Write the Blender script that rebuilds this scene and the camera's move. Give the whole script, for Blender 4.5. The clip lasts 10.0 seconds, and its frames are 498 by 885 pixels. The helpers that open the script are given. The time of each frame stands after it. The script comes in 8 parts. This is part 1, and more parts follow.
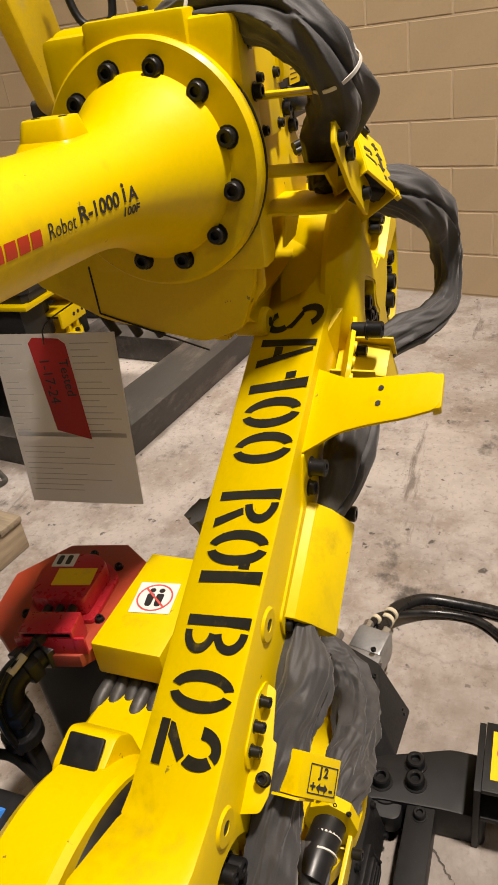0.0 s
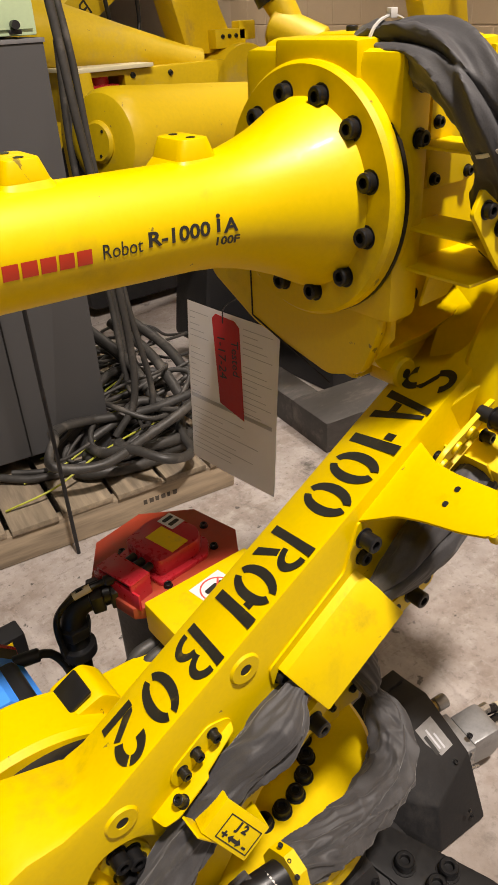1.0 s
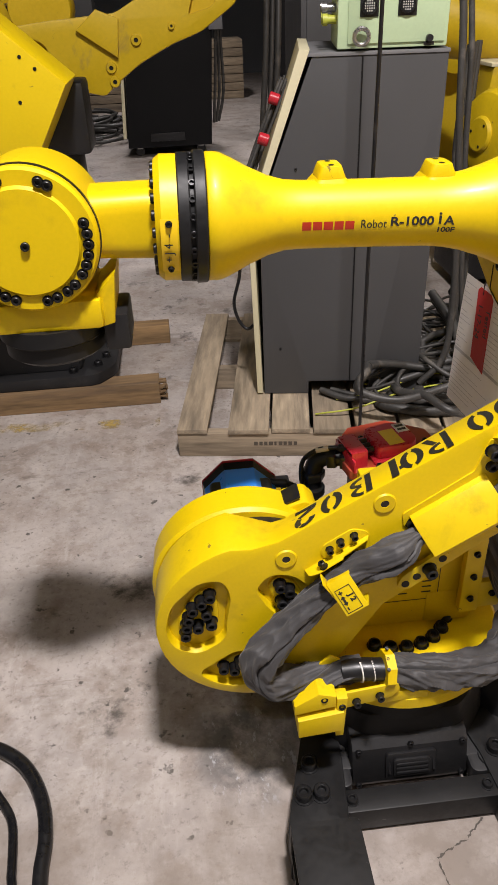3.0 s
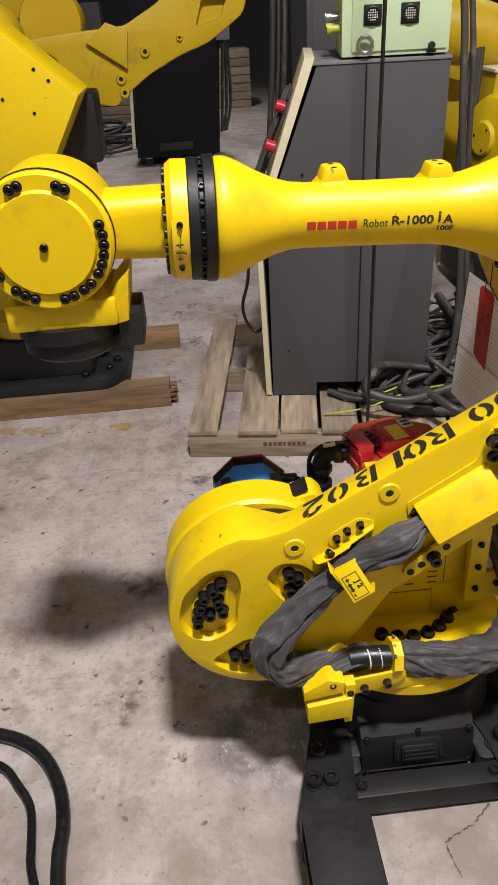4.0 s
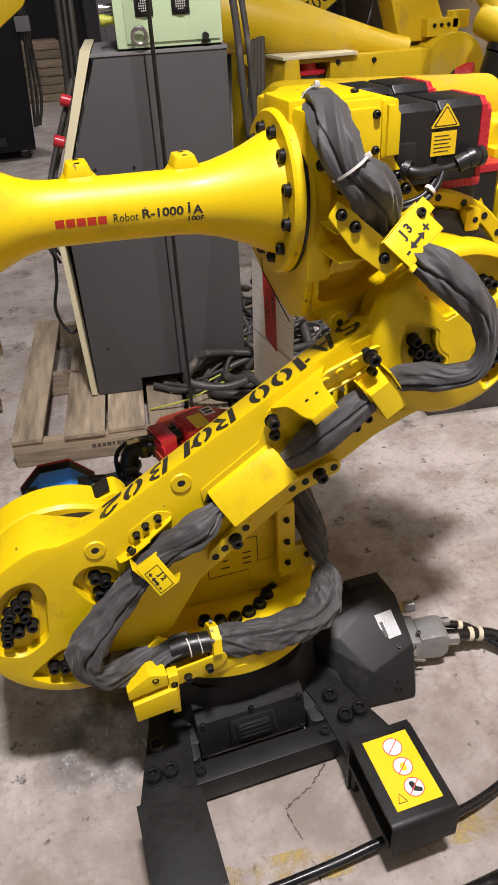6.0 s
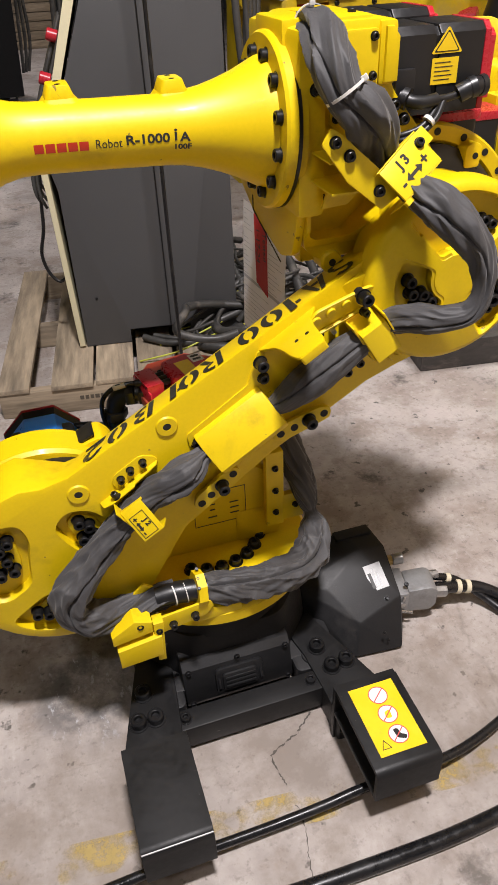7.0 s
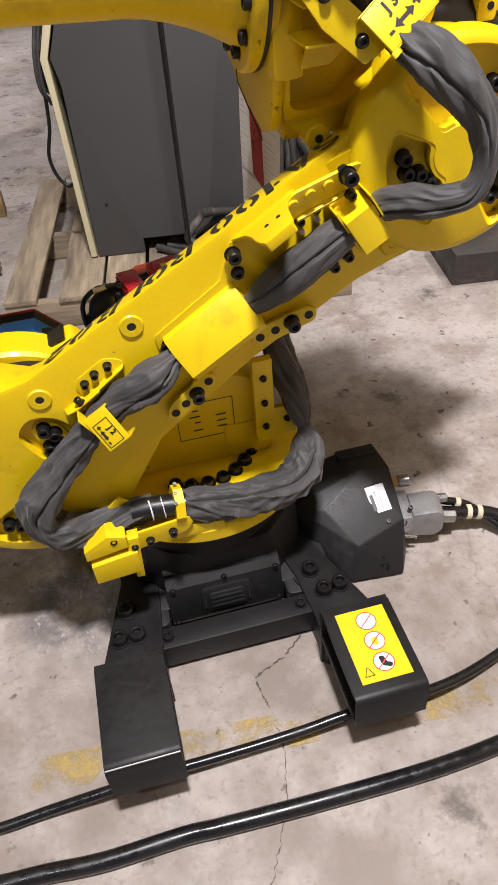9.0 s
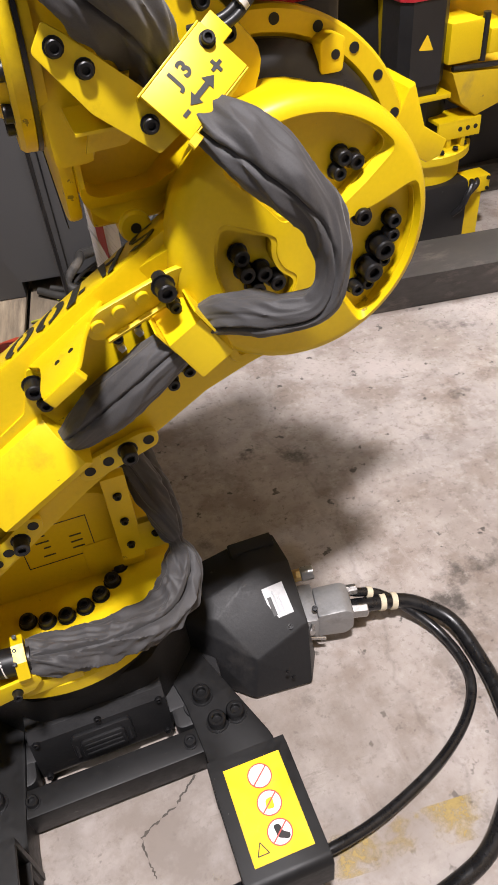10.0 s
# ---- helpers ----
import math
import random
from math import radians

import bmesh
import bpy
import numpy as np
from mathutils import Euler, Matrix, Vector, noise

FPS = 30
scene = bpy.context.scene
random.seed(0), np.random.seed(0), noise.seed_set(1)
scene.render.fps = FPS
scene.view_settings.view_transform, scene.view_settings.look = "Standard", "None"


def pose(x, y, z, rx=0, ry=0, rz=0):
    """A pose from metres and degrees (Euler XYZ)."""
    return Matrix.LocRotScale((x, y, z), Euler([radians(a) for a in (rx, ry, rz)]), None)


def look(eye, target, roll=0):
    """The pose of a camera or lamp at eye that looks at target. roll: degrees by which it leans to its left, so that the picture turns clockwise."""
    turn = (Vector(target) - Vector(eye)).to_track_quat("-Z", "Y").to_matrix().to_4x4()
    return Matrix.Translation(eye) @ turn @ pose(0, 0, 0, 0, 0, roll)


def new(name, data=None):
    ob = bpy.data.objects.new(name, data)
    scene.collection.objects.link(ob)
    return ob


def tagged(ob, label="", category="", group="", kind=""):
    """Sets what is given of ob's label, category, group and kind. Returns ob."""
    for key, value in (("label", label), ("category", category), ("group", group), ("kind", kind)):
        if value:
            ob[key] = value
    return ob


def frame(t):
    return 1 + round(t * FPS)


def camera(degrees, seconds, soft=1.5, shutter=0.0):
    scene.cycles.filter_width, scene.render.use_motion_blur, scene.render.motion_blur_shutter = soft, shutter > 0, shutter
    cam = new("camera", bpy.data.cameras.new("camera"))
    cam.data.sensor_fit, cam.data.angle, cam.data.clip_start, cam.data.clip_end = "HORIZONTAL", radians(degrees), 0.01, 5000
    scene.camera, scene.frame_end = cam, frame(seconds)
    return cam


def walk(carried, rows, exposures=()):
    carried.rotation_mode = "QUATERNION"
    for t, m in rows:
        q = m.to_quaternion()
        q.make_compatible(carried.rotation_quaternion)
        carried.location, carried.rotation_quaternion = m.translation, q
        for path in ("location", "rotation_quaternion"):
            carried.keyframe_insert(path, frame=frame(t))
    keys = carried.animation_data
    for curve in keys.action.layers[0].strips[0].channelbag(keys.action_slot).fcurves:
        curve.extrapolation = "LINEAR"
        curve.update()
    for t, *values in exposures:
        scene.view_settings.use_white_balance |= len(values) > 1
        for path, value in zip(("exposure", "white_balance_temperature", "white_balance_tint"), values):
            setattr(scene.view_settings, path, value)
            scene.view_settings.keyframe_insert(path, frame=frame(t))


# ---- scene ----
cam = camera(38.6, 10.0)
PATH = [
    (0, (-0.592, -0.412, 1.309), (0.974, 0.302, 0.291), -8.8),
    (0.5, (-0.554, -0.619, 1.372), (0.705, 0.558, 0.357), -6.1),
    (1, (-0.388, -0.604, 1.358), (0.637, 0.759, 0.312), -3.1),
    (1.5, (-0.258, -0.629, 1.393), (0.476, 0.901, 0.335), -1.8),
    (2, (-0.204, -0.8, 1.422), (0.217, 0.787, 0.279), -1.2),
    (2.5, (-0.256, -0.97, 1.474), (-0.017, 0.69, 0.386), -1.5),
    (3, (-0.381, -1.106, 1.487), (-0.252, 0.577, 0.414), -2.6),
    (3.2, (-0.409, -1.131, 1.492), (-0.313, 0.56, 0.429), -2.9),
    (4.3, (-0.365, -1.16, 1.489), (-0.244, 0.536, 0.435), -4.1),
    (4.5, (-0.35, -1.16, 1.49), (-0.196, 0.532, 0.435), -4.2),
    (5, (-0.314, -1.167, 1.491), (-0.048, 0.507, 0.428), -4.3),
    (5.5, (-0.276, -1.177, 1.49), (0.112, 0.464, 0.414), -4.1),
    (5.7, (-0.262, -1.18, 1.488), (0.166, 0.448, 0.408), -4.0),
    (6.8, (-0.221, -1.199, 1.473), (0.258, 0.363, 0.319), -2.7),
    (7, (-0.235, -1.18, 1.44), (0.223, 0.37, 0.262), -2.6),
    (7.5, (-0.247, -1.163, 1.364), (0.111, 0.354, 0.11), -2.9),
    (8, (-0.241, -1.173, 1.346), (0.059, 0.327, 0.057), -2.9),
    (8.5, (-0.204, -1.157, 1.337), (0.054, 0.321, 0.014), -4.0),
    (9, (-0.101, -1.153, 1.339), (0.182, 0.316, 0.011), -5.1),
    (9.5, (-0.006, -1.032, 1.332), (0.36, 0.408, -0.007), -5.4),
    (10, (0.139, -0.897, 1.338), (0.54, 0.516, -0.019), -5.8),
]
walk(cam, [(t, look(eye, target, roll)) for t, eye, target, roll in PATH], [(0, -0.16, 7500, 13), (1.2, -0.06, 7250, 15), (2.5, -0.03, 6650, 14), (5.5, -0.03, 6450, 15), (8.0, 0.04, 6450, 14), (10, 0.16, 6400, 15)])

# ---- light ----
world = bpy.data.worlds.new("hall_air")
world.use_nodes = True
world.node_tree.nodes["Background"].inputs[0].default_value = (1.0, 0.96, 0.9, 1)
world.node_tree.nodes["Background"].inputs[1].default_value = 0.004
scene.world = world
scene.view_settings.exposure = 0.0
LAMP_COLOUR = (1.0, 0.965, 0.945)


def area_lamp(x, y, z, sx, sy, watts, cone=180):
    data = bpy.data.lights.new("lamp_light", "AREA")
    data.shape, data.size, data.size_y = "RECTANGLE", sx, sy
    data.energy, data.color = watts, LAMP_COLOUR
    data.spread = radians(cone)
    ob = new("lamp_light", data)
    ob.location = (x, y, z)
    return ob


# first lamp placed from the shadows; the other six are added fill
LAMPS = [(0.08, -1.30, 4.75, 335, 180), (2.4, 1.5, 4.9, 24, 50), (-2.0, -2.4, 4.9, 40, 180), (-4.2, 3.8, 5.0, 15, 84), (-1.2, 5.2, 5.0, 30, 84), (2.5, 5.0, 5.0, 84, 90), (-0.4, 9.6, 5.0, 60, 110)]
for lx, ly, lz, watts, cone in LAMPS:
    area_lamp(lx, ly, lz, 0.42, 0.26, watts, cone)



# ---- materials ----
def mat(name, colour, rough=0.5, metal=0.0, var=0.12, scale=6.0, fine=60.0, bump=0.15, rough_var=0.12, dirt=None, dirt_amount=0.0, dirt_scale=3.0, coat=0.0, island=0.0, stretch=(1, 1, 1), spec=0.5):
    """A painted, cast or rubbed surface: broad and fine variation of colour, uneven gloss, relief, and patches of dirt."""
    m = bpy.data.materials.new(name)
    m.use_nodes = True
    nt = m.node_tree
    N, L = nt.nodes, nt.links
    b = N["Principled BSDF"]
    co = N.new("ShaderNodeTexCoord")
    mp = N.new("ShaderNodeMapping")
    mp.inputs["Scale"].default_value = stretch
    L.new(co.outputs["Object"], mp.inputs["Vector"])

    def noise_tex(sc, detail=5.0, rg=0.55):
        n = N.new("ShaderNodeTexNoise")
        n.inputs["Scale"].default_value = sc
        n.inputs["Detail"].default_value = detail
        n.inputs["Roughness"].default_value = rg
        L.new(mp.outputs[0], n.inputs["Vector"])
        return n

    big, small = noise_tex(scale), noise_tex(fine, 3.0)
    mixv = N.new("ShaderNodeMath")
    mixv.operation = "MULTIPLY_ADD"
    L.new(small.outputs["Fac"], mixv.inputs[0])
    mixv.inputs[1].default_value = 0.45
    half = N.new("ShaderNodeMath")
    half.operation = "MULTIPLY"
    L.new(big.outputs["Fac"], half.inputs[0])
    half.inputs[1].default_value = 0.55
    L.new(half.outputs[0], mixv.inputs[2])
    rng = N.new("ShaderNodeMapRange")
    rng.inputs["From Min"].default_value, rng.inputs["From Max"].default_value = 0.3, 0.7
    rng.inputs["To Min"].default_value, rng.inputs["To Max"].default_value = 1 - var, 1 + var
    L.new(mixv.outputs[0], rng.inputs["Value"])
    last = rng.outputs["Result"]
    if island:
        rnd = N.new("ShaderNodeObjectInfo")
        r2 = N.new("ShaderNodeMapRange")
        r2.inputs["To Min"].default_value, r2.inputs["To Max"].default_value = 1 - island, 1 + island
        L.new(rnd.outputs["Random"], r2.inputs["Value"])
        mu = N.new("ShaderNodeMath")
        mu.operation = "MULTIPLY"
        L.new(last, mu.inputs[0])
        L.new(r2.outputs["Result"], mu.inputs[1])
        last = mu.outputs[0]
    tint = N.new("ShaderNodeVectorMath")
    tint.operation = "SCALE"
    tint.inputs[0].default_value = colour
    L.new(last, tint.inputs["Scale"])
    col = tint.outputs[0]
    if dirt:
        dn = noise_tex(dirt_scale, 8.0, 0.7)
        ramp = N.new("ShaderNodeMapRange")
        ramp.inputs["From Min"].default_value, ramp.inputs["From Max"].default_value = 0.62 - dirt_amount * 0.25, 0.8 - dirt_amount * 0.2
        ramp.inputs["To Max"].default_value = min(1.0, 0.5 + dirt_amount)
        L.new(dn.outputs["Fac"], ramp.inputs["Value"])
        mx = N.new("ShaderNodeMix")
        mx.data_type = "RGBA"
        L.new(ramp.outputs["Result"], mx.inputs["Factor"])
        L.new(col, mx.inputs[6])
        mx.inputs[7].default_value = (*dirt, 1)
        col = mx.outputs[2]
    L.new(col, b.inputs["Base Color"])
    rr = N.new("ShaderNodeMapRange")
    rr.inputs["From Min"].default_value, rr.inputs["From Max"].default_value = 0.3, 0.7
    rr.inputs["To Min"].default_value, rr.inputs["To Max"].default_value = max(0.03, rough - rough_var), min(1, rough + rough_var)
    L.new(mixv.outputs[0], rr.inputs["Value"])
    L.new(rr.outputs["Result"], b.inputs["Roughness"])
    b.inputs["Metallic"].default_value = metal
    b.inputs["Coat Weight"].default_value = coat
    b.inputs["Specular IOR Level"].default_value = spec
    b.inputs["Coat Roughness"].default_value = 0.12
    if bump:
        bp = N.new("ShaderNodeBump")
        bp.inputs["Strength"].default_value = bump
        bp.inputs["Distance"].default_value = 0.0015
        L.new(mixv.outputs[0], bp.inputs["Height"])
        L.new(bp.outputs[0], b.inputs["Normal"])
    return m


YELLOW = mat("robot_yellow_paint", (0.70, 0.495, 0.0012), 0.42, var=0.06, scale=5, fine=160, bump=0.05, rough_var=0.08, dirt=(0.20, 0.115, 0.012), dirt_amount=0.11, dirt_scale=5.0, coat=0.03, spec=0.38)
YELLOW_SHEET = mat("sheet_yellow_paint", (0.71, 0.51, 0.0012), 0.44, var=0.05, scale=7, fine=120, bump=0.03, rough_var=0.08, dirt=(0.25, 0.15, 0.015), dirt_amount=0.10, dirt_scale=9.0)
YELLOW_OLD = mat("dusty_yellow_paint", (0.57, 0.392, 0.006), 0.46, var=0.10, scale=4, fine=70, bump=0.08, dirt=(0.33, 0.27, 0.15), dirt_amount=0.18, dirt_scale=2.5)


def scuff(m, chips, smears, chip_colour=(0.10, 0.07, 0.03), smear_colour=(0.22, 0.14, 0.02)):
    """Chipped spots and greasy smears over a painted surface."""
    N, L = m.node_tree.nodes, m.node_tree.links
    b = N["Principled BSDF"]
    co = N.new("ShaderNodeTexCoord")
    c = b.inputs["Base Color"].links[0].from_socket
    for sc, lo, hi, colour, amount, det, dist in ((3.2, 0.60, 0.74, smear_colour, smears, 9.0, 0.6), (34.0, 0.70, 0.725, chip_colour, chips, 4.0, 0.2), (9.0, 0.69, 0.71, chip_colour, chips, 8.0, 1.5)):
        n = N.new("ShaderNodeTexNoise")
        n.inputs["Scale"].default_value, n.inputs["Detail"].default_value, n.inputs["Roughness"].default_value, n.inputs["Distortion"].default_value = sc, det, 0.68, dist
        L.new(co.outputs["Object"], n.inputs["Vector"])
        r = N.new("ShaderNodeMapRange")
        r.inputs["From Min"].default_value, r.inputs["From Max"].default_value, r.inputs["To Max"].default_value = lo, hi, amount
        L.new(n.outputs["Fac"], r.inputs["Value"])
        mx = N.new("ShaderNodeMix")
        mx.data_type = "RGBA"
        L.new(r.outputs["Result"], mx.inputs["Factor"])
        L.new(c, mx.inputs[6])
        mx.inputs[7].default_value = (*colour, 1)
        c = mx.outputs[2]
    L.new(c, b.inputs["Base Color"])


scuff(YELLOW, 0.75, 0.55)
scuff(YELLOW_SHEET, 0.6, 0.4)
scuff(YELLOW_OLD, 0.8, 0.8, (0.09, 0.07, 0.04), (0.20, 0.15, 0.07))
BLACK_STEEL = mat("black_painted_steel", (0.0095, 0.0095, 0.010), 0.46, var=0.25, scale=9, fine=90, bump=0.2, dirt=(0.035, 0.032, 0.03), dirt_amount=0.08, dirt_scale=6.0, spec=0.3)
CAST_GREY = mat("dark_grey_cast_iron_paint", (0.0145, 0.0145, 0.0155), 0.5, var=0.25, scale=10, fine=170, bump=0.35, dirt=(0.055, 0.05, 0.046), dirt_amount=0.10, dirt_scale=5.0, spec=0.32)
BOLT_BLACK = mat("black_oxide_steel", (0.010, 0.010, 0.011), 0.36, 0.3, var=0.25, scale=40, fine=200, bump=0.1, island=0.3)
RUBBER = mat("black_rubber", (0.008, 0.008, 0.009), 0.36, var=0.2, scale=10, fine=80, bump=0.1, dirt=(0.07, 0.065, 0.06), dirt_amount=0.10, dirt_scale=12.0)
CABLE_GREY = mat("dusty_cable_sheath", (0.042, 0.040, 0.037), 0.5, var=0.3, scale=12, fine=90, bump=0.15, dirt=(0.16, 0.145, 0.125), dirt_amount=0.32, dirt_scale=9.0)
CABLE_BLACK = mat("glossy_black_cable_sheath", (0.008, 0.008, 0.009), 0.30, var=0.2, scale=14, fine=60, bump=0.12, rough_var=0.2, dirt=(0.05, 0.047, 0.044), dirt_amount=0.12, dirt_scale=14.0)
PLASTIC_BLACK = mat("black_moulded_plastic", (0.011, 0.011, 0.012), 0.4, var=0.15, scale=12, fine=150, bump=0.12)
STEEL = mat("zinc_plated_steel", (0.45, 0.44, 0.43), 0.32, 0.9, var=0.15, scale=20, fine=160, bump=0.1)
BRASS = mat("brass_fitting", (0.55, 0.38, 0.14), 0.35, 0.9, var=0.15, scale=30, bump=0.1)
CONNECTOR_GREY = mat("grey_die_cast_connector", (0.30, 0.30, 0.30), 0.42, 0.4, var=0.15, scale=18, fine=150, bump=0.15, dirt=(0.12, 0.11, 0.1), dirt_amount=0.15, dirt_scale=10)
RED_PLASTIC = mat("red_motor_plastic", (0.47, 0.020, 0.032), 0.30, var=0.1, scale=14, fine=140, bump=0.08, dirt=(0.25, 0.06, 0.05), dirt_amount=0.15, dirt_scale=8)
RED_PAINT = mat("orange_red_paint", (0.34, 0.042, 0.018), 0.45, var=0.15, scale=9, fine=100, bump=0.1, dirt=(0.2, 0.06, 0.04), dirt_amount=0.25, dirt_scale=7)
BLUE_FILM = mat("blue_painted_cover", (0.045, 0.29, 0.92), 0.35, var=0.06, scale=8, bump=0.03)
CABINET = mat("dark_grey_powder_coat", (0.062, 0.062, 0.064), 0.5, var=0.07, scale=3, fine=320, bump=0.25, dirt=(0.12, 0.115, 0.11), dirt_amount=0.10, dirt_scale=2.0)
SKID_STEEL = mat("bare_rusted_steel", (0.058, 0.053, 0.049), 0.5, metal=0.3, var=0.4, scale=6, fine=60, bump=0.25, dirt=(0.20, 0.17, 0.15), dirt_amount=0.4, dirt_scale=7.0, stretch=(0.4, 1, 1))
CABINET_TOP = mat("dusty_grey_powder_coat", (0.16, 0.16, 0.165), 0.6, var=0.1, scale=5, fine=200, bump=0.2, dirt=(0.3, 0.29, 0.27), dirt_amount=0.3, dirt_scale=4.0)
CREAM = mat("cream_powder_coat", (0.62, 0.57, 0.38), 0.5, var=0.05, scale=6, fine=200, bump=0.1)
MINT = mat("pale_green_enamel", (0.50, 0.64, 0.40), 0.4, var=0.05, scale=4, fine=120, bump=0.05, dirt=(0.3, 0.34, 0.22), dirt_amount=0.08, dirt_scale=3.0)
DARK_CAB = mat("black_cabinet_paint", (0.006, 0.006, 0.0065), 0.55, var=0.15, scale=3, fine=150, bump=0.15, spec=0.2)
WOOD = mat("rough_pallet_wood", (0.285, 0.228, 0.158), 0.85, var=0.6, scale=7, fine=55, bump=0.8, dirt=(0.10, 0.08, 0.062), dirt_amount=0.5, dirt_scale=6.0, island=0.25, stretch=(1, 0.12, 1))
WOOD_X = mat("rough_stringer_wood", (0.285, 0.225, 0.155), 0.85, var=0.6, scale=7, fine=55, bump=0.8, dirt=(0.10, 0.08, 0.062), dirt_amount=0.5, dirt_scale=6.0, island=0.2, stretch=(0.12, 1, 1))
TIMBER = mat("sawn_timber_block", (0.27, 0.17, 0.08), 0.85, var=0.7, scale=9, fine=50, bump=0.7, dirt=(0.12, 0.08, 0.05), dirt_amount=0.45, dirt_scale=4.0, island=0.15, stretch=(0.12, 1, 1))
PAPER = mat("white_paper_sheet", (0.84, 0.84, 0.85), 0.7, var=0.03, scale=8, fine=60, bump=0.05)
nt = PAPER.node_tree
glow_through = nt.nodes.new("ShaderNodeBsdfTranslucent")
glow_through.inputs[0].default_value = (0.82, 0.83, 0.86, 1)
both_sides = nt.nodes.new("ShaderNodeMixShader")
both_sides.inputs[0].default_value = 0.45
nt.links.new(nt.nodes["Principled BSDF"].outputs[0], both_sides.inputs[1])
nt.links.new(glow_through.outputs[0], both_sides.inputs[2])
nt.links.new(both_sides.outputs[0], nt.nodes["Material Output"].inputs[0])
STAMP = mat("faded_black_stamp_ink", (0.075, 0.06, 0.045), 0.85, var=0.3, scale=40, bump=0)
INK = mat("grey_print", (0.52, 0.53, 0.56), 0.7, var=0.05, bump=0)
RED_CARD = mat("red_card_tag", (0.50, 0.022, 0.025), 0.6, var=0.06, scale=10, fine=120, bump=0.05)
WHITE_LABEL = mat("white_vinyl_label", (0.72, 0.70, 0.68), 0.45, var=0.05, scale=12, bump=0.02, dirt=(0.5, 0.45, 0.4), dirt_amount=0.1, dirt_scale=12)
SIGN_YELLOW = mat("sign_yellow_vinyl", (0.82, 0.55, 0.01), 0.4, var=0.05, scale=15, bump=0.03, dirt=(0.4, 0.3, 0.08), dirt_amount=0.1, dirt_scale=20)
SIGN_RED = mat("sign_red_ink", (0.6, 0.08, 0.07), 0.5, var=0.05, bump=0)
STENCIL = mat("black_stencil_paint", (0.018, 0.017, 0.013), 0.45, var=0.3, scale=30, fine=200, bump=0.1, dirt=(0.25, 0.18, 0.02), dirt_amount=0.10, dirt_scale=40)
LOGO_RED = mat("logo_red_vinyl", (0.45, 0.03, 0.01), 0.45, var=0.05, bump=0)
LOGO_BLACK = mat("logo_black_vinyl", (0.02, 0.02, 0.02), 0.45, var=0.05, bump=0)
NYLON = mat("white_nylon_tie", (0.62, 0.60, 0.56), 0.45, var=0.06, scale=20, bump=0.03)
TAPE = mat("cream_cable_tape", (0.62, 0.55, 0.40), 0.6, var=0.12, scale=20, bump=0.1)
GREEN_WIRE = mat("green_yellow_wire", (0.42, 0.44, 0.05), 0.5, var=0.3, scale=20, bump=0.05)
scuff(BLACK_STEEL, 0.7, 0.6, (0.10, 0.095, 0.09), (0.022, 0.021, 0.02))
scuff(CAST_GREY, 0.5, 0.5, (0.09, 0.085, 0.08), (0.03, 0.028, 0.026))


def fabric_mat():
    m = mat("grey_woven_sleeve", (0.050, 0.0485, 0.050), 0.62, var=0.3, scale=7, fine=600, bump=0.25, rough_var=0.1, dirt=(0.085, 0.082, 0.078), dirt_amount=0.3, dirt_scale=6.0, spec=0.38)
    b = m.node_tree.nodes["Principled BSDF"]
    N, L = m.node_tree.nodes, m.node_tree.links
    co = N.new("ShaderNodeTexCoord")
    wn = N.new("ShaderNodeTexNoise")
    wn.inputs["Scale"].default_value, wn.inputs["Detail"].default_value = 20.0, 3.0
    wn.inputs["Distortion"].default_value = 0.5
    L.new(co.outputs["Object"], wn.inputs["Vector"])
    bp = N.new("ShaderNodeBump")
    bp.inputs["Strength"].default_value, bp.inputs["Distance"].default_value = 0.15, 0.004
    L.new(wn.outputs["Fac"], bp.inputs["Height"])
    L.new(b.inputs["Normal"].links[0].from_socket, bp.inputs["Normal"])
    L.new(bp.outputs[0], b.inputs["Normal"])
    b.inputs["Sheen Weight"].default_value = 0.15
    b.inputs["Sheen Roughness"].default_value = 0.5
    return m


FABRIC = fabric_mat()


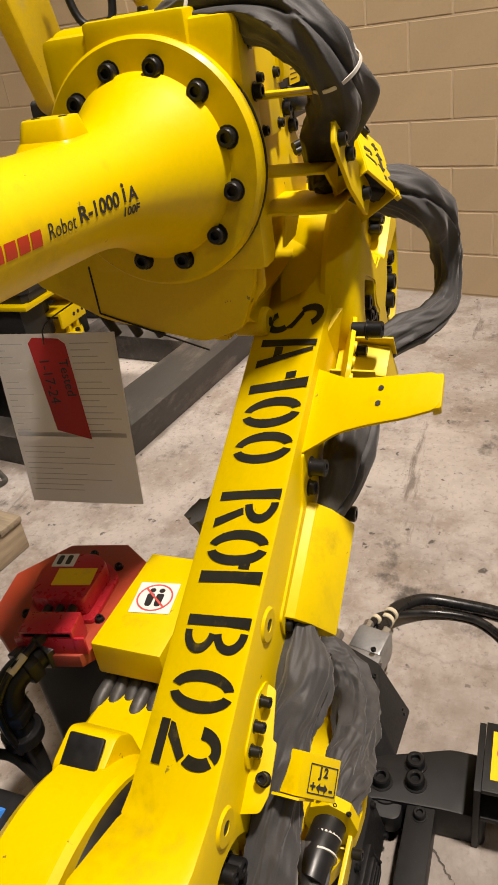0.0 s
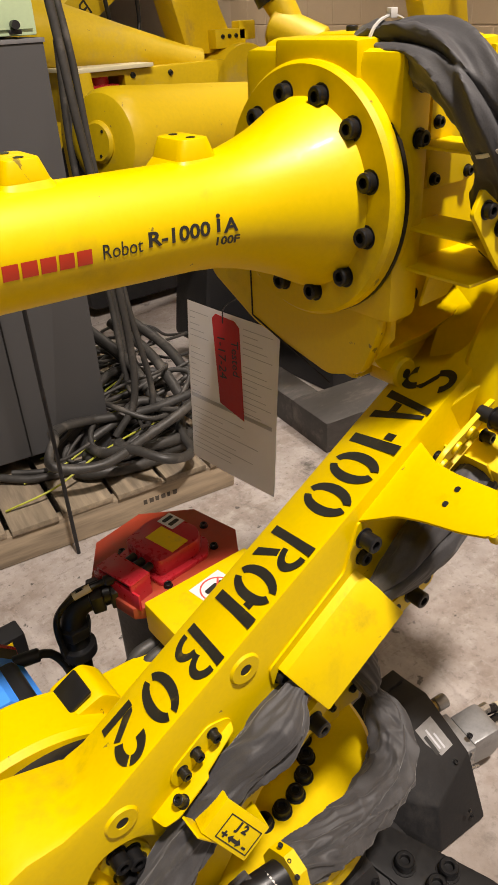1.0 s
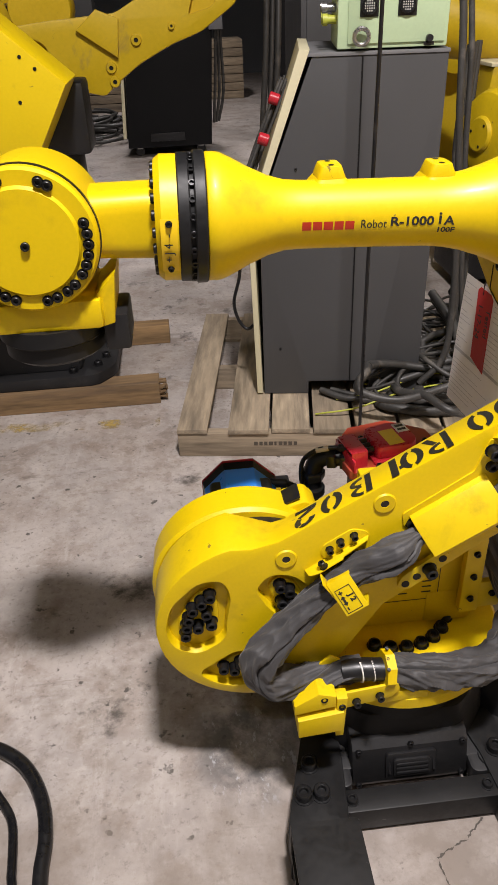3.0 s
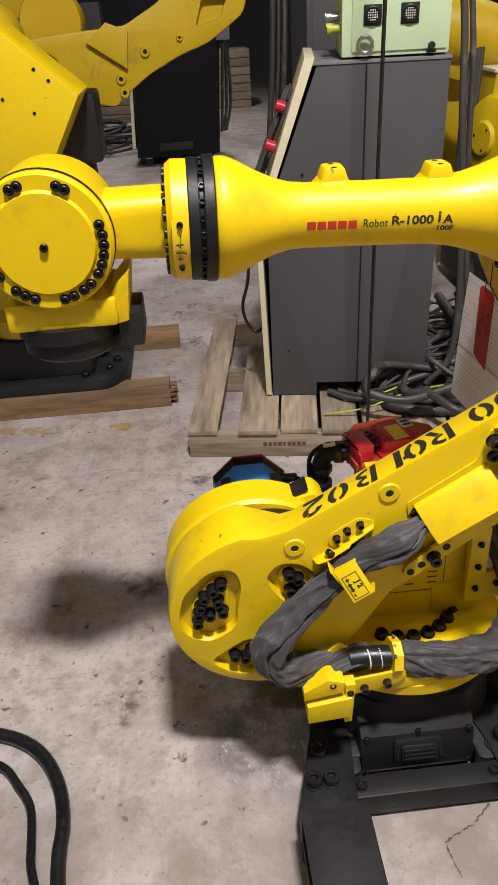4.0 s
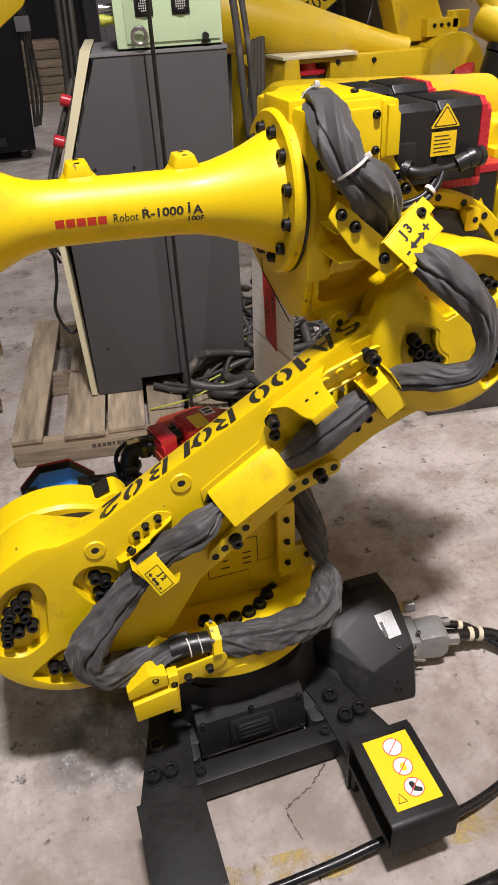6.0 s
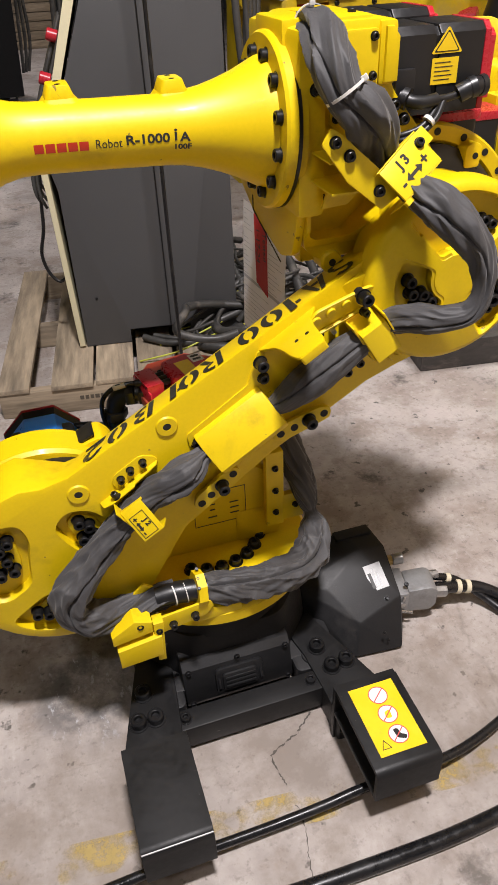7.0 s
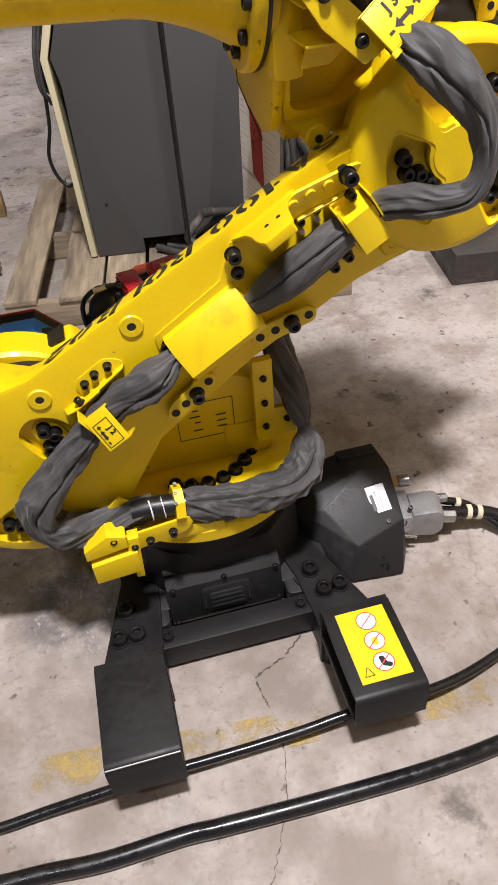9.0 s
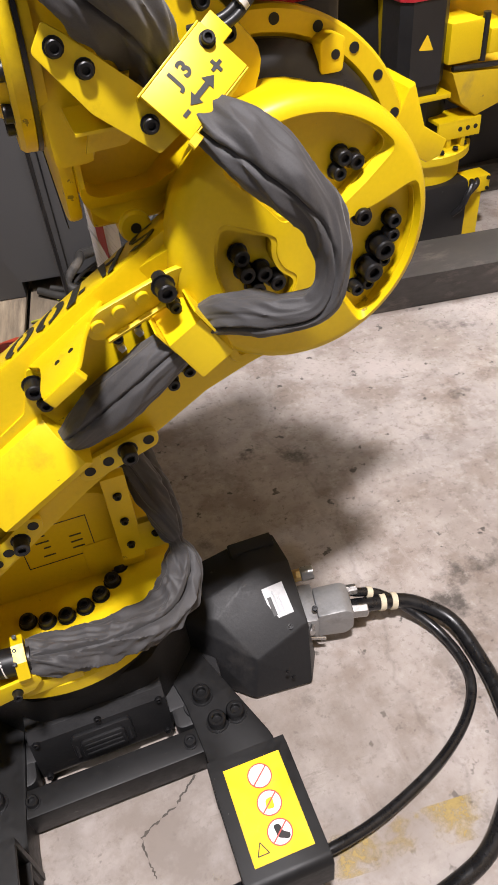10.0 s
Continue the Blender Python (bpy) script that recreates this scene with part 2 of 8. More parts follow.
def concrete_mat():
    """Worn sealed warehouse concrete: pale trowel mottling, tan stains, dark spatter and fine cracks."""
    m = mat("worn_concrete", (0.388, 0.348, 0.324), 0.5, var=0.26, scale=2.2, fine=24, bump=0.25, rough_var=0.2, dirt=(0.14, 0.125, 0.11), dirt_amount=0.22, dirt_scale=1.6)
    nt = m.node_tree
    N, L = nt.nodes, nt.links
    b = N["Principled BSDF"]
    prev = b.inputs["Base Color"].links[0].from_socket
    co = N.new("ShaderNodeTexCoord")

    def layer(prev, sc, lo, hi, colour, amount, detail=6.0, rough=0.6, stretch=None, turn=0.0):
        n = N.new("ShaderNodeTexNoise")
        n.inputs["Scale"].default_value, n.inputs["Detail"].default_value, n.inputs["Roughness"].default_value = sc, detail, rough
        if stretch:
            mp = N.new("ShaderNodeMapping")
            mp.inputs["Scale"].default_value = stretch
            mp.inputs["Rotation"].default_value = (0, 0, turn)
            L.new(co.outputs["Object"], mp.inputs["Vector"])
            L.new(mp.outputs[0], n.inputs["Vector"])
        else:
            L.new(co.outputs["Object"], n.inputs["Vector"])
        r = N.new("ShaderNodeMapRange")
        r.inputs["From Min"].default_value, r.inputs["From Max"].default_value, r.inputs["To Max"].default_value = lo, hi, amount
        L.new(n.outputs["Fac"], r.inputs["Value"])
        mx = N.new("ShaderNodeMix")
        mx.data_type = "RGBA"
        L.new(r.outputs["Result"], mx.inputs["Factor"])
        L.new(prev, mx.inputs[6])
        mx.inputs[7].default_value = (*colour, 1)
        return mx.outputs[2]

    c = layer(prev, 6.5, 0.47, 0.60, (0.50, 0.455, 0.42), 0.68, 10.0, 0.66)
    c = layer(c, 1.9, 0.48, 0.58, (0.25, 0.192, 0.152), 0.38, 10.0, 0.64)
    c = layer(c, 5.0, 0.51, 0.60, (0.205, 0.152, 0.115), 0.50, 10.0, 0.66)
    c = layer(c, 13.0, 0.50, 0.64, (0.17, 0.135, 0.108), 0.48, 9.0, 0.70)
    c = layer(c, 1.1, 0.53, 0.60, (0.47, 0.425, 0.395), 0.55, 12.0, 0.74)
    c = layer(c, 9.0, 0.56, 0.66, (0.54, 0.50, 0.48), 0.40, 10.0, 0.76, stretch=(1, 0.16, 1), turn=0.5)
    c = layer(c, 7.0, 0.60, 0.67, (0.11, 0.088, 0.07), 0.75, 10.0, 0.72, stretch=(0.14, 1, 1), turn=0.3)
    c = layer(c, 3.6, 0.585, 0.66, (0.06, 0.053, 0.047), 0.85, 10.0, 0.68)
    c = layer(c, 22.0, 0.655, 0.70, (0.05, 0.045, 0.04), 0.85, 3.0)
    c = layer(c, 55.0, 0.54, 0.70, (0.10, 0.082, 0.068), 0.60, 8.0, 0.7)
    c = layer(c, 38.0, 0.55, 0.68, (0.56, 0.52, 0.49), 0.40, 8.0, 0.7)
    # patchy browner floor towards the front, fading out to the right
    sep = N.new("ShaderNodeSeparateXYZ")
    L.new(co.outputs["Object"], sep.inputs[0])
    front_fade = N.new("ShaderNodeMapRange")
    front_fade.interpolation_type = "SMOOTHSTEP"
    front_fade.inputs["From Min"].default_value, front_fade.inputs["From Max"].default_value = -0.05, -0.35
    L.new(sep.outputs["Y"], front_fade.inputs["Value"])
    ln = N.new("ShaderNodeTexNoise")
    ln.inputs["Scale"].default_value, ln.inputs["Detail"].default_value, ln.inputs["Roughness"].default_value = 2.4, 10.0, 0.66
    L.new(co.outputs["Object"], ln.inputs["Vector"])
    lr = N.new("ShaderNodeMapRange")
    lr.inputs["From Min"].default_value, lr.inputs["From Max"].default_value = 0.42, 0.55
    lr.inputs["To Min"].default_value, lr.inputs["To Max"].default_value = 0.25, 0.92
    L.new(ln.outputs["Fac"], lr.inputs["Value"])
    both = N.new("ShaderNodeMath")
    both.operation = "MULTIPLY"
    ends = N.new("ShaderNodeMapRange")
    ends.interpolation_type = "SMOOTHSTEP"
    ends.inputs["From Min"].default_value, ends.inputs["From Max"].default_value = 0.75, 0.30
    L.new(sep.outputs["X"], ends.inputs["Value"])
    span = N.new("ShaderNodeMath")
    span.operation = "MULTIPLY"
    L.new(front_fade.outputs["Result"], span.inputs[0])
    L.new(ends.outputs["Result"], span.inputs[1])
    L.new(span.outputs[0], both.inputs[0])
    L.new(lr.outputs["Result"], both.inputs[1])
    brown = N.new("ShaderNodeMix")
    brown.data_type = "RGBA"
    L.new(both.outputs[0], brown.inputs["Factor"])
    L.new(c, brown.inputs[6])
    brown.inputs[7].default_value = (0.215, 0.178, 0.15, 1)
    c = brown.outputs[2]
    # shoulder's shade deepened in the floor colour, mottled, with real pale scrapes
    gap = N.new("ShaderNodeVectorMath")
    gap.operation = "DISTANCE"
    L.new(co.outputs["Object"], gap.inputs[0])
    gap.inputs[1].default_value = (-0.33, -0.08, 0.0)
    near = N.new("ShaderNodeMapRange")
    near.interpolation_type = "SMOOTHSTEP"
    near.inputs["From Min"].default_value, near.inputs["From Max"].default_value = 0.20, 0.06
    L.new(gap.outputs["Value"], near.inputs["Value"])
    for sc, lo, hi, colour, amount, st in ((9.0, 0.40, 0.58, (0.08, 0.078, 0.08), 0.85, (1, 1, 1)), (34.0, 0.57, 0.62, (0.50, 0.51, 0.54), 0.7, (1, 0.5, 1))):
        sn = N.new("ShaderNodeTexNoise")
        sn.inputs["Scale"].default_value, sn.inputs["Detail"].default_value, sn.inputs["Roughness"].default_value = sc, 9.0, 0.7
        sm = N.new("ShaderNodeMapping")
        sm.inputs["Scale"].default_value, sm.inputs["Rotation"].default_value = st, (0, 0, 0.6)
        L.new(co.outputs["Object"], sm.inputs["Vector"])
        L.new(sm.outputs[0], sn.inputs["Vector"])
        sr = N.new("ShaderNodeMapRange")
        sr.inputs["From Min"].default_value, sr.inputs["From Max"].default_value, sr.inputs["To Max"].default_value = lo, hi, amount
        L.new(sn.outputs["Fac"], sr.inputs["Value"])
        sp = N.new("ShaderNodeMath")
        sp.operation = "MULTIPLY"
        L.new(near.outputs["Result"], sp.inputs[0])
        L.new(sr.outputs["Result"], sp.inputs[1])
        sx = N.new("ShaderNodeMix")
        sx.data_type = "RGBA"
        L.new(sp.outputs[0], sx.inputs["Factor"])
        L.new(c, sx.inputs[6])
        sx.inputs[7].default_value = (*colour, 1)
        c = sx.outputs[2]
    # cracks: the borders of large warped cells
    wn = N.new("ShaderNodeTexNoise")
    wn.inputs["Scale"].default_value, wn.inputs["Detail"].default_value, wn.inputs["Roughness"].default_value = 1.6, 9.0, 0.56
    L.new(co.outputs["Object"], wn.inputs["Vector"])
    add = N.new("ShaderNodeMixRGB")
    add.blend_type = "ADD"
    add.inputs[0].default_value = 0.55
    L.new(co.outputs["Object"], add.inputs[1])
    L.new(wn.outputs["Color"], add.inputs[2])
    vo = N.new("ShaderNodeTexVoronoi")
    vo.feature = "DISTANCE_TO_EDGE"
    vo.inputs["Scale"].default_value = 0.26
    L.new(add.outputs[0], vo.inputs["Vector"])
    r = N.new("ShaderNodeMapRange")
    r.inputs["From Min"].default_value, r.inputs["From Max"].default_value = 0.0005, 0.0020
    r.inputs["To Min"].default_value, r.inputs["To Max"].default_value = 0.15, 0.0
    L.new(vo.outputs["Distance"], r.inputs["Value"])
    mx = N.new("ShaderNodeMix")
    mx.data_type = "RGBA"
    L.new(r.outputs["Result"], mx.inputs["Factor"])
    L.new(c, mx.inputs[6])
    mx.inputs[7].default_value = (0.05, 0.043, 0.037, 1)
    L.new(mx.outputs[2], b.inputs["Base Color"])
    return m


CONCRETE = concrete_mat()
WALL_PAINT = mat("tan_painted_block", (0.46, 0.345, 0.215), 0.6, var=0.06, scale=4, fine=90, bump=0.5, dirt=(0.3, 0.22, 0.15), dirt_amount=0.1, dirt_scale=2.0, island=0.04)
MORTAR = mat("painted_mortar", (0.52, 0.405, 0.27), 0.7, var=0.06, scale=6, fine=90, bump=0.4)
HALL_WALL = mat("grey_hall_wall", (0.12, 0.13, 0.145), 0.8, var=0.1, scale=2, bump=0.1)


def worn_line_mat():
    m = mat("worn_yellow_floor_paint", (0.46, 0.33, 0.09), 0.6, var=0.2, scale=8, fine=60, bump=0.1)
    nt = m.node_tree
    N, L = nt.nodes, nt.links
    out = N["Material Output"]
    co = N.new("ShaderNodeTexCoord")
    n = N.new("ShaderNodeTexNoise")
    n.inputs["Scale"].default_value, n.inputs["Detail"].default_value, n.inputs["Roughness"].default_value = 7.0, 9.0, 0.72
    L.new(co.outputs["Object"], n.inputs["Vector"])
    r = N.new("ShaderNodeMapRange")
    r.inputs["From Min"].default_value, r.inputs["From Max"].default_value, r.inputs["To Max"].default_value = 0.50, 0.63, 0.7
    L.new(n.outputs["Fac"], r.inputs["Value"])
    tr = N.new("ShaderNodeBsdfTransparent")
    mx = N.new("ShaderNodeMixShader")
    L.new(r.outputs["Result"], mx.inputs[0])
    L.new(tr.outputs[0], mx.inputs[1])
    L.new(N["Principled BSDF"].outputs[0], mx.inputs[2])
    L.new(mx.outputs[0], out.inputs[0])
    return m


FLOOR_LINE = worn_line_mat()


# ---- mesh helpers ----
def place_of(ob):
    m = ob.matrix_basis.copy()
    return (place_of(ob.parent) @ ob.matrix_parent_inverse @ m) if ob.parent else m


def finish(bm, name, angle=32):
    bmesh.ops.recalc_face_normals(bm, faces=bm.faces)
    me = bpy.data.meshes.new(name)
    bm.to_mesh(me)
    bm.free()
    for p in me.polygons:
        p.use_smooth = True
    me.set_sharp_from_angle(angle=radians(angle))
    return me


def hang(ob, parent):
    ob.parent = parent
    ob.matrix_parent_inverse = place_of(parent).inverted()
    return ob


def part(name, bm, material, parent, label="", angle=32):
    """Links a bmesh, drawn in world metres, as one mesh under a thing or a part."""
    me = finish(bm, name, angle)
    me.materials.append(material)
    ob = new(name, me)
    if parent:
        hang(ob, parent)
    return tagged(ob, label=label)


def thing(name, loc, label, category, group="", kind=""):
    ob = new(name)
    ob.location = loc
    ob.empty_display_size = 0.05
    return tagged(ob, label, category, group, kind)


def piece(name, me, m, parent):
    """One more object on a shared mesh."""
    ob = new(name, me)
    ob.matrix_basis = m
    hang(ob, parent)
    return ob


def bevel(bm, geom_edges, width, seg=2):
    if width > 0:
        bmesh.ops.bevel(bm, geom=geom_edges, offset=width, segments=seg, profile=0.6, affect="EDGES", clamp_overlap=True)


def add_box(bm, lo, hi, m=None, width=0.0, seg=2):
    lo, hi = Vector(lo), Vector(hi)
    t = bmesh.new()
    bmesh.ops.create_cube(t, size=1)
    for v in t.verts:
        v.co = Vector((lo[i] + (v.co[i] + 0.5) * (hi[i] - lo[i]) for i in range(3)))
    bevel(t, t.edges[:], width, seg)
    merge(bm, t, m)


def merge(bm, t, m=None):
    if m is not None:
        bmesh.ops.transform(t, matrix=m, verts=t.verts)
    me = bpy.data.meshes.new("tmp")
    t.to_mesh(me)
    t.free()
    bm.from_mesh(me)
    bpy.data.meshes.remove(me)


def add_prism(bm, outline, w0, w1, m=None, width=0.0, seg=2, scale1=1.0):
    """A plate or block: an outline in the local x, y plane, from local z = w0 to w1."""
    t = bmesh.new()
    a = [t.verts.new((x, y, w0)) for x, y in outline]
    cx, cy = sum(p[0] for p in outline) / len(outline), sum(p[1] for p in outline) / len(outline)
    b = [t.verts.new((cx + (x - cx) * scale1, cy + (y - cy) * scale1, w1)) for x, y in outline]
    n = len(outline)
    t.faces.new(a)
    t.faces.new(b)
    for i in range(n):
        t.faces.new((a[i], a[(i + 1) % n], b[(i + 1) % n], b[i]))
    bmesh.ops.recalc_face_normals(t, faces=t.faces)
    if width:
        rim = [e for e in t.edges if abs(e.verts[0].co.z - e.verts[1].co.z) < 1e-6]
        bevel(t, rim, width, seg)
    merge(bm, t, m)


def add_lathe(bm, profile, m=None, seg=40, start=0.0, sweep=360.0):
    """Turns a profile of (radius, height) round the local z axis."""
    t = bmesh.new()
    full = sweep >= 360
    steps = seg if full else seg + 1
    rings = []
    for r, h in profile:
        ring = []
        for i in range(steps):
            a = radians(start + sweep * i / seg)
            ring.append(t.verts.new((r * math.cos(a), r * math.sin(a), h)))
        rings.append(ring)
    for p, q in zip(rings, rings[1:]):
        for i in range(seg if not full else steps):
            k = (i + 1) % steps
            t.faces.new((p[i], p[k], q[k], q[i]))
    shut = tuple(profile[0]) == tuple(profile[-1])
    for ring, (r, h) in ((rings[0], profile[0]), (rings[-1], profile[-1])):
        if r > 1e-5 and full and not shut:
            t.faces.new(ring)
    bmesh.ops.remove_doubles(t, verts=t.verts, dist=1e-6)
    merge(bm, t, m)


def axis_matrix(origin, z_dir, x_hint=(0, 0, 1)):
    """A frame at origin whose local z runs along z_dir."""
    z = Vector(z_dir).normalized()
    x = Vector(x_hint)
    if abs(x.normalized().dot(z)) > 0.95:
        x = Vector((1, 0, 0)) if abs(z.x) < 0.9 else Vector((0, 1, 0))
    y = z.cross(x).normalized()
    x = y.cross(z)
    return Matrix(((x.x, y.x, z.x, origin[0]), (x.y, y.y, z.y, origin[1]), (x.z, y.z, z.z, origin[2]), (0, 0, 0, 1)))


def add_rod(bm, a, b, r, seg=16, r2=None, width=0.0):
    a, b = Vector(a), Vector(b)
    h = (b - a).length
    r2 = r if r2 is None else r2
    prof = [(0, 0), (r, 0), (r2, h), (0, h)]
    if width:
        prof = [(0, 0), (r - width, 0), (r, width), (r2, h - width), (r2 - width, h), (0, h)]
    add_lathe(bm, prof, axis_matrix(a, b - a), seg)


def smooth_path(points, step=0.008):
    """A Catmull-Rom curve through the points, in even steps; a fourth number (a radius) is carried along."""
    pts = [Vector(p) for p in points]
    pts = [2 * pts[0] - pts[1]] + pts + [2 * pts[-1] - pts[-2]]
    out = []
    for i in range(1, len(pts) - 2):
        p0, p1, p2, p3 = pts[i - 1:i + 3]
        n = max(2, int((p2.to_3d() - p1.to_3d()).length / step))
        for k in range(n):
            t = k / n
            out.append(0.5 * ((2 * p1) + (p2 - p0) * t + (2 * p0 - 5 * p1 + 4 * p2 - p3) * t * t + (3 * p1 - p0 - 3 * p2 + p3) * t ** 3))
    out.append(pts[-2])
    return out


def add_tube(bm, points, radius=None, seg=12, step=0.012, folds=0.0, flat=1.0, seed=0, pleat=0.0):
    """A hose, cable or cloth sleeve along a curve. folds: depth of its creases in radii; pleat: lengthways pleats."""
    path = smooth_path([(*p[:3], p[3] if len(p) > 3 else radius) for p in points], step)
    t = bmesh.new()
    rings = []
    up = None
    bend = [0.0] * len(path)
    for i in range(4, len(path) - 4):
        d0, d1 = (path[i] - path[i - 4]).to_3d(), (path[i + 4] - path[i]).to_3d()
        bend[i] = d0.angle(d1, 0.0) / 4
    for i, p in enumerate(path):
        a, b = path[max(0, i - 1)].to_3d(), path[min(len(path) - 1, i + 1)].to_3d()
        d = (b - a).normalized()
        if up is None:
            up = Vector((0, -1, 0.2)) if abs(d.y) < 0.8 else Vector((0, 0, 1))
        up = (up - d * up.dot(d)).normalized()
        side = d.cross(up)
        r, c = p[3], p.to_3d()
        ring = []
        for k in range(seg):
            an = 2 * math.pi * k / seg
            rr = r
            if folds:
                run = i * step
                a1 = an + 1.1 * math.sin(run * 9 + seed) + seed
                q = Vector((math.cos(a1) * 1.15, math.sin(a1) * 1.15, run / 0.031 * 0.30 + seed * 7.1))
                q2 = Vector((math.cos(an) * 0.9, math.sin(an) * 0.9, run / 0.031 * 0.75 + 1.4 * math.sin(an + seed) + seed * 3.3))
                q3 = Vector((math.cos(a1) * 2.9, math.sin(a1) * 2.9, run / 0.031 * 0.42 + seed))
                rr *= 1 + folds * (0.7 - 2.4 * abs(noise.noise(q)) - (0.8 + 11.0 * bend[i]) * abs(noise.noise(q2)) - 0.65 * abs(noise.noise(q3)))
                q4 = Vector((math.cos(a1) * 3.2, math.sin(a1) * 3.2, run / 0.031 * 0.38 + seed * 5.7))
                rr *= 1 + folds * (0.08 - 0.30 * abs(noise.noise(q4)))
                rr -= pleat * r * math.exp(-((math.sin((an - 2.2 - 0.5 * math.sin(run * 6 + seed)) / 2) * 2) / 0.09) ** 2)
            ring.append(t.verts.new(c + side * (math.cos(an) * rr * flat) + up * (math.sin(an) * rr)))
        rings.append(ring)
    for p, q in zip(rings, rings[1:]):
        for k in range(seg):
            t.faces.new((p[k], p[(k + 1) % seg], q[(k + 1) % seg], q[k]))
    t.faces.new(rings[0])
    t.faces.new(rings[-1])
    merge(bm, t)


def bolt_mesh(name, head=0.5, tall=0.55, seg=14):
    """A socket head cap screw of unit width: chamfered head with a hexagonal recess."""
    bm = bmesh.new()
    add_lathe(bm, [(0.0, 0), (head * 1.25, 0), (head * 1.25, 0.06), (head, 0.06), (head, tall - 0.07), (head - 0.07, tall), (0.29, tall), (0.26, tall - 0.02), (0.26, tall - 0.3), (0, tall - 0.3)], None, seg)
    me = finish(bm, name, 30)
    me.materials.append(BOLT_BLACK)
    return me


BOLT = bolt_mesh("bolt")
BOLT_TALL = bolt_mesh("tall_bolt", 0.5, 0.95)


def bolt(origin, direction, width, parent, tall=False):
    m = axis_matrix(origin, direction) @ Matrix.Rotation(random.random() * 6, 4, "Z") @ Matrix.Diagonal((width, width, width, 1))
    return piece("bolt", BOLT_TALL if tall else BOLT, m, parent)


def lettering(name, words, size, m, material, parent, depth=0.0004, squeeze=1.0, align="CENTER", bold=0.0):
    """Flat lettering in the built-in font, in the local x, y plane of m."""
    cu = bpy.data.curves.new(name, "FONT")
    cu.body, cu.size, cu.align_x, cu.align_y, cu.extrude, cu.resolution_u = words, size, align, "CENTER", depth, 3
    cu.offset = bold
    tmp = bpy.data.objects.new("tmp_lettering", cu)
    me = bpy.data.meshes.new_from_object(tmp)
    bpy.data.objects.remove(tmp)
    me.name = name
    me.transform(m @ Matrix.Diagonal((squeeze, 1, 1, 1)))
    me.materials.clear()
    me.materials.append(material)
    ob = new(name, me)
    hang(ob, parent)
    return ob


def circle(cx, cy, r, n=32, a0=0.0, a1=360.0):
    closed = a1 - a0 >= 360
    return [(cx + r * math.cos(radians(a0 + (a1 - a0) * i / (n if closed else n - 1))), cy + r * math.sin(radians(a0 + (a1 - a0) * i / (n if closed else n - 1)))) for i in range(n)]


def round_poly(points, r, n=5):
    """The outline with its corners rounded."""
    out = []
    k = len(points)
    for i in range(k):
        p0, p1, p2 = Vector(points[i - 1]), Vector(points[i]), Vector(points[(i + 1) % k])
        d0, d2 = (p0 - p1), (p2 - p1)
        rr = min(r, d0.length * 0.45, d2.length * 0.45)
        a, b = p1 + d0.normalized() * rr, p1 + d2.normalized() * rr
        for j in range(n + 1):
            t = j / n
            q = a * (1 - t) ** 2 + p1 * 2 * t * (1 - t) + b * t * t
            out.append((q.x, q.y))
    return out


# frames in which the robot's plates are drawn: local z points to the near side
SIDE = Matrix(((1, 0, 0, 0), (0, 0, -1, 0), (0, 1, 0, 0), (0, 0, 0, 1)))
J2, J3 = Vector((-0.297, 0, 0.490)), Vector((0.430, 0, 0.946))
U = (J3 - J2).normalized()
V = Vector((-U.z, 0, U.x))
ARM = Matrix(((U.x, V.x, 0, J2.x), (0, 0, -1, 0), (U.z, V.z, 0, J2.z), (0, 0, 0, 1)))
REACH = (J3 - J2).length


def arm_pt(u, v, w):
    return ARM @ Vector((u, v, w))


def carve(ob, cutter_bm):
    """Cuts a shape out of a mesh once, while building."""
    me = bpy.data.meshes.new("cutter")
    bmesh.ops.recalc_face_normals(cutter_bm, faces=cutter_bm.faces)
    cutter_bm.to_mesh(me)
    cutter_bm.free()
    cut = new("cutter", me)
    mod = ob.modifiers.new("cut", "BOOLEAN")
    mod.operation, mod.solver, mod.object = "DIFFERENCE", "EXACT", cut
    dg = bpy.context.evaluated_depsgraph_get()
    done = bpy.data.meshes.new_from_object(ob.evaluated_get(dg))
    ob.modifiers.clear()
    old = ob.data
    done.name = old.name
    ob.data = done
    bpy.data.objects.remove(cut)
    for p in done.polygons:
        p.use_smooth = True
    done.set_sharp_from_angle(angle=radians(32))


def add_loft(bm, lower, w0, upper, w1, m=None, width=0.0):
    """A block between two outlines of as many points."""
    t = bmesh.new()
    a = [t.verts.new((x, y, w0)) for x, y in lower]
    b = [t.verts.new((x, y, w1)) for x, y in upper]
    n = len(a)
    t.faces.new(a)
    t.faces.new(b)
    for i in range(n):
        t.faces.new((a[i], a[(i + 1) % n], b[(i + 1) % n], b[i]))
    bmesh.ops.recalc_face_normals(t, faces=t.faces)
    if width:
        bevel(t, [e for e in t.edges if abs(e.verts[0].co.z - e.verts[1].co.z) < 1e-6], width, 2)
    merge(bm, t, m)


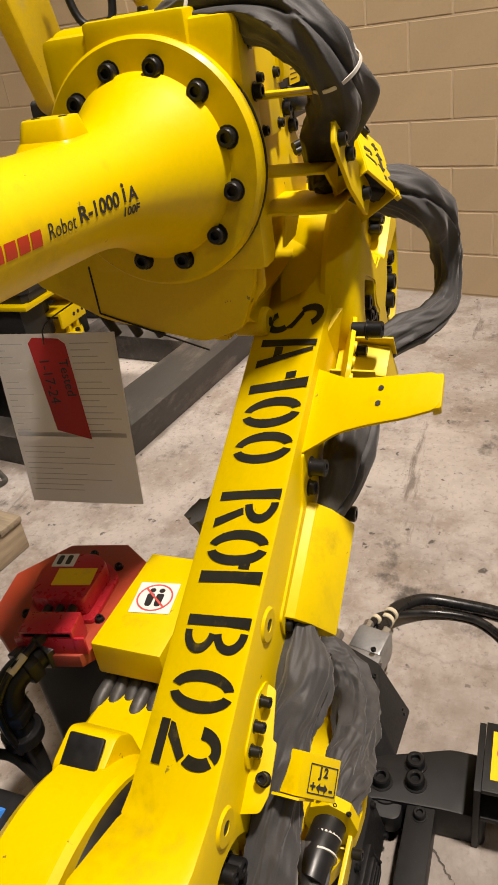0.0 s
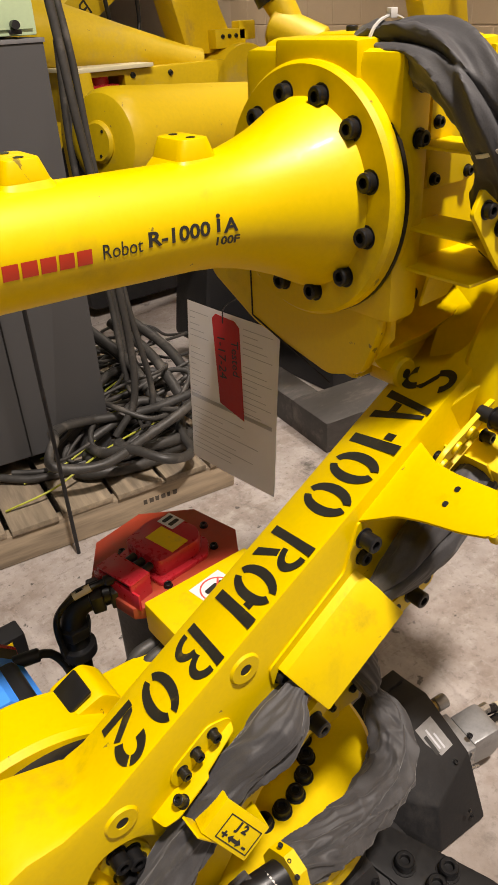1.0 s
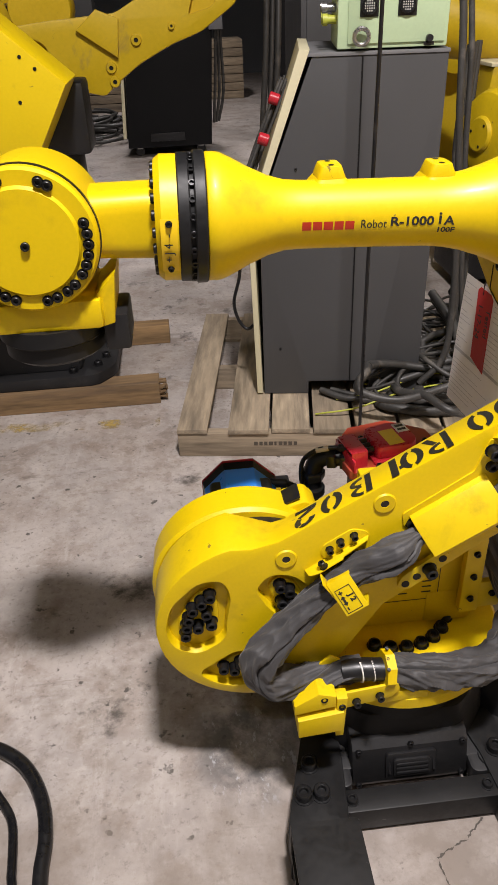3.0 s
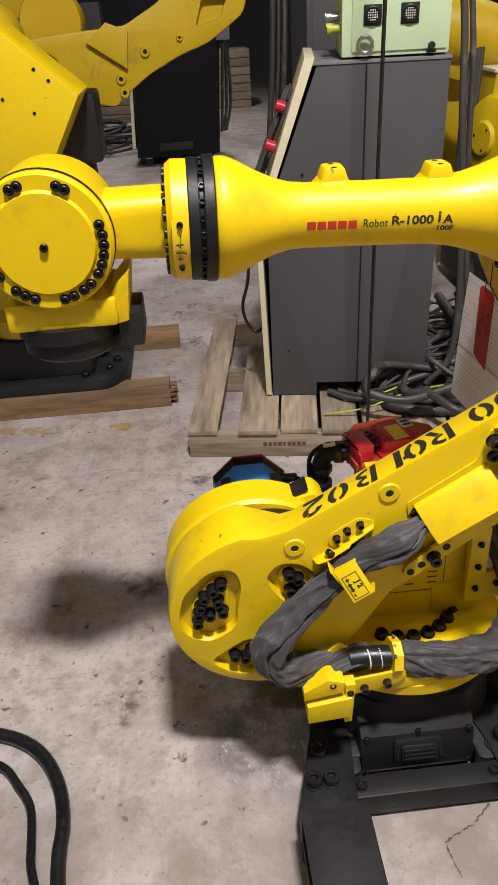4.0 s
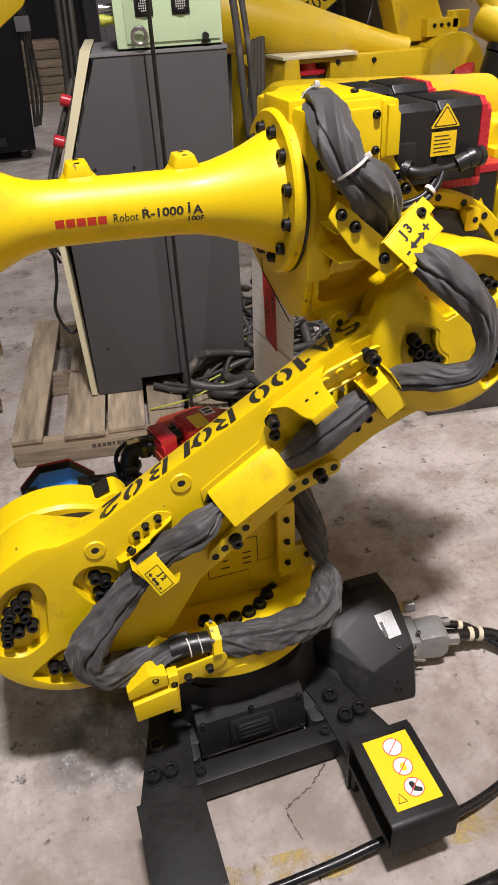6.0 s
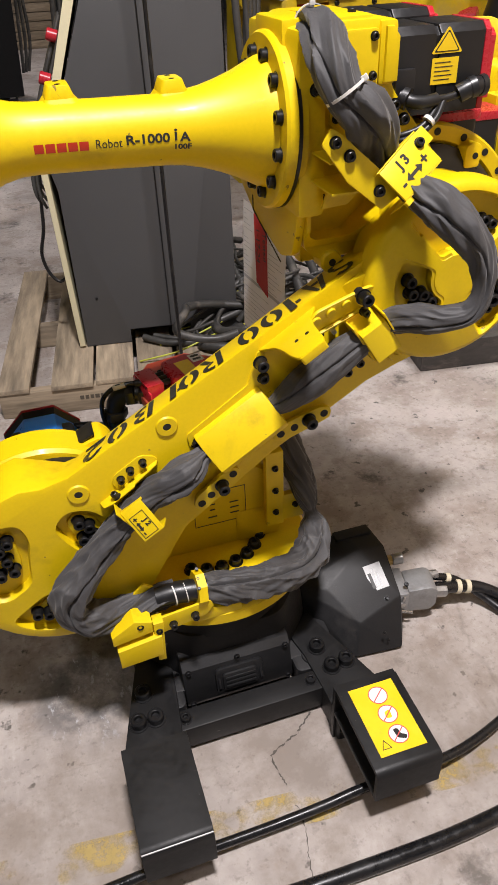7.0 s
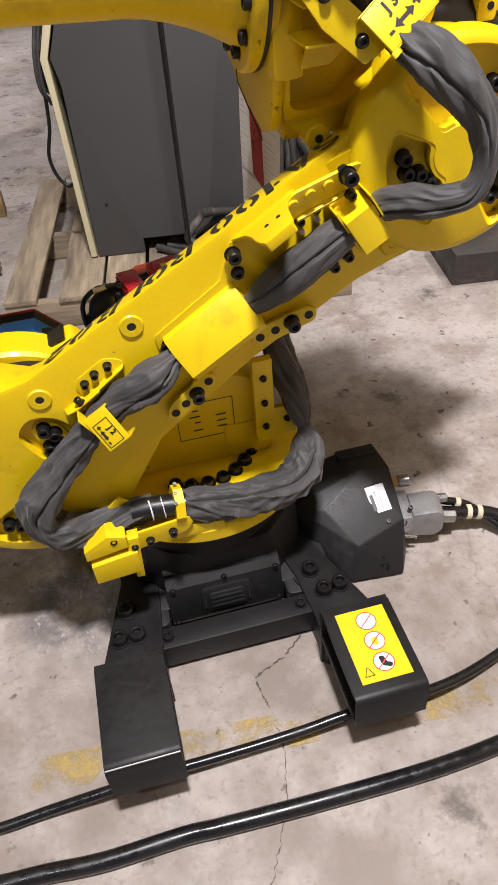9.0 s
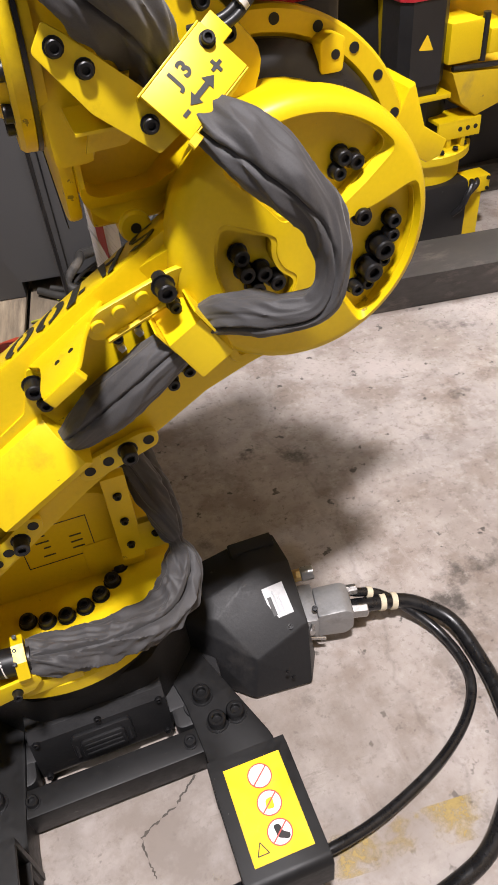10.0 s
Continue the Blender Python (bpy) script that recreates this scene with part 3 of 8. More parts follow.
# ---- the hall ----
bm = bmesh.new()
add_box(bm, (-6, -5, -0.12), (9, 16, 0))
floor = tagged(part("floor", bm, CONCRETE, None, "worn stained grey concrete warehouse floor with fine cracks"), category="floor", kind="structure")
# grey ceiling and walls added to close the hall; tone sets bounced fill
bm = bmesh.new()
add_box(bm, (-6, -5, 5.6), (9, 16, 5.7))
tagged(part("ceiling", bm, HALL_WALL, None, "unseen plain grey ceiling closing the hall"), category="ceiling", kind="structure")
for wname, lo, hi in (("wall_north", (-6, 15.8, 0), (9, 16, 5.6)), ("wall_south", (-6, -5, 0), (9, -4.8, 5.6)), ("wall_west", (-6, -4.8, 0), (-5.8, 15.8, 5.6))):
    bm = bmesh.new()
    add_box(bm, lo, hi)
    tagged(part(wname, bm, HALL_WALL, None, "assumed plain grey wall closing the hall"), category="wall", kind="structure")

# tan block wall, running a little askew to the robot
WALL_AT = Vector((2.86, -0.22, 0))
WALL_TURN = -15.0
WALL = Matrix.Translation(WALL_AT) @ Matrix.Rotation(radians(WALL_TURN), 4, "Z")
bm = bmesh.new()
add_box(bm, (0.0022, -4.2, 0), (0.2, 16.2, 5.6), WALL)
wall_east = tagged(part("wall_east", bm, MORTAR, None, "tan painted concrete block wall with flush joints"), category="wall", kind="structure")

for a, b, wd, seed in (((-2.6, -0.255), (2.4, -0.735), 0.07, 1), ((-2.8, 1.62), (-0.55, 1.44), 0.07, 2)):
    a, b = Vector((*a, 0)), Vector((*b, 0))
    side = Vector((-(b - a).y, (b - a).x, 0)).normalized() * wd / 2
    bm = bmesh.new()
    lo = [bm.verts.new(p + Vector((0, 0, 0.0012))) for p in (a - side, b - side, b + side, a + side)]
    bm.faces.new(lo)
    tagged(part("floor_marking", bm, FLOOR_LINE, None, "worn yellow painted line on the concrete floor"), category="marking", kind="structure")

# chipped crack in the concrete under the robot
CRACK_DARK = mat("dirt_filled_crack", (0.085, 0.073, 0.062), 0.9, var=0.3, scale=30, fine=200, bump=0.4)
for cname, pts, wd, seed in (("floor_crack", [(0.136, -0.315), (0.090, -0.352), (0.045, -0.372), (0.016, -0.383)], 0.006, 11), ("floor_crack", [(0.016, -0.383), (0.020, -0.420), (0.027, -0.456)], 0.004, 12), ("floor_crack", [(0.029, -0.50), (0.032, -0.543), (0.018, -0.60), (0.005, -0.647), (-0.045, -0.744), (-0.10, -0.83), (-0.12, -1.0)], 0.0022, 13)):
    random.seed(seed)
    path = smooth_path([(*p, 0.0012, 0.0) for p in pts], 0.0035)
    bm = bmesh.new()
    row = None
    for i, p in enumerate(path):
        d = (path[min(i + 1, len(path) - 1)] - path[max(i - 1, 0)]).to_3d().normalized()
        n_ = Vector((-d.y, d.x, 0))
        off = n_ * (0.004 * noise.noise(Vector((i * 0.21, seed, 0))) + random.uniform(-0.0018, 0.0018))
        h = wd * 0.5 * max(0.0, 0.45 + 1.7 * noise.noise(Vector((i * 0.33, seed * 3, 5)))) + 0.0002
        now = (bm.verts.new(p.to_3d() + off + n_ * h), bm.verts.new(p.to_3d() + off - n_ * h))
        if row:
            bm.faces.new((row[0], row[1], now[1], now[0]))
        row = now
    tagged(part(cname, bm, CRACK_DARK, None, "dark chipped crack in the concrete floor"), category="crack", kind="structure")

# unseen fixtures added at every lamp over the machines
for lx, ly, lz, watts, cone in LAMPS:
    light = thing("ceiling_light", (lx, ly, 5.6), "unseen white ceiling light added at a lamp", "light", "ceiling lights")
    bm = bmesh.new()
    add_box(bm, (lx - 0.24, ly - 0.15, lz + 0.02), (lx + 0.24, ly + 0.15, lz + 0.09), None, 0.01)
    part("housing", bm, CABINET_TOP, light)
    for sx in (-0.15, 0.15):
        bm = bmesh.new()
        add_rod(bm, (lx + sx, ly, lz + 0.08), (lx + sx, ly, 5.6), 0.004, 6)
        part("hanger", bm, STEEL, light)

# ---- the robot ----
robot = thing("industrial_robot", (0, 0, 0), "yellow six-axis industrial robot arm on a dark grey cast base", "robot")

# cast base
bm = bmesh.new()
add_prism(bm, round_poly([(-0.22, -0.22), (0.24, -0.22), (0.24, 0.22), (-0.22, 0.22)], 0.05), 0.03, 0.075, None, 0.006)
add_prism(bm, round_poly([(-0.2, -0.1), (-0.1, -0.2), (0.12, -0.2), (0.21, -0.1), (0.21, 0.12), (0.12, 0.2), (-0.1, 0.2), (-0.2, 0.12)], 0.03), 0.07, 0.2, None, 0.012, 2, 0.93)
add_lathe(bm, [(0.0, 0.19), (0.195, 0.19), (0.19, 0.225), (0.178, 0.235), (0.178, 0.27), (0, 0.27)], None, 64)
for x0, x1 in ((-0.228, -0.128), (0.128, 0.228)):
    add_prism(bm, round_poly([(x0, -0.258), (x1, -0.258), (x1, -0.16), (x0, -0.16)], 0.018), 0.03, 0.074, None, 0.005)
    add_lathe(bm, [(0.012, 0.070), (0.016, 0.078), (0.026, 0.078), (0.028, 0.072)], Matrix.Translation(((x0 + x1) / 2, -0.225, 0)), 24)
base = part("base_casting", bm, CAST_GREY, robot, "dark grey cast iron base")
bm = bmesh.new()
front = [(-0.23, 0.03), (-0.235, 0.045), (-0.215, 0.128), (-0.2, 0.142), (-0.08, 0.152), (-0.08, 0.03)]
add_prism(bm, front, -0.125, 0.125, Matrix(((0, 0, 1, 0), (1, 0, 0, 0), (0, 1, 0, 0), (0, 0, 0, 1))), 0.004)
cover = part("front_cover", bm, CAST_GREY, robot, "dark grey cover box of the base")
FRONT = axis_matrix((0, -0.2265, 0.085), (0, -1, 0.235), (1, 0, 0))
bm = bmesh.new()
add_prism(bm, round_poly([(-0.055, -0.034), (0.055, -0.034), (0.055, 0.034), (-0.055, 0.034)], 0.012), -0.002, 0.008, FRONT, 0.003)
add_prism(bm, round_poly([(-0.04, -0.022), (0.04, -0.022), (0.04, 0.022), (-0.04, 0.022)], 0.008), 0.006, 0.014, FRONT, 0.003)
for k in range(3):
    add_box(bm, (-0.034, -0.014 + 0.011 * k, 0.012), (0.034, -0.008 + 0.011 * k, 0.0165), FRONT, 0.001)
for sx in (-0.048, 0.048):
    add_rod(bm, FRONT @ Vector((sx, 0.012, 0.006)), FRONT @ Vector((sx, -0.012, 0.012)), 0.003, 8)
part("socket_plate", bm, PLASTIC_BLACK, cover, "black plastic connector plate")
for sx, sz in ((-0.112, -0.045), (0.112, -0.04), (0.112, 0.045), (-0.112, 0.042), (0, 0.05)):
    bolt(FRONT @ Vector((sx, sz, -0.001)), FRONT.to_3x3() @ Vector((0, 0, 1)), 0.011, cover)

# connector box at the robot's back
T_, R_, F_ = Vector((0.368, -0.045, 0.181)), Vector((0.430, -0.165, 0.117)), Vector((0.313, -0.190, 0.087))
bm = bmesh.new()
hull = [(0.19, -0.13, 0.01), (0.292, -0.222, 0.01), (0.409, -0.232, 0.01), (0.440, -0.175, 0.01), (0.448, 0.03, 0.01), (0.19, 0.03, 0.01), F_, R_, T_, (0.437, -0.050, 0.175), (0.262, -0.105, 0.138), (0.432, 0.03, 0.172), (0.36, 0.03, 0.181), (0.19, 0.03, 0.138), (0.19, -0.07, 0.138)]
for p in hull:
    bm.verts.new(p)
bmesh.ops.convex_hull(bm, input=bm.verts)
bmesh.ops.dissolve_limit(bm, angle_limit=radians(7), verts=bm.verts, edges=bm.edges)
bevel(bm, bm.edges[:], 0.004, 2)
add_box(bm, (0.330, -0.002, 0.165), (0.425, 0.028, 0.185), None, 0.004)
box = part("connector_box", bm, CAST_GREY, robot, "dark grey connector box with a sloped lid")
SLOPE = (R_ - T_).cross(F_ - T_).normalized()
if SLOPE.z < 0:
    SLOPE = -SLOPE
down = ((R_ + F_) / 2 - T_)
down = (down - SLOPE * down.dot(SLOPE)).normalized()
LID = axis_matrix(T_ + (R_ - T_) * 0.44 + (F_ - T_) * 0.12, SLOPE, R_ - F_)
for q in (0.05, -0.01):
    bolt(LID @ Vector((q, -0.052, 0.0005)), SLOPE, 0.010, box)
for x, z in ((0.36, 0.075), (0.372, 0.045)):
    bolt((x, -0.224, z), (0, -1, 0.1), 0.007, box)
LB = LID @ Matrix.Translation((0.0, 0.004, 0.0006)) @ Matrix.Rotation(radians(-14), 4, "Z")
bm = bmesh.new()
add_box(bm, (-0.022, -0.032, 0), (0.022, 0.032, 0.0008), LB)
lbl = part("maker_label", bm, CONNECTOR_GREY, box, "silver grey printed label")
for k, (x0, y0, x1, y1) in enumerate(((-0.018, -0.026, -0.010, 0.012), (-0.006, -0.022, -0.002, 0.02), (0.003, -0.026, 0.007, 0.006))):
    bm = bmesh.new()
    add_box(bm, (x0, y0, 0.0009), (x1, y1, 0.0012), LB)
    part("print_bar", bm, LOGO_BLACK if k == 0 else INK, lbl)

# plugs and hoses on the box
bm = bmesh.new()
add_rod(bm, (0.43, -0.055, 0.125), (0.458, -0.06, 0.128), 0.013, 6)
part("brass_coupling", bm, BRASS, box, "brass hexagonal coupling")
bm = bmesh.new()
add_rod(bm, (0.458, -0.06, 0.128), (0.485, -0.065, 0.13), 0.015, 20, width=0.002)
part("hose_fitting", bm, STEEL, box, "steel hose fitting")
HOOD = Matrix.Translation((0.47, -0.125, 0.078)) @ Matrix.Rotation(radians(-12), 4, "Z")
bm = bmesh.new()
add_box(bm, (-0.04, -0.045, -0.034), (-0.008, 0.045, 0.036), HOOD, 0.004)
add_prism(bm, round_poly([(-0.008, -0.035), (0.05, -0.038), (0.066, -0.02), (0.066, 0.03), (0.05, 0.042), (-0.008, 0.036)], 0.006, 2), -0.034, 0.038, HOOD @ Matrix.Rotation(radians(90), 4, "X"), 0.005)
hood = part("plug_hood", bm, CONNECTOR_GREY, box, "grey die-cast multipole plug hood")
for sy in (-0.046, 0.046):
    bm = bmesh.new()
    add_rod(bm, HOOD @ Vector((-0.03, sy, -0.02)), HOOD @ Vector((0.005, sy, -0.03)), 0.004, 8)
    add_rod(bm, HOOD @ Vector((-0.03, sy, -0.02)), HOOD @ Vector((-0.02, sy, 0.03)), 0.004, 8)
    add_rod(bm, HOOD @ Vector((-0.025, sy - 0.006, 0.005)), HOOD @ Vector((-0.025, sy + 0.006, 0.005)), 0.008, 12)
    part("locking_lever", bm, STEEL, hood, "bright steel locking lever")
bm = bmesh.new()
add_rod(bm, HOOD @ Vector((0.06, -0.008, -0.004)), HOOD @ Vector((0.1, -0.008, -0.008)), 0.016, 8, width=0.002)
add_rod(bm, HOOD @ Vector((0.06, 0.024, 0.02)), HOOD @ Vector((0.085, 0.026, 0.018)), 0.012, 8, width=0.002)
part("cable_gland", bm, STEEL, hood, "steel cable gland")

# yellow turntable with its bolt ring
bm = bmesh.new()
add_lathe(bm, [(0.0, 0.268), (0.222, 0.268), (0.234, 0.276), (0.234, 0.302), (0.226, 0.31), (0, 0.31)], None, 72)
turn = part("turntable", bm, YELLOW, robot, "yellow painted rotating plate")
for k in range(11):
    a = radians(-118 + 15.5 * k)
    bolt((0.125 * math.cos(a), 0.125 * math.sin(a) + 0.012, 0.31), (0, 0, 1), 0.026, turn)

# turret that carries the shoulder
bm = bmesh.new()
tower = [(-0.17, 0.305), (0.13, 0.305), (0.155, 0.36), (0.16, 0.47), (0.12, 0.52), (0.02, 0.54), (-0.2, 0.56), (-0.3, 0.45)]
add_prism(bm, round_poly(tower, 0.02, 3), -0.10, 0.046, SIDE, 0.018, 3)
add_box(bm, (0.06, -0.05, 0.31), (0.165, 0.09, 0.40), None, 0.012)
turret = part("turret", bm, YELLOW, robot, "yellow cast turret with the shoulder housing")
bm = bmesh.new()
add_lathe(bm, [(0.0, -0.05), (0.172, -0.05), (0.186, -0.036), (0.188, 0.034), (0.182, 0.042), (0.0, 0.042)], Matrix.Translation(J2 + Vector((-0.022, 0, -0.018))) @ SIDE, 72)
part("shoulder_housing", bm, YELLOW, turret, "yellow round shoulder housing")
bm = bmesh.new()
add_box(bm, (0.125, -0.075, 0.36), (0.165, -0.055, 0.56), None, 0.003)
add_box(bm, (0.16, -0.075, 0.37), (0.21, -0.06, 0.44), None, 0.003)
part("side_bracket", bm, YELLOW_SHEET, turret, "yellow drilled bracket")
for q in ((0.145, -0.076, 0.40), (0.145, -0.076, 0.46), (0.145, -0.076, 0.52), (0.19, -0.076, 0.41)):
    bolt(q, (0, -1, 0), 0.012, turret)
bm = bmesh.new()
for a, b in (((-0.03, 0.38), (0.085, 0.38)), ((-0.03, 0.47), (0.085, 0.47))):
    add_box(bm, (a[0], -0.0468, a[1]), (b[0], -0.046, b[1] + 0.0015))
for x in (-0.03, 0.085):
    add_box(bm, (x, -0.0468, 0.38), (x + 0.0015, -0.046, 0.4715))
for k, (x, z, w) in enumerate(((0.0, 0.40, 0.02), (0.05, 0.4, 0.02), (0.05, 0.415, 0.02), (0.05, 0.43, 0.02), (0.005, 0.42, 0.012), (-0.005, 0.435, 0.022), (0.002, 0.45, 0.012))):
    add_box(bm, (x, -0.0468, z), (x + w, -0.046, z + 0.003))
part("caution_print", bm, LOGO_BLACK, turret, "faint black line drawing in a frame")
bm = bmesh.new()
add_lathe(bm, [(0.150, 0.02), (0.150, 0.06), (0.12, 0.06)], Matrix.Translation(J2) @ Matrix.Rotation(radians(90), 4, "X"), 64)
part("shoulder_seal", bm, RUBBER, turret, "black shoulder gap seal")

# upper arm: slanted top face, round ends, sunk bolt pockets


def arm_outline(top):
    lower_arc = circle(-0.01, -0.004, 0.196, 28, 72, 282)
    elbow = circle(REACH, 0, 0.146, 22, -97, 92)
    rise = 0.020 + (top - 0.080) * 0.19
    return [(0.128, top + rise), (0.105, top + rise + 0.008), (0.08, 0.104 + top * 0.48), *lower_arc, (0.20, -0.112), (0.42, -0.094), (0.64, -0.096), (0.705, -0.108), *elbow, (0.80, top + 0.016), (0.765, top)]


bm = bmesh.new()
add_loft(bm, arm_outline(0.080), 0.055, arm_outline(0.118), 0.168, ARM, 0.011)
upper = part("upper_arm", bm, YELLOW, robot, "yellow cast upper arm with stencilled lettering")
bm = bmesh.new()
add_lathe(bm, [(0.0, 0.09), (0.140, 0.09), (0.140, 0.146), (0.154, 0.150), (0.160, 0.158), (0.161, 0.178), (0.159, 0.188), (0.153, 0.196), (0.143, 0.200), (0.0, 0.200)], ARM @ Matrix.Translation((REACH, 0, 0)), 80)
elbow_end = part("elbow_end", bm, YELLOW, upper, "yellow round arm end with sunk bolt pockets")


RAMP = Matrix(((U.x, 0, V.x, J2.x), (0, -1, 0, 0), (U.z, 0, V.z, J2.z), (0, 0, 0, 1)))
bm = bmesh.new()
add_prism(bm, [(0.690, 0.12), (0.690, 0.166), (0.78, 0.1985), (0.872, 0.1985), (0.872, 0.12)], -0.092, 0.104, RAMP, 0.003)
ramp = part("elbow_ramp", bm, YELLOW, upper, "yellow sloped web running into the elbow end")


def sector(cx, cy, r0, r1, a0, a1):
    pts = [(cx + r1 * math.cos(radians(a0 + (a1 - a0) * i / 7)), cy + r1 * math.sin(radians(a0 + (a1 - a0) * i / 7))) for i in range(8)]
    pts += [(cx + r0 * math.cos(radians(a1 - (a1 - a0) * i / 3)), cy + r0 * math.sin(radians(a1 - (a1 - a0) * i / 3))) for i in range(4)]
    return round_poly(pts, 0.028, 5)


TILT_A = math.degrees(math.atan2(U.z, U.x))
SHOULDER_POCKETS = [([(-0.165, 0.050), (-0.155, 0.092), (-0.110, 0.137), (-0.040, 0.152), (-0.004, 0.130), (-0.014, 0.090), (-0.052, 0.050), (-0.080, 0.012), (-0.140, 0.012)], [(-0.146, 0.052), (-0.130, 0.094), (-0.062, 0.130), (-0.026, 0.124), (-0.052, 0.070), (-0.074, 0.040), (-0.108, 0.038)]),
                    ([(0.034, 0.074), (0.072, 0.088), (0.104, 0.062), (0.112, 0.020), (0.085, -0.032), (0.040, -0.032), (0.028, 0.020)], [(0.050, 0.062), (0.074, 0.070), (0.094, 0.045), (0.094, 0.010), (0.072, -0.022), (0.048, -0.018), (0.042, 0.020)]),
                    ([(-0.176, -0.036), (-0.082, -0.032), (-0.058, -0.070), (-0.085, -0.118), (-0.130, -0.122), (-0.163, -0.085)], [(-0.152, -0.052), (-0.092, -0.048), (-0.076, -0.075), (-0.096, -0.104), (-0.126, -0.104)])]
for hollow, pad in SHOULDER_POCKETS:
    cut = bmesh.new()
    add_prism(cut, round_poly(hollow, 0.022, 5), 0.150, 0.26, ARM)
    carve(upper, cut)
    cut = bmesh.new()
    mid = Vector((sum(p[0] for p in hollow), sum(p[1] for p in hollow))) / len(hollow)
    add_loft(cut, round_poly(hollow, 0.022, 5), 0.160, round_poly([(mid.x + (x - mid.x) * 1.13, mid.y + (y - mid.y) * 1.13) for x, y in hollow], 0.026, 5), 0.176, ARM)
    carve(upper, cut)
    rim = bmesh.new()
    add_prism(rim, round_poly(pad, 0.014, 4), 0.148, 0.1565, ARM, 0.004)
    part("bolt_pad", rim, YELLOW, upper)
POCKETS = [(REACH, 0, 0.045, 0.138, 42, 130, 0.176), (REACH, 0, 0.056, 0.143, -58, 16, 0.176), (REACH, 0, 0.045, 0.108, 158, 250, 0.180)]
for cx, cy, r0, r1, a0, a1, deep in POCKETS:
    cut = bmesh.new()
    add_prism(cut, sector(cx, cy, r0, r1, a0 - TILT_A, a1 - TILT_A), deep, 0.26, ARM)
    carve(upper, cut)
    cut = bmesh.new()
    add_prism(cut, sector(cx, cy, r0, r1, a0 - TILT_A, a1 - TILT_A), 0.10, 0.26, ARM)
    carve(ramp, cut)
    cut = bmesh.new()
    add_prism(cut, sector(cx, cy, r0, r1, a0 - TILT_A, a1 - TILT_A), deep, 0.26, ARM)
    carve(elbow_end, cut)
    cut = bmesh.new()
    add_loft(cut, sector(cx, cy, r0 - 0.001, r1 + 0.001, a0 - 0.5 - TILT_A, a1 + 0.5 - TILT_A), 0.1885, sector(cx, cy, r0 - 0.012, r1 + 0.009, a0 - 6 - TILT_A, a1 + 6 - TILT_A), 0.212, ARM)
    carve(elbow_end, cut)

for u, v in ((-0.041, 0.115), (-0.062, 0.112), (-0.085, 0.108), (-0.104, 0.094), (-0.07, 0.085), (-0.079, 0.057), (-0.103, 0.066), (-0.118, 0.081), (-0.133, 0.064), (0.072, 0.053), (0.079, 0.033), (0.053, 0.018), (0.07, 0.01), (0.06, -0.013), (-0.132, -0.057), (-0.118, -0.074), (-0.098, -0.066)):
    bolt(arm_pt(u, v, 0.1565), (0, -1, 0), 0.0205, upper, True)
for u, v, size in ((0.945, 0.046, 0.018), (0.954, 0.032, 0.018), (0.932, 0.034, 0.016), (0.955, -0.064, 0.018), (0.945, -0.080, 0.017), (0.926, -0.083, 0.026), (0.900, -0.098, 0.026), (0.920, -0.100, 0.017), (0.888, -0.112, 0.017), (0.873, -0.109, 0.017)):
    bolt(arm_pt(u, v, 0.178), (0, -1, 0), size, upper, True)
for r_, a_ in ((0.080, 180), (0.078, 197), (0.060, 206), (0.056, 228), (0.078, 216)):
    bolt(arm_pt(REACH + r_ * math.cos(radians(a_ - TILT_A)), r_ * math.sin(radians(a_ - TILT_A)), 0.183), (0, -1, 0), 0.020, upper, True)
bolt(arm_pt(0.926, -0.022, 0.196), (0, -1, 0), 0.020, upper)

# round bosses on the arm's near side
for u, v in ((0.316, 0.107), (0.117, 0.110)):
    bm = bmesh.new()
    add_lathe(bm, [(0.0, -0.004), (0.0075, -0.004), (0.0075, 0.005), (0.018, 0.005), (0.022, 0.0), (0.024, -0.02)], axis_matrix(arm_pt(u, v - 0.006, 0.166), (0, -1, 0)), 28)
    bo = part("boss", bm, YELLOW, upper)
    bm = bmesh.new()
    add_lathe(bm, [(0.0, 0.0), (0.0072, 0.0), (0.0072, 0.002), (0.0, 0.002)], axis_matrix(arm_pt(u, v - 0.006, 0.168), (0, -1, 0)), 16)
    part("threaded_hole", bm, RUBBER, bo)

# ---- stencilled lettering on the arm's top face ----

def top_edge(u, k):
    """A point of the sloped top face: k = 1 on the near edge, 0 on the far one."""
    fall = (0.765 - u) / 0.637
    return arm_pt(u, 0.118 + 0.027 * fall, 0.168) * k + arm_pt(u, 0.080 + 0.020 * fall, 0.055) * (1 - k)


def top_frame(u, gap=0.0012):
    """Letters stand across the arm and run down it."""
    mid = top_edge(u, 0.575)
    x = (top_edge(u - 0.01, 0.575) - mid).normalized()
    y = (top_edge(u, 1.0) - mid).normalized()
    z = x.cross(y).normalized()
    if z.z < 0:
        z = -z
    mid = mid + z * gap
    return Matrix(((x.x, y.x, z.x, mid.x), (x.y, y.y, z.y, mid.y), (x.z, y.z, z.z, mid.z), (0, 0, 0, 1)))


def oval_half(cx, cy, hw, hh, t, a0, a1, n=12):
    o = [(cx + hw * math.cos(radians(a0 + (a1 - a0) * i / n)), cy + hh * math.sin(radians(a0 + (a1 - a0) * i / n))) for i in range(n + 1)]
    i_ = [(cx + (hw - t) * math.cos(radians(a1 - (a1 - a0) * i / n)), cy + (hh - t * 0.75) * math.sin(radians(a1 - (a1 - a0) * i / n))) for i in range(n + 1)]
    return o + i_


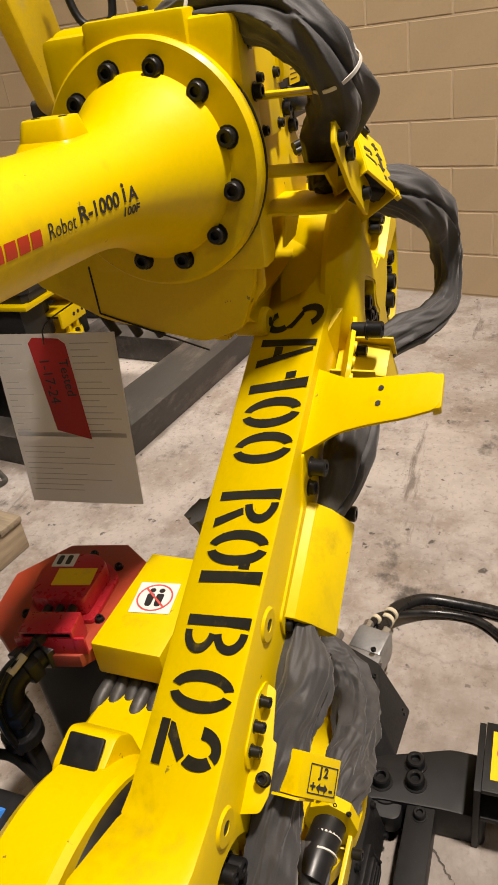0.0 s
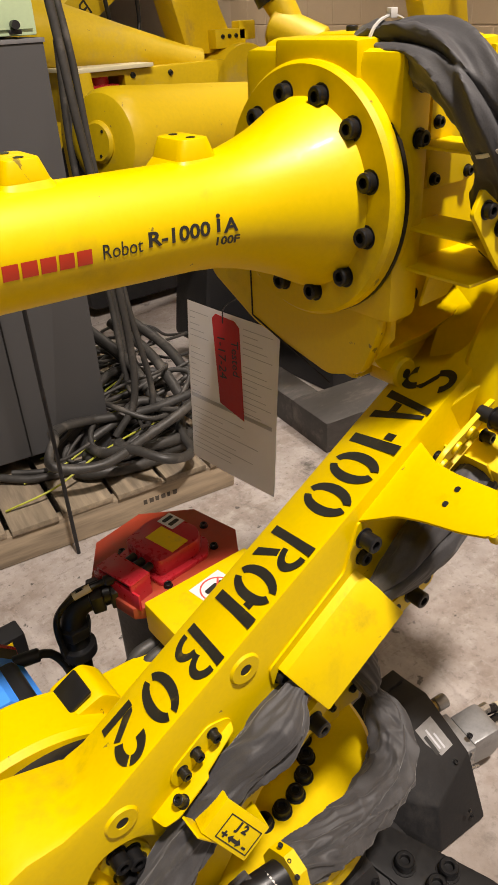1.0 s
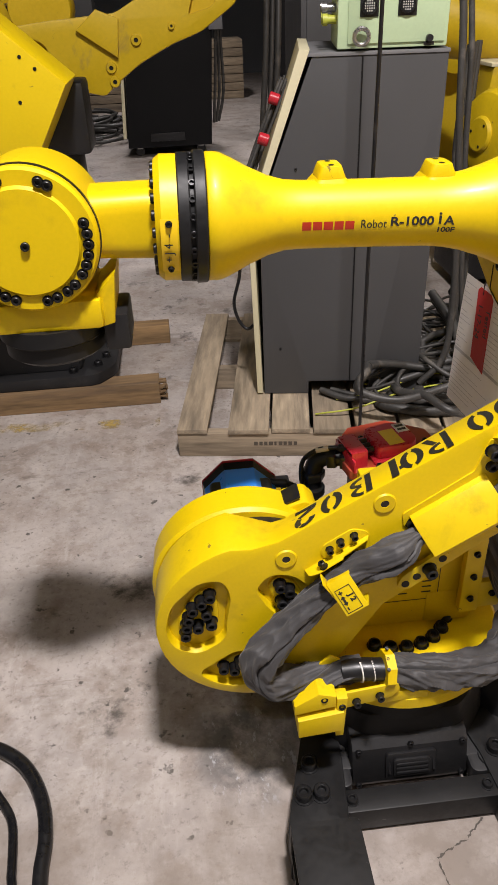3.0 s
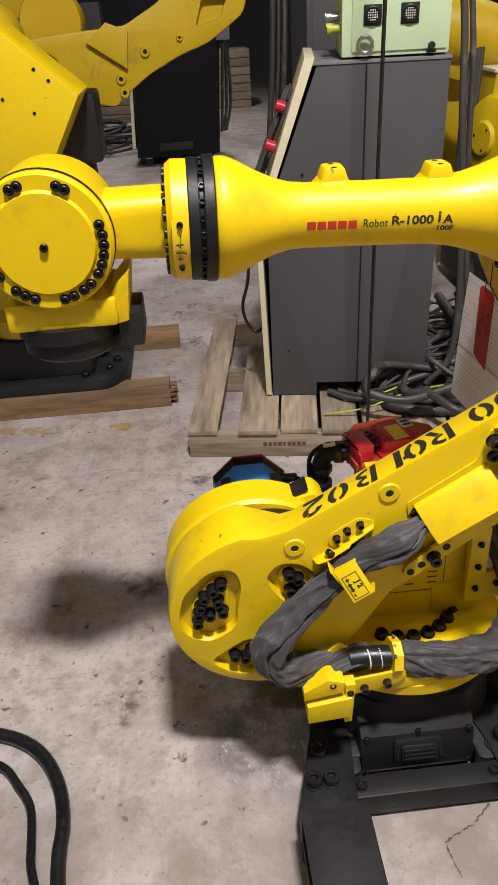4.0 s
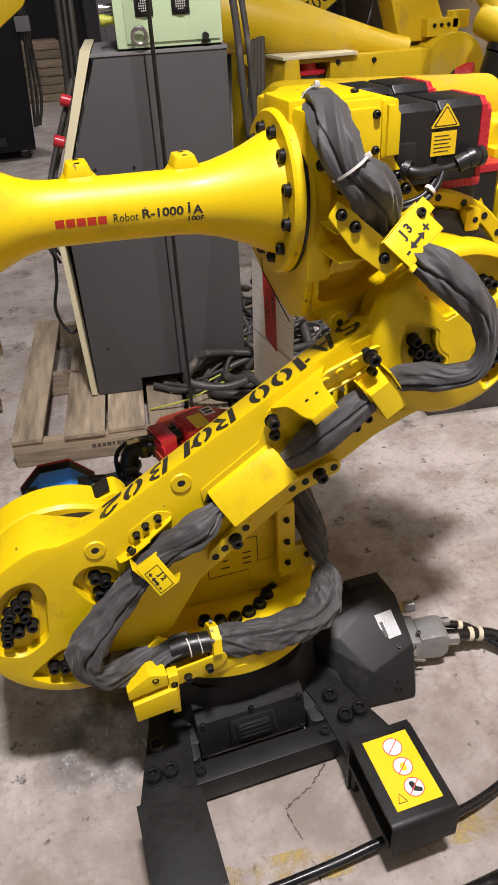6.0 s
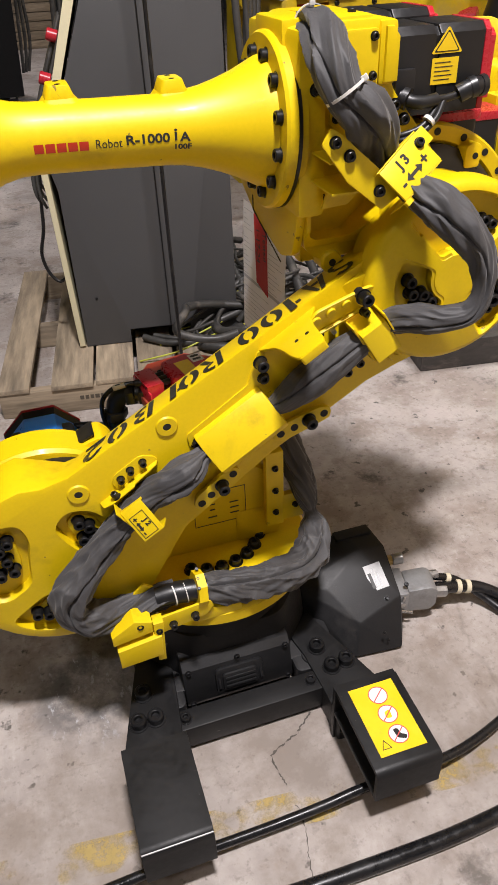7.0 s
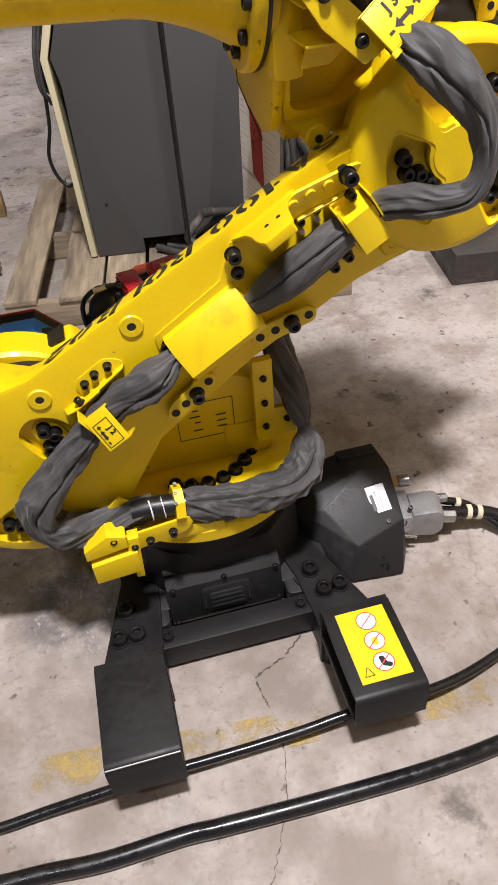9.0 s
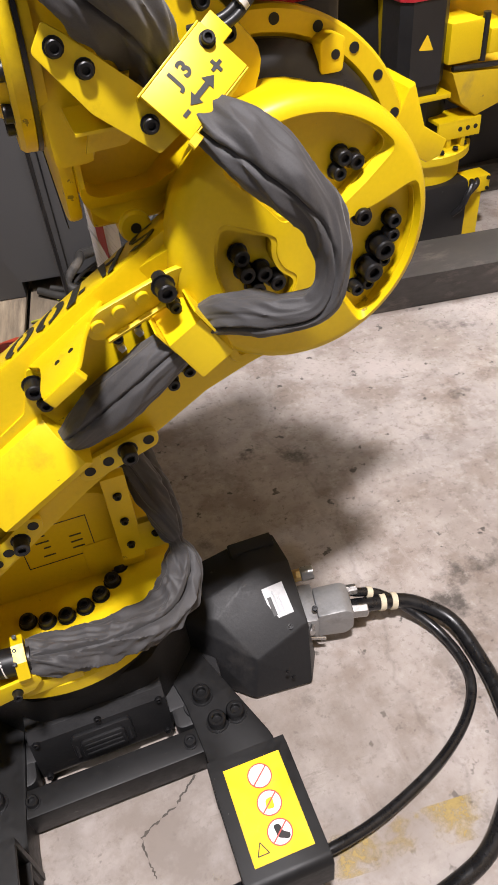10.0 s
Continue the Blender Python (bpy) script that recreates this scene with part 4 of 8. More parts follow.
# glyphs one unit tall, as separate stencil pieces
GLYPHS = {
    "0": [oval_half(0, 0, 0.32, 0.5, 0.18, -76, 76), oval_half(0, 0, 0.32, 0.5, 0.18, 104, 256)],
    "1": [[(-0.10, -0.5), (0.10, -0.5), (0.10, 0.5), (-0.10, 0.5)], [(-0.28, 0.10), (-0.14, 0.10), (-0.14, 0.27), (-0.28, 0.27)]],
    "S": [oval_half(0.0, 0.24, 0.28, 0.26, 0.15, 25, 215), oval_half(0.0, -0.24, 0.28, 0.26, 0.15, 205, 395), [(-0.2, 0.14), (0.1, -0.03), (0.2, -0.14), (0.22, 0.0), (-0.05, 0.16)]],
    "A": [[(-0.34, -0.5), (-0.17, -0.5), (0.02, 0.5), (-0.10, 0.5)], [(0.34, -0.5), (0.17, -0.5), (0.05, 0.46), (0.13, 0.46)], [(-0.10, -0.22), (0.13, -0.22), (0.10, -0.08), (-0.07, -0.08)]],
    "R": [[(-0.32, -0.5), (-0.15, -0.5), (-0.15, 0.5), (-0.32, 0.5)], oval_half(-0.08, 0.23, 0.38, 0.27, 0.16, -85, 88), [(0.0, -0.06), (0.14, -0.03), (0.36, -0.5), (0.19, -0.5)]],
    "B": [[(-0.32, -0.5), (-0.15, -0.5), (-0.15, 0.5), (-0.32, 0.5)], oval_half(-0.08, 0.24, 0.36, 0.26, 0.15, -80, 88), oval_half(-0.08, -0.24, 0.38, 0.26, 0.15, -88, 80)],
    "2": [oval_half(0, 0.17, 0.31, 0.33, 0.18, 60, 178), oval_half(0, 0.17, 0.31, 0.33, 0.18, -38, 48), [(0.14, -0.02), (0.24, -0.10), (-0.10, -0.34), (-0.30, -0.34), (-0.28, -0.27)], [(-0.32, -0.5), (0.34, -0.5), (0.34, -0.36), (-0.32, -0.36)]],
}


def stencil(words, centres, wide, tall):
    for c, u in zip(words, centres):
        m = top_frame(u) @ Matrix.Diagonal((wide, tall, 1, 1))
        bm = bmesh.new()
        for poly in GLYPHS[c]:
            add_prism(bm, poly, 0, 0.0006, m)
        part("stencil_letter", bm, STENCIL, upper, "black stencilled character")


stencil("SA100R01B02", (0.717, 0.668, 0.611, 0.572, 0.522, 0.443, 0.393, 0.358, 0.292, 0.234, 0.180), 0.068, 0.091)


# ---- arm fittings ----
def arm_sheet(name, section, u0, u1, label, width=0.003):
    """Folded sheet cover: a section in (v, w) drawn out along the arm."""
    m = Matrix(((V.x, 0, U.x, J2.x), (0, -1, 0, 0), (V.z, 0, U.z, J2.z), (0, 0, 0, 1)))
    bm = bmesh.new()
    add_prism(bm, section, u0, u1, m, width)
    return part(name, bm, YELLOW_SHEET, robot, label)


# long cover over the sleeve
cov = arm_sheet("sleeve_cover", [(0.054, 0.160), (0.050, 0.182), (0.034, 0.198), (-0.014, 0.219), (-0.031, 0.207), (-0.034, 0.160)], 0.337, 0.482, "yellow folded sheet cover over the hose sleeve")
bm = bmesh.new()
add_prism(bm, round_poly([(0.318, 0.035), (0.335, 0.048), (0.485, 0.050), (0.505, 0.060), (0.528, 0.092), (0.520, 0.108), (0.492, 0.085), (0.470, 0.066), (0.330, 0.062)], 0.006), 0.167, 0.171, ARM)
part("cover_flange", bm, YELLOW_SHEET, cov)
bolt(arm_pt(0.332, 0.036, 0.17), (0, -1, 0), 0.016, cov)
bolt(arm_pt(0.498, 0.058, 0.17), (0, -1, 0), 0.018, cov)
bolt(arm_pt(0.511, 0.092, 0.178), (0, -1, 0), 0.021, cov, True)
# second clamp near the elbow
cov2 = arm_sheet("elbow_clamp_cover", [(0.053, 0.196), (0.046, 0.240), (-0.015, 0.243), (-0.024, 0.226), (-0.028, 0.172), (0.050, 0.172)], 0.668, 0.716, "yellow folded sheet clamp over the hose sleeve")
bm = bmesh.new()
add_prism(bm, [(0.6650, -0.02), (0.6675, -0.02), (0.6675, 0.062), (0.6650, 0.062)], 0.168, 0.228, ARM)
add_prism(bm, [(0.7170, 0.02), (0.7195, 0.02), (0.7195, 0.062), (0.7170, 0.062)], 0.176, 0.245, ARM)
TILT = ARM @ Matrix.Translation((0, 0.09, 0.197)) @ Matrix.Rotation(radians(22), 4, "X")
add_prism(bm, round_poly([(0.606, 0.006), (0.616, -0.010), (0.715, -0.036), (0.735, -0.030), (0.738, -0.006), (0.724, 0.004), (0.660, 0.027), (0.634, 0.036), (0.612, 0.026)], 0.008), -0.003, 0.003, TILT, 0.001)
add_prism(bm, round_poly([(0.616, -0.010), (0.700, -0.033), (0.701, -0.029), (0.617, -0.006)], 0.002), 0.0, 0.010, TILT, 0.0006)
part("clamp_plate", bm, YELLOW_SHEET, cov2, "yellow drilled bracket plate")
for u, v, w, d in ((0.709, 0.094, 0.216, 0.022), (0.700, 0.059, 0.199, 0.014)):
    bm = bmesh.new()
    add_rod(bm, arm_pt(u, v, 0.197), arm_pt(u, v, w), d * 0.42, 16)
    part("spacer", bm, BLACK_STEEL, cov2)
    bolt(arm_pt(u, v, w), (0, -1, 0), d, cov2, True)
for u, v in ((0.625, 0.021), (0.653, 0.015), (0.681, 0.006)):
    bm = bmesh.new()
    add_lathe(bm, [(0.0, 0.005), (0.0075, 0.005), (0.0085, 0.004), (0.0085, 0.0), (0.0, 0.0)], TILT @ Matrix.Translation((u, v, 0.0025)), 18)
    part("rivet", bm, YELLOW_SHEET, cov2, "yellow painted round rivet")
for u, v in ((0.649, 0.060), (0.620, 0.060)):
    bolt(arm_pt(u, v, 0.168), (0, -1, 0), 0.013, upper, True)
    bm = bmesh.new()
    add_box(bm, (u - 0.011, v - 0.020, 0.166), (u - 0.003, v - 0.011, 0.176), ARM, 0.001)
    part("white_clip", bm, NYLON, upper, "small white nylon clip")
bm = bmesh.new()
add_lathe(bm, [(0.0, -0.004), (0.0065, -0.004), (0.0065, 0.005), (0.017, 0.005), (0.020, 0.0), (0.021, -0.02)], axis_matrix(arm_pt(0.714, -0.076, 0.170), (0, -1, 0)), 26)
low_boss = part("boss", bm, YELLOW, upper)
bm = bmesh.new()
add_lathe(bm, [(0.0, 0.0), (0.0062, 0.0), (0.0062, 0.002), (0.0, 0.002)], axis_matrix(arm_pt(0.714, -0.076, 0.1705), (0, -1, 0)), 16)
part("threaded_hole", bm, RUBBER, low_boss)
# projecting fork bracket between the covers
bm = bmesh.new()
RISE = 0.30
FORK = Matrix(((U.x, RISE * V.x, V.x, J2.x + 0.0565 * V.x), (0, -1, 0, 0), (U.z, RISE * V.z, V.z, J2.z + 0.0565 * V.z), (0, 0, 0, 1)))
blade = [(0.512, 0.150), (0.648, 0.150), (0.634, 0.180), (0.622, 0.206), (0.617, 0.240), (0.614, 0.318), (0.598, 0.328), (0.566, 0.325), (0.558, 0.290), (0.553, 0.245), (0.546, 0.210), (0.530, 0.184)]
add_prism(bm, round_poly(blade, 0.010), -0.006, 0.0, FORK, 0.002)
add_prism(bm, round_poly([(0.566, 0.318), (0.612, 0.316), (0.611, 0.327), (0.567, 0.328)], 0.003), -0.016, -0.001, FORK, 0.001)
bracket = part("fork_bracket", bm, YELLOW, robot, "yellow projecting bracket with small holes")
for a in ((0.600, 0.256), (0.580, 0.255)):
    bm = bmesh.new()
    add_lathe(bm, [(0.0, 0.0), (0.0035, 0.0), (0.0035, 0.0006), (0.0, 0.0006)], axis_matrix(FORK @ Vector((a[0], a[1], 0.0002)), V), 12)
    part("hole", bm, RUBBER, bracket)

# slotted link plates under the arm
for pts, holes, bolts in (([(0.243, -0.070), (0.262, -0.052), (0.345, -0.044), (0.360, -0.058), (0.348, -0.076), (0.258, -0.088)], [(0.261, -0.071), (0.286, -0.068), (0.343, -0.060)], [(0.313, -0.065)]),
                          ([(0.438, -0.056), (0.458, -0.036), (0.545, -0.060), (0.561, -0.076), (0.548, -0.094), (0.452, -0.072)], [(0.458, -0.054), (0.485, -0.061), (0.543, -0.077)], [(0.514, -0.067)])):
    bm = bmesh.new()
    add_prism(bm, round_poly(pts, 0.014), 0.176, 0.186, ARM, 0.002)
    link = part("link_plate", bm, YELLOW_SHEET, upper, "yellow drilled strap plate")
    for u, v in holes:
        bm = bmesh.new()
        add_lathe(bm, [(0.0, 0.0), (0.0075, 0.0), (0.0075, 0.0008), (0.0, 0.0008)], axis_matrix(arm_pt(u, v, 0.1862), (0, -1, 0)), 16)
        part("hole", bm, BLACK_STEEL, link)
    for u, v in bolts:
        bolt(arm_pt(u, v, 0.186), (0, -1, 0), 0.022, link, True)
for u, v in ((0.648, -0.042), (0.621, -0.042)):
    bolt(arm_pt(u, v, 0.168), (0, -1, 0), 0.016, upper, True)

# shoulder clamp with its axis sign
bm = bmesh.new()
CL = ARM @ Matrix.Translation((0.180, 0.022, 0.235)) @ Matrix.Rotation(radians(-27), 4, "X")
add_box(bm, (-0.022, -0.033, -0.004), (0.022, 0.033, 0.0), CL, 0.0015)
clamp = part("shoulder_clamp", bm, YELLOW_SHEET, robot, "yellow folded sheet clamp with an axis sign")
for nm, lo, hi in (("upper_flap", (-0.022, 0.0295, -0.062), (0.022, 0.0335, -0.002)), ("lower_flap", (-0.022, -0.0335, -0.05), (0.022, -0.0295, -0.002))):
    bm = bmesh.new()
    add_box(bm, lo, hi, CL, 0.0015)
    part(nm, bm, YELLOW_SHEET, clamp)
bm = bmesh.new()
SHELF = Matrix(((U.x, 0, V.x, J2.x), (0, -1, 0, 0), (U.z, 0, V.z, J2.z), (0, 0, 0, 1)))
add_prism(bm, round_poly([(0.128, 0.166), (0.262, 0.166), (0.256, 0.180), (0.205, 0.187), (0.203, 0.192), (0.152, 0.194), (0.134, 0.188)], 0.004), 0.058, 0.0605, SHELF, 0.0006)
add_prism(bm, round_poly([(0.172, 0.056), (0.172, 0.078), (0.186, 0.090), (0.244, 0.090), (0.262, 0.070), (0.262, 0.056)], 0.007), 0.168, 0.1705, ARM, 0.0006)
add_prism(bm, [(0.1545, -0.012), (0.1570, -0.012), (0.1570, 0.060), (0.1545, 0.060)], 0.196, 0.226, ARM, 0.0006)
part("clamp_plate", bm, YELLOW_SHEET, clamp)
for u, v in ((0.190, 0.076), (0.214, 0.079), (0.240, 0.076)):
    bolt(arm_pt(u, v, 0.1705), (0, -1, 0), 0.012, clamp, True)
bolt(arm_pt(0.166, 0.0605, 0.186), V, 0.013, clamp, True)
CLS = CL @ Matrix.Translation((-0.002, -0.006, 0)) @ Matrix.Diagonal((0.80, 0.80, 1, 1))
bm = bmesh.new()
for b in ((-0.018, -0.029, 0.018, -0.0277), (-0.018, 0.0277, 0.018, 0.029), (-0.0185, -0.029, -0.0172, 0.029), (0.0172, -0.029, 0.0185, 0.029)):
    add_box(bm, (b[0], b[1], 0.0003), (b[2], b[3], 0.0009), CLS)
add_prism(bm, [(-0.012, 0.0), (-0.005, 0.006), (-0.005, 0.0025), (0.005, 0.0025), (0.005, 0.006), (0.012, 0.0), (0.005, -0.006), (0.005, -0.0025), (-0.005, -0.0025), (-0.005, -0.006)], 0.0003, 0.0009, CLS @ Matrix.Translation((-0.010, 0.0, 0)) @ Matrix.Rotation(radians(90), 4, "Z"))
part("sign_frame", bm, LOGO_BLACK, clamp)
lettering("sign_lettering", "J 2", 0.017, CLS @ Matrix.Translation((0.009, 0.0, 0.0005)) @ Matrix.Rotation(radians(-90), 4, "Z"), LOGO_BLACK, clamp, bold=0.0006)
lettering("sign_lettering", "+", 0.018, CLS @ Matrix.Translation((-0.010, 0.019, 0.0005)) @ Matrix.Rotation(radians(-90), 4, "Z"), LOGO_BLACK, clamp, bold=0.0006)
lettering("sign_lettering", "-", 0.022, CLS @ Matrix.Translation((-0.010, -0.019, 0.0005)) @ Matrix.Rotation(radians(-90), 4, "Z"), LOGO_BLACK, clamp, bold=0.0006)

# elbow axis sign on the forearm side
SIGN = axis_matrix((0.3135, -0.222, 1.145), (0, -0.82, 0.57), (0.077, 0.033, 0.049))
bm = bmesh.new()
add_box(bm, (-0.044, -0.029, -0.004), (0.044, 0.027, 0.0), SIGN, 0.001)
sign = part("elbow_sign_clamp", bm, YELLOW_SHEET, robot, "yellow folded sheet clamp with an axis sign")
for nm, lo, hi in (("lower_flap", (-0.046, -0.031, -0.055), (0.044, -0.0295, -0.001)), ("upper_flap", (-0.046, 0.0275, -0.05), (0.044, 0.0295, -0.001))):
    bm = bmesh.new()
    add_box(bm, lo, hi, SIGN, 0.0006)
    part(nm, bm, YELLOW_SHEET, sign)
bm = bmesh.new()
add_box(bm, (-0.047, -0.03, -0.004), (-0.035, -0.036, 0.001), SIGN, 0.001)
add_box(bm, (0.03, 0.0, -0.006), (0.06, 0.026, -0.002), SIGN, 0.001)
PL = axis_matrix((0.228, -0.212, 1.145), (0, -1, 0.1), (1, 0, 0))
add_prism(bm, round_poly([(-0.05, 0.04), (-0.035, 0.062), (-0.018, 0.05), (0.05, -0.01), (0.085, -0.035), (0.045, -0.06), (-0.01, -0.015)], 0.004), -0.003, 0.002, PL, 0.001)
part("bracket_plate", bm, YELLOW_SHEET, sign, "yellow drilled bracket plate")
for x, y in ((-0.03, 0.042), (-0.008, 0.022), (0.04, -0.032)):
    bolt(PL @ Vector((x, y, 0.002)), (0, -1, 0), 0.015, sign)
bolt(SIGN @ Vector((0.036, 0.012, 0.0)), SIGN.to_3x3() @ Vector((0, 0, 1)), 0.013, sign)
lettering("sign_lettering", "J 3", 0.021, SIGN @ Matrix.Translation((-0.004, 0.012, 0.0003)), LOGO_BLACK, sign, bold=0.0007)
lettering("sign_lettering", "-", 0.026, SIGN @ Matrix.Translation((-0.028, -0.011, 0.0003)), LOGO_BLACK, sign, bold=0.0007)
lettering("sign_lettering", "+", 0.024, SIGN @ Matrix.Translation((0.024, -0.009, 0.0003)), LOGO_BLACK, sign, bold=0.0007)
bm = bmesh.new()
add_prism(bm, [(-0.018, 0.0), (-0.008, 0.007), (-0.008, 0.0025), (0.008, 0.0025), (0.008, 0.007), (0.018, 0.0), (0.008, -0.007), (0.008, -0.0025), (-0.008, -0.0025), (-0.008, -0.007)], 0.0002, 0.0008, SIGN @ Matrix.Translation((-0.002, -0.011, 0)))
part("arrow", bm, LOGO_BLACK, sign)

# ---- forearm, elbow housing ----
F0, F1 = Vector((0.157, 0.0, 1.177)), Vector((-0.347, 0.0, 1.196))
FORE = axis_matrix(F0, F1 - F0, (0, 0, 1))
flen = (F1 - F0).length


def fore(h, side, up):
    """A point h metres along the forearm, side metres to the near side, up metres over its axis."""
    return FORE @ Vector((up, -side, h)) if (FORE.to_3x3() @ Vector((0, 1, 0))).y > 0 else FORE @ Vector((up, side, h))


bm = bmesh.new()
prof = [(0.0, -0.002), (0.100, -0.002), (0.098, 0.006), (0.090, 0.022), (0.079, 0.045), (0.069, 0.072), (0.0605, 0.10), (0.0545, 0.13), (0.0520, 0.16), (0.0508, 0.26), (0.0508, 0.36), (0.0525, 0.385), (0.059, 0.41), (0.072, 0.440), (0.086, 0.467), (0.0925, 0.482), (0.094, 0.49), (0.094, flen - 0.002), (0.092, flen), (0.0, flen)]
add_lathe(bm, prof, FORE, 72)
tube = part("forearm_tube", bm, YELLOW, robot, "glossy yellow cast forearm tube", 50)
for h in (0.140, 0.311):
    bm = bmesh.new()
    pad = round_poly([(-0.025, -0.0155), (0.025, -0.0155), (0.025, 0.0155), (-0.025, 0.0155)], 0.009, 4)
    m = Matrix.Translation(fore(h, -0.016, 0.0)) @ Matrix.Rotation(radians(90), 4, "Z")
    add_loft(bm, [(x * 1.55, y * 2.4) for x, y in pad], 0.036, [(x * 1.15, y * 1.45) for x, y in pad], 0.054, m)
    add_loft(bm, [(x * 1.15, y * 1.45) for x, y in pad], 0.0535, pad, 0.072, m, 0.0015)
    pd = part("mounting_pad", bm, YELLOW, tube)
    for s in (-0.015, 0.015):
        bm = bmesh.new()
        add_lathe(bm, [(0, 0.0721), (0.0045, 0.0721), (0.0045, 0.0726), (0, 0.0726)], m @ Matrix.Translation((s, 0, 0)), 12)
        part("threaded_hole", bm, RUBBER, pd)

# maker's line on the tube: plain bars for the brand and type, the word Robot as it stands


def tube_r(h):
    for (r0, h0), (r1, h1) in zip(prof[1:], prof[2:]):
        if h0 <= h <= h1:
            return r0 + (r1 - r0) * (h - h0) / (h1 - h0)
    return 0.051


def tube_bar(h0, h1, a0, a1, material):
    """A bar wrapped on the near side of the tube between two angles (0: nearest, up positive)."""
    bm = bmesh.new()
    n, t = 4, []
    for h in (h0, h1):
        row = []
        for i in range(n + 1):
            a = radians(a0 + (a1 - a0) * i / n)
            row.append(bm.verts.new(fore(h, (tube_r(h) + 0.0004) * math.cos(a), (tube_r(h) + 0.0004) * math.sin(a))))
        t.append(row)
    for i in range(n):
        bm.faces.new((t[0][i], t[0][i + 1], t[1][i + 1], t[1][i]))
    return part("print_bar", bm, material, tube)


for k in range(5):
    h = 0.363 - 0.0163 * k
    tube_bar(h - 0.0138, h, -12.0, 2.5, LOGO_RED)


def tube_words(words, h, angle, size, squeeze=1.0, bold=0.0):
    """Lettering laid round the tube."""
    ob = lettering("print_lettering", words, size, Matrix(), LOGO_BLACK, tube, 0.0, squeeze, "CENTER", bold)
    back = place_of(ob).inverted()
    for v in ob.data.vertices:
        hh = h - v.co.x
        r = tube_r(hh) + 0.0005
        a = radians(angle) + v.co.y / r
        v.co = back @ fore(hh, r * math.cos(a), r * math.sin(a))


tube_words("Robot", 0.2545, -4.0, 0.0185, 0.86)
tube_words("R-1000", 0.1955, -1.0, 0.0185, 1.25, 0.0005)
tube_words("i", 0.1525, 3.0, 0.025, 1.2, 0.0005)
tube_words("A", 0.1385, -1.0, 0.0185, 1.2, 0.0005)
tube_words("100F", 0.1425, -16.0, 0.0115, 1.25, 0.0004)

# elbow flange with its bolt circle
bm = bmesh.new()
add_lathe(bm, [(0.0, -0.034), (0.130, -0.034), (0.130, -0.024), (0.128, -0.022), (0.128, -0.019), (0.133, -0.017), (0.133, -0.004), (0.129, 0.001), (0.0, 0.001)], FORE, 80)
flange = part("elbow_flange", bm, YELLOW, robot, "yellow round flange with black socket bolts")
bm = bmesh.new()
add_lathe(bm, [(0.131, -0.023), (0.1335, -0.023), (0.1335, -0.018), (0.131, -0.018)], FORE, 80)
part("flange_gasket", bm, RUBBER, flange)
for k in range(12):
    a = radians(15 + 30 * k)
    bolt(fore(0.0, 0.104 * math.cos(a), 0.104 * math.sin(a)), F1 - F0, 0.020, flange)

# elbow housing
bm = bmesh.new()
side_shape = [(0.196, 1.07), (0.196, 1.30), (0.215, 1.325), (0.322, 1.325), (0.335, 1.308), (0.335, 1.235), (0.428, 1.125), (0.40, 1.05), (0.33, 1.01), (0.285, 0.965), (0.25, 0.955), (0.215, 0.972), (0.200, 1.0)]
add_prism(bm, round_poly(side_shape, 0.02, 3), -0.125, 0.105, SIDE, 0.010)
housing = part("elbow_housing", bm, YELLOW, robot, "yellow cast elbow housing")
for nm, lo, hi, wd in (("front_face", (0.178, -0.118, 1.05), (0.225, 0.12, 1.318), 0.012), ("upper_block", (0.172, -0.064, 1.27), (0.235, 0.058, 1.327), 0.006),
                       ("top_cover", (0.225, -0.10, 1.29), (0.305, 0.06, 1.33), 0.010), ("rear_flange", (0.308, -0.112, 1.235), (0.338, 0.165, 1.322), 0.008)):
    bm = bmesh.new()
    add_box(bm, lo, hi, None, wd)
    part(nm, bm, YELLOW, housing)
bm = bmesh.new()
add_lathe(bm, [(0.15, -0.10), (0.213, -0.10), (0.213, 0.046), (0.209, 0.050), (0.186, 0.050), (0.181, 0.040), (0.15, 0.040), (0.15, -0.10)], Matrix.Translation(J3) @ SIDE, 60, -28, 175)
part("elbow_ring", bm, YELLOW, housing, "yellow drilled ring round the elbow")
bm = bmesh.new()
foot = [(0.222, 1.035), (0.215, 1.12), (-0.104, 1.12), (-0.098, 1.03), (-0.076, 0.975), (-0.02, 0.955), (0.125, 0.985)]
YZ = Matrix(((0, 0, 1, 0), (1, 0, 0, 0), (0, 1, 0, 0), (0, 0, 0, 1)))
add_prism(bm, round_poly(foot, 0.012, 3), 0.182, 0.199, YZ, 0.006)
part("front_plate", bm, YELLOW, housing, "yellow flat front plate of the elbow housing")
bm = bmesh.new()
add_prism(bm, round_poly([(0.21, 1.04), (0.21, 1.12), (-0.045, 1.12), (-0.045, 0.945), (-0.02, 0.945), (0.12, 0.99)], 0.012, 3), 0.21, 0.40, YZ, 0.006)
part("housing_foot", bm, YELLOW, housing, "yellow boxy foot of the elbow housing")
bm = bmesh.new()
add_box(bm, (0.1808, 0.128, 0.995), (0.1822, 0.130, 1.06))
add_box(bm, (0.1808, -0.002, 0.0), (0.1822, 0.0, 0.16), Matrix.Translation((0, 0.128, 0.996)) @ Matrix.Rotation(radians(108), 4, "X"))
part("casting_line", bm, CAST_GREY, housing)
cut = bmesh.new()
add_prism(cut, round_poly([(0.206, 1.105), (0.340, 1.105), (0.342, 1.052), (0.285, 1.002), (0.222, 1.000), (0.206, 1.012)], 0.010, 3), 0.02, 0.2, SIDE)
carve(housing, cut)
cut = bmesh.new()
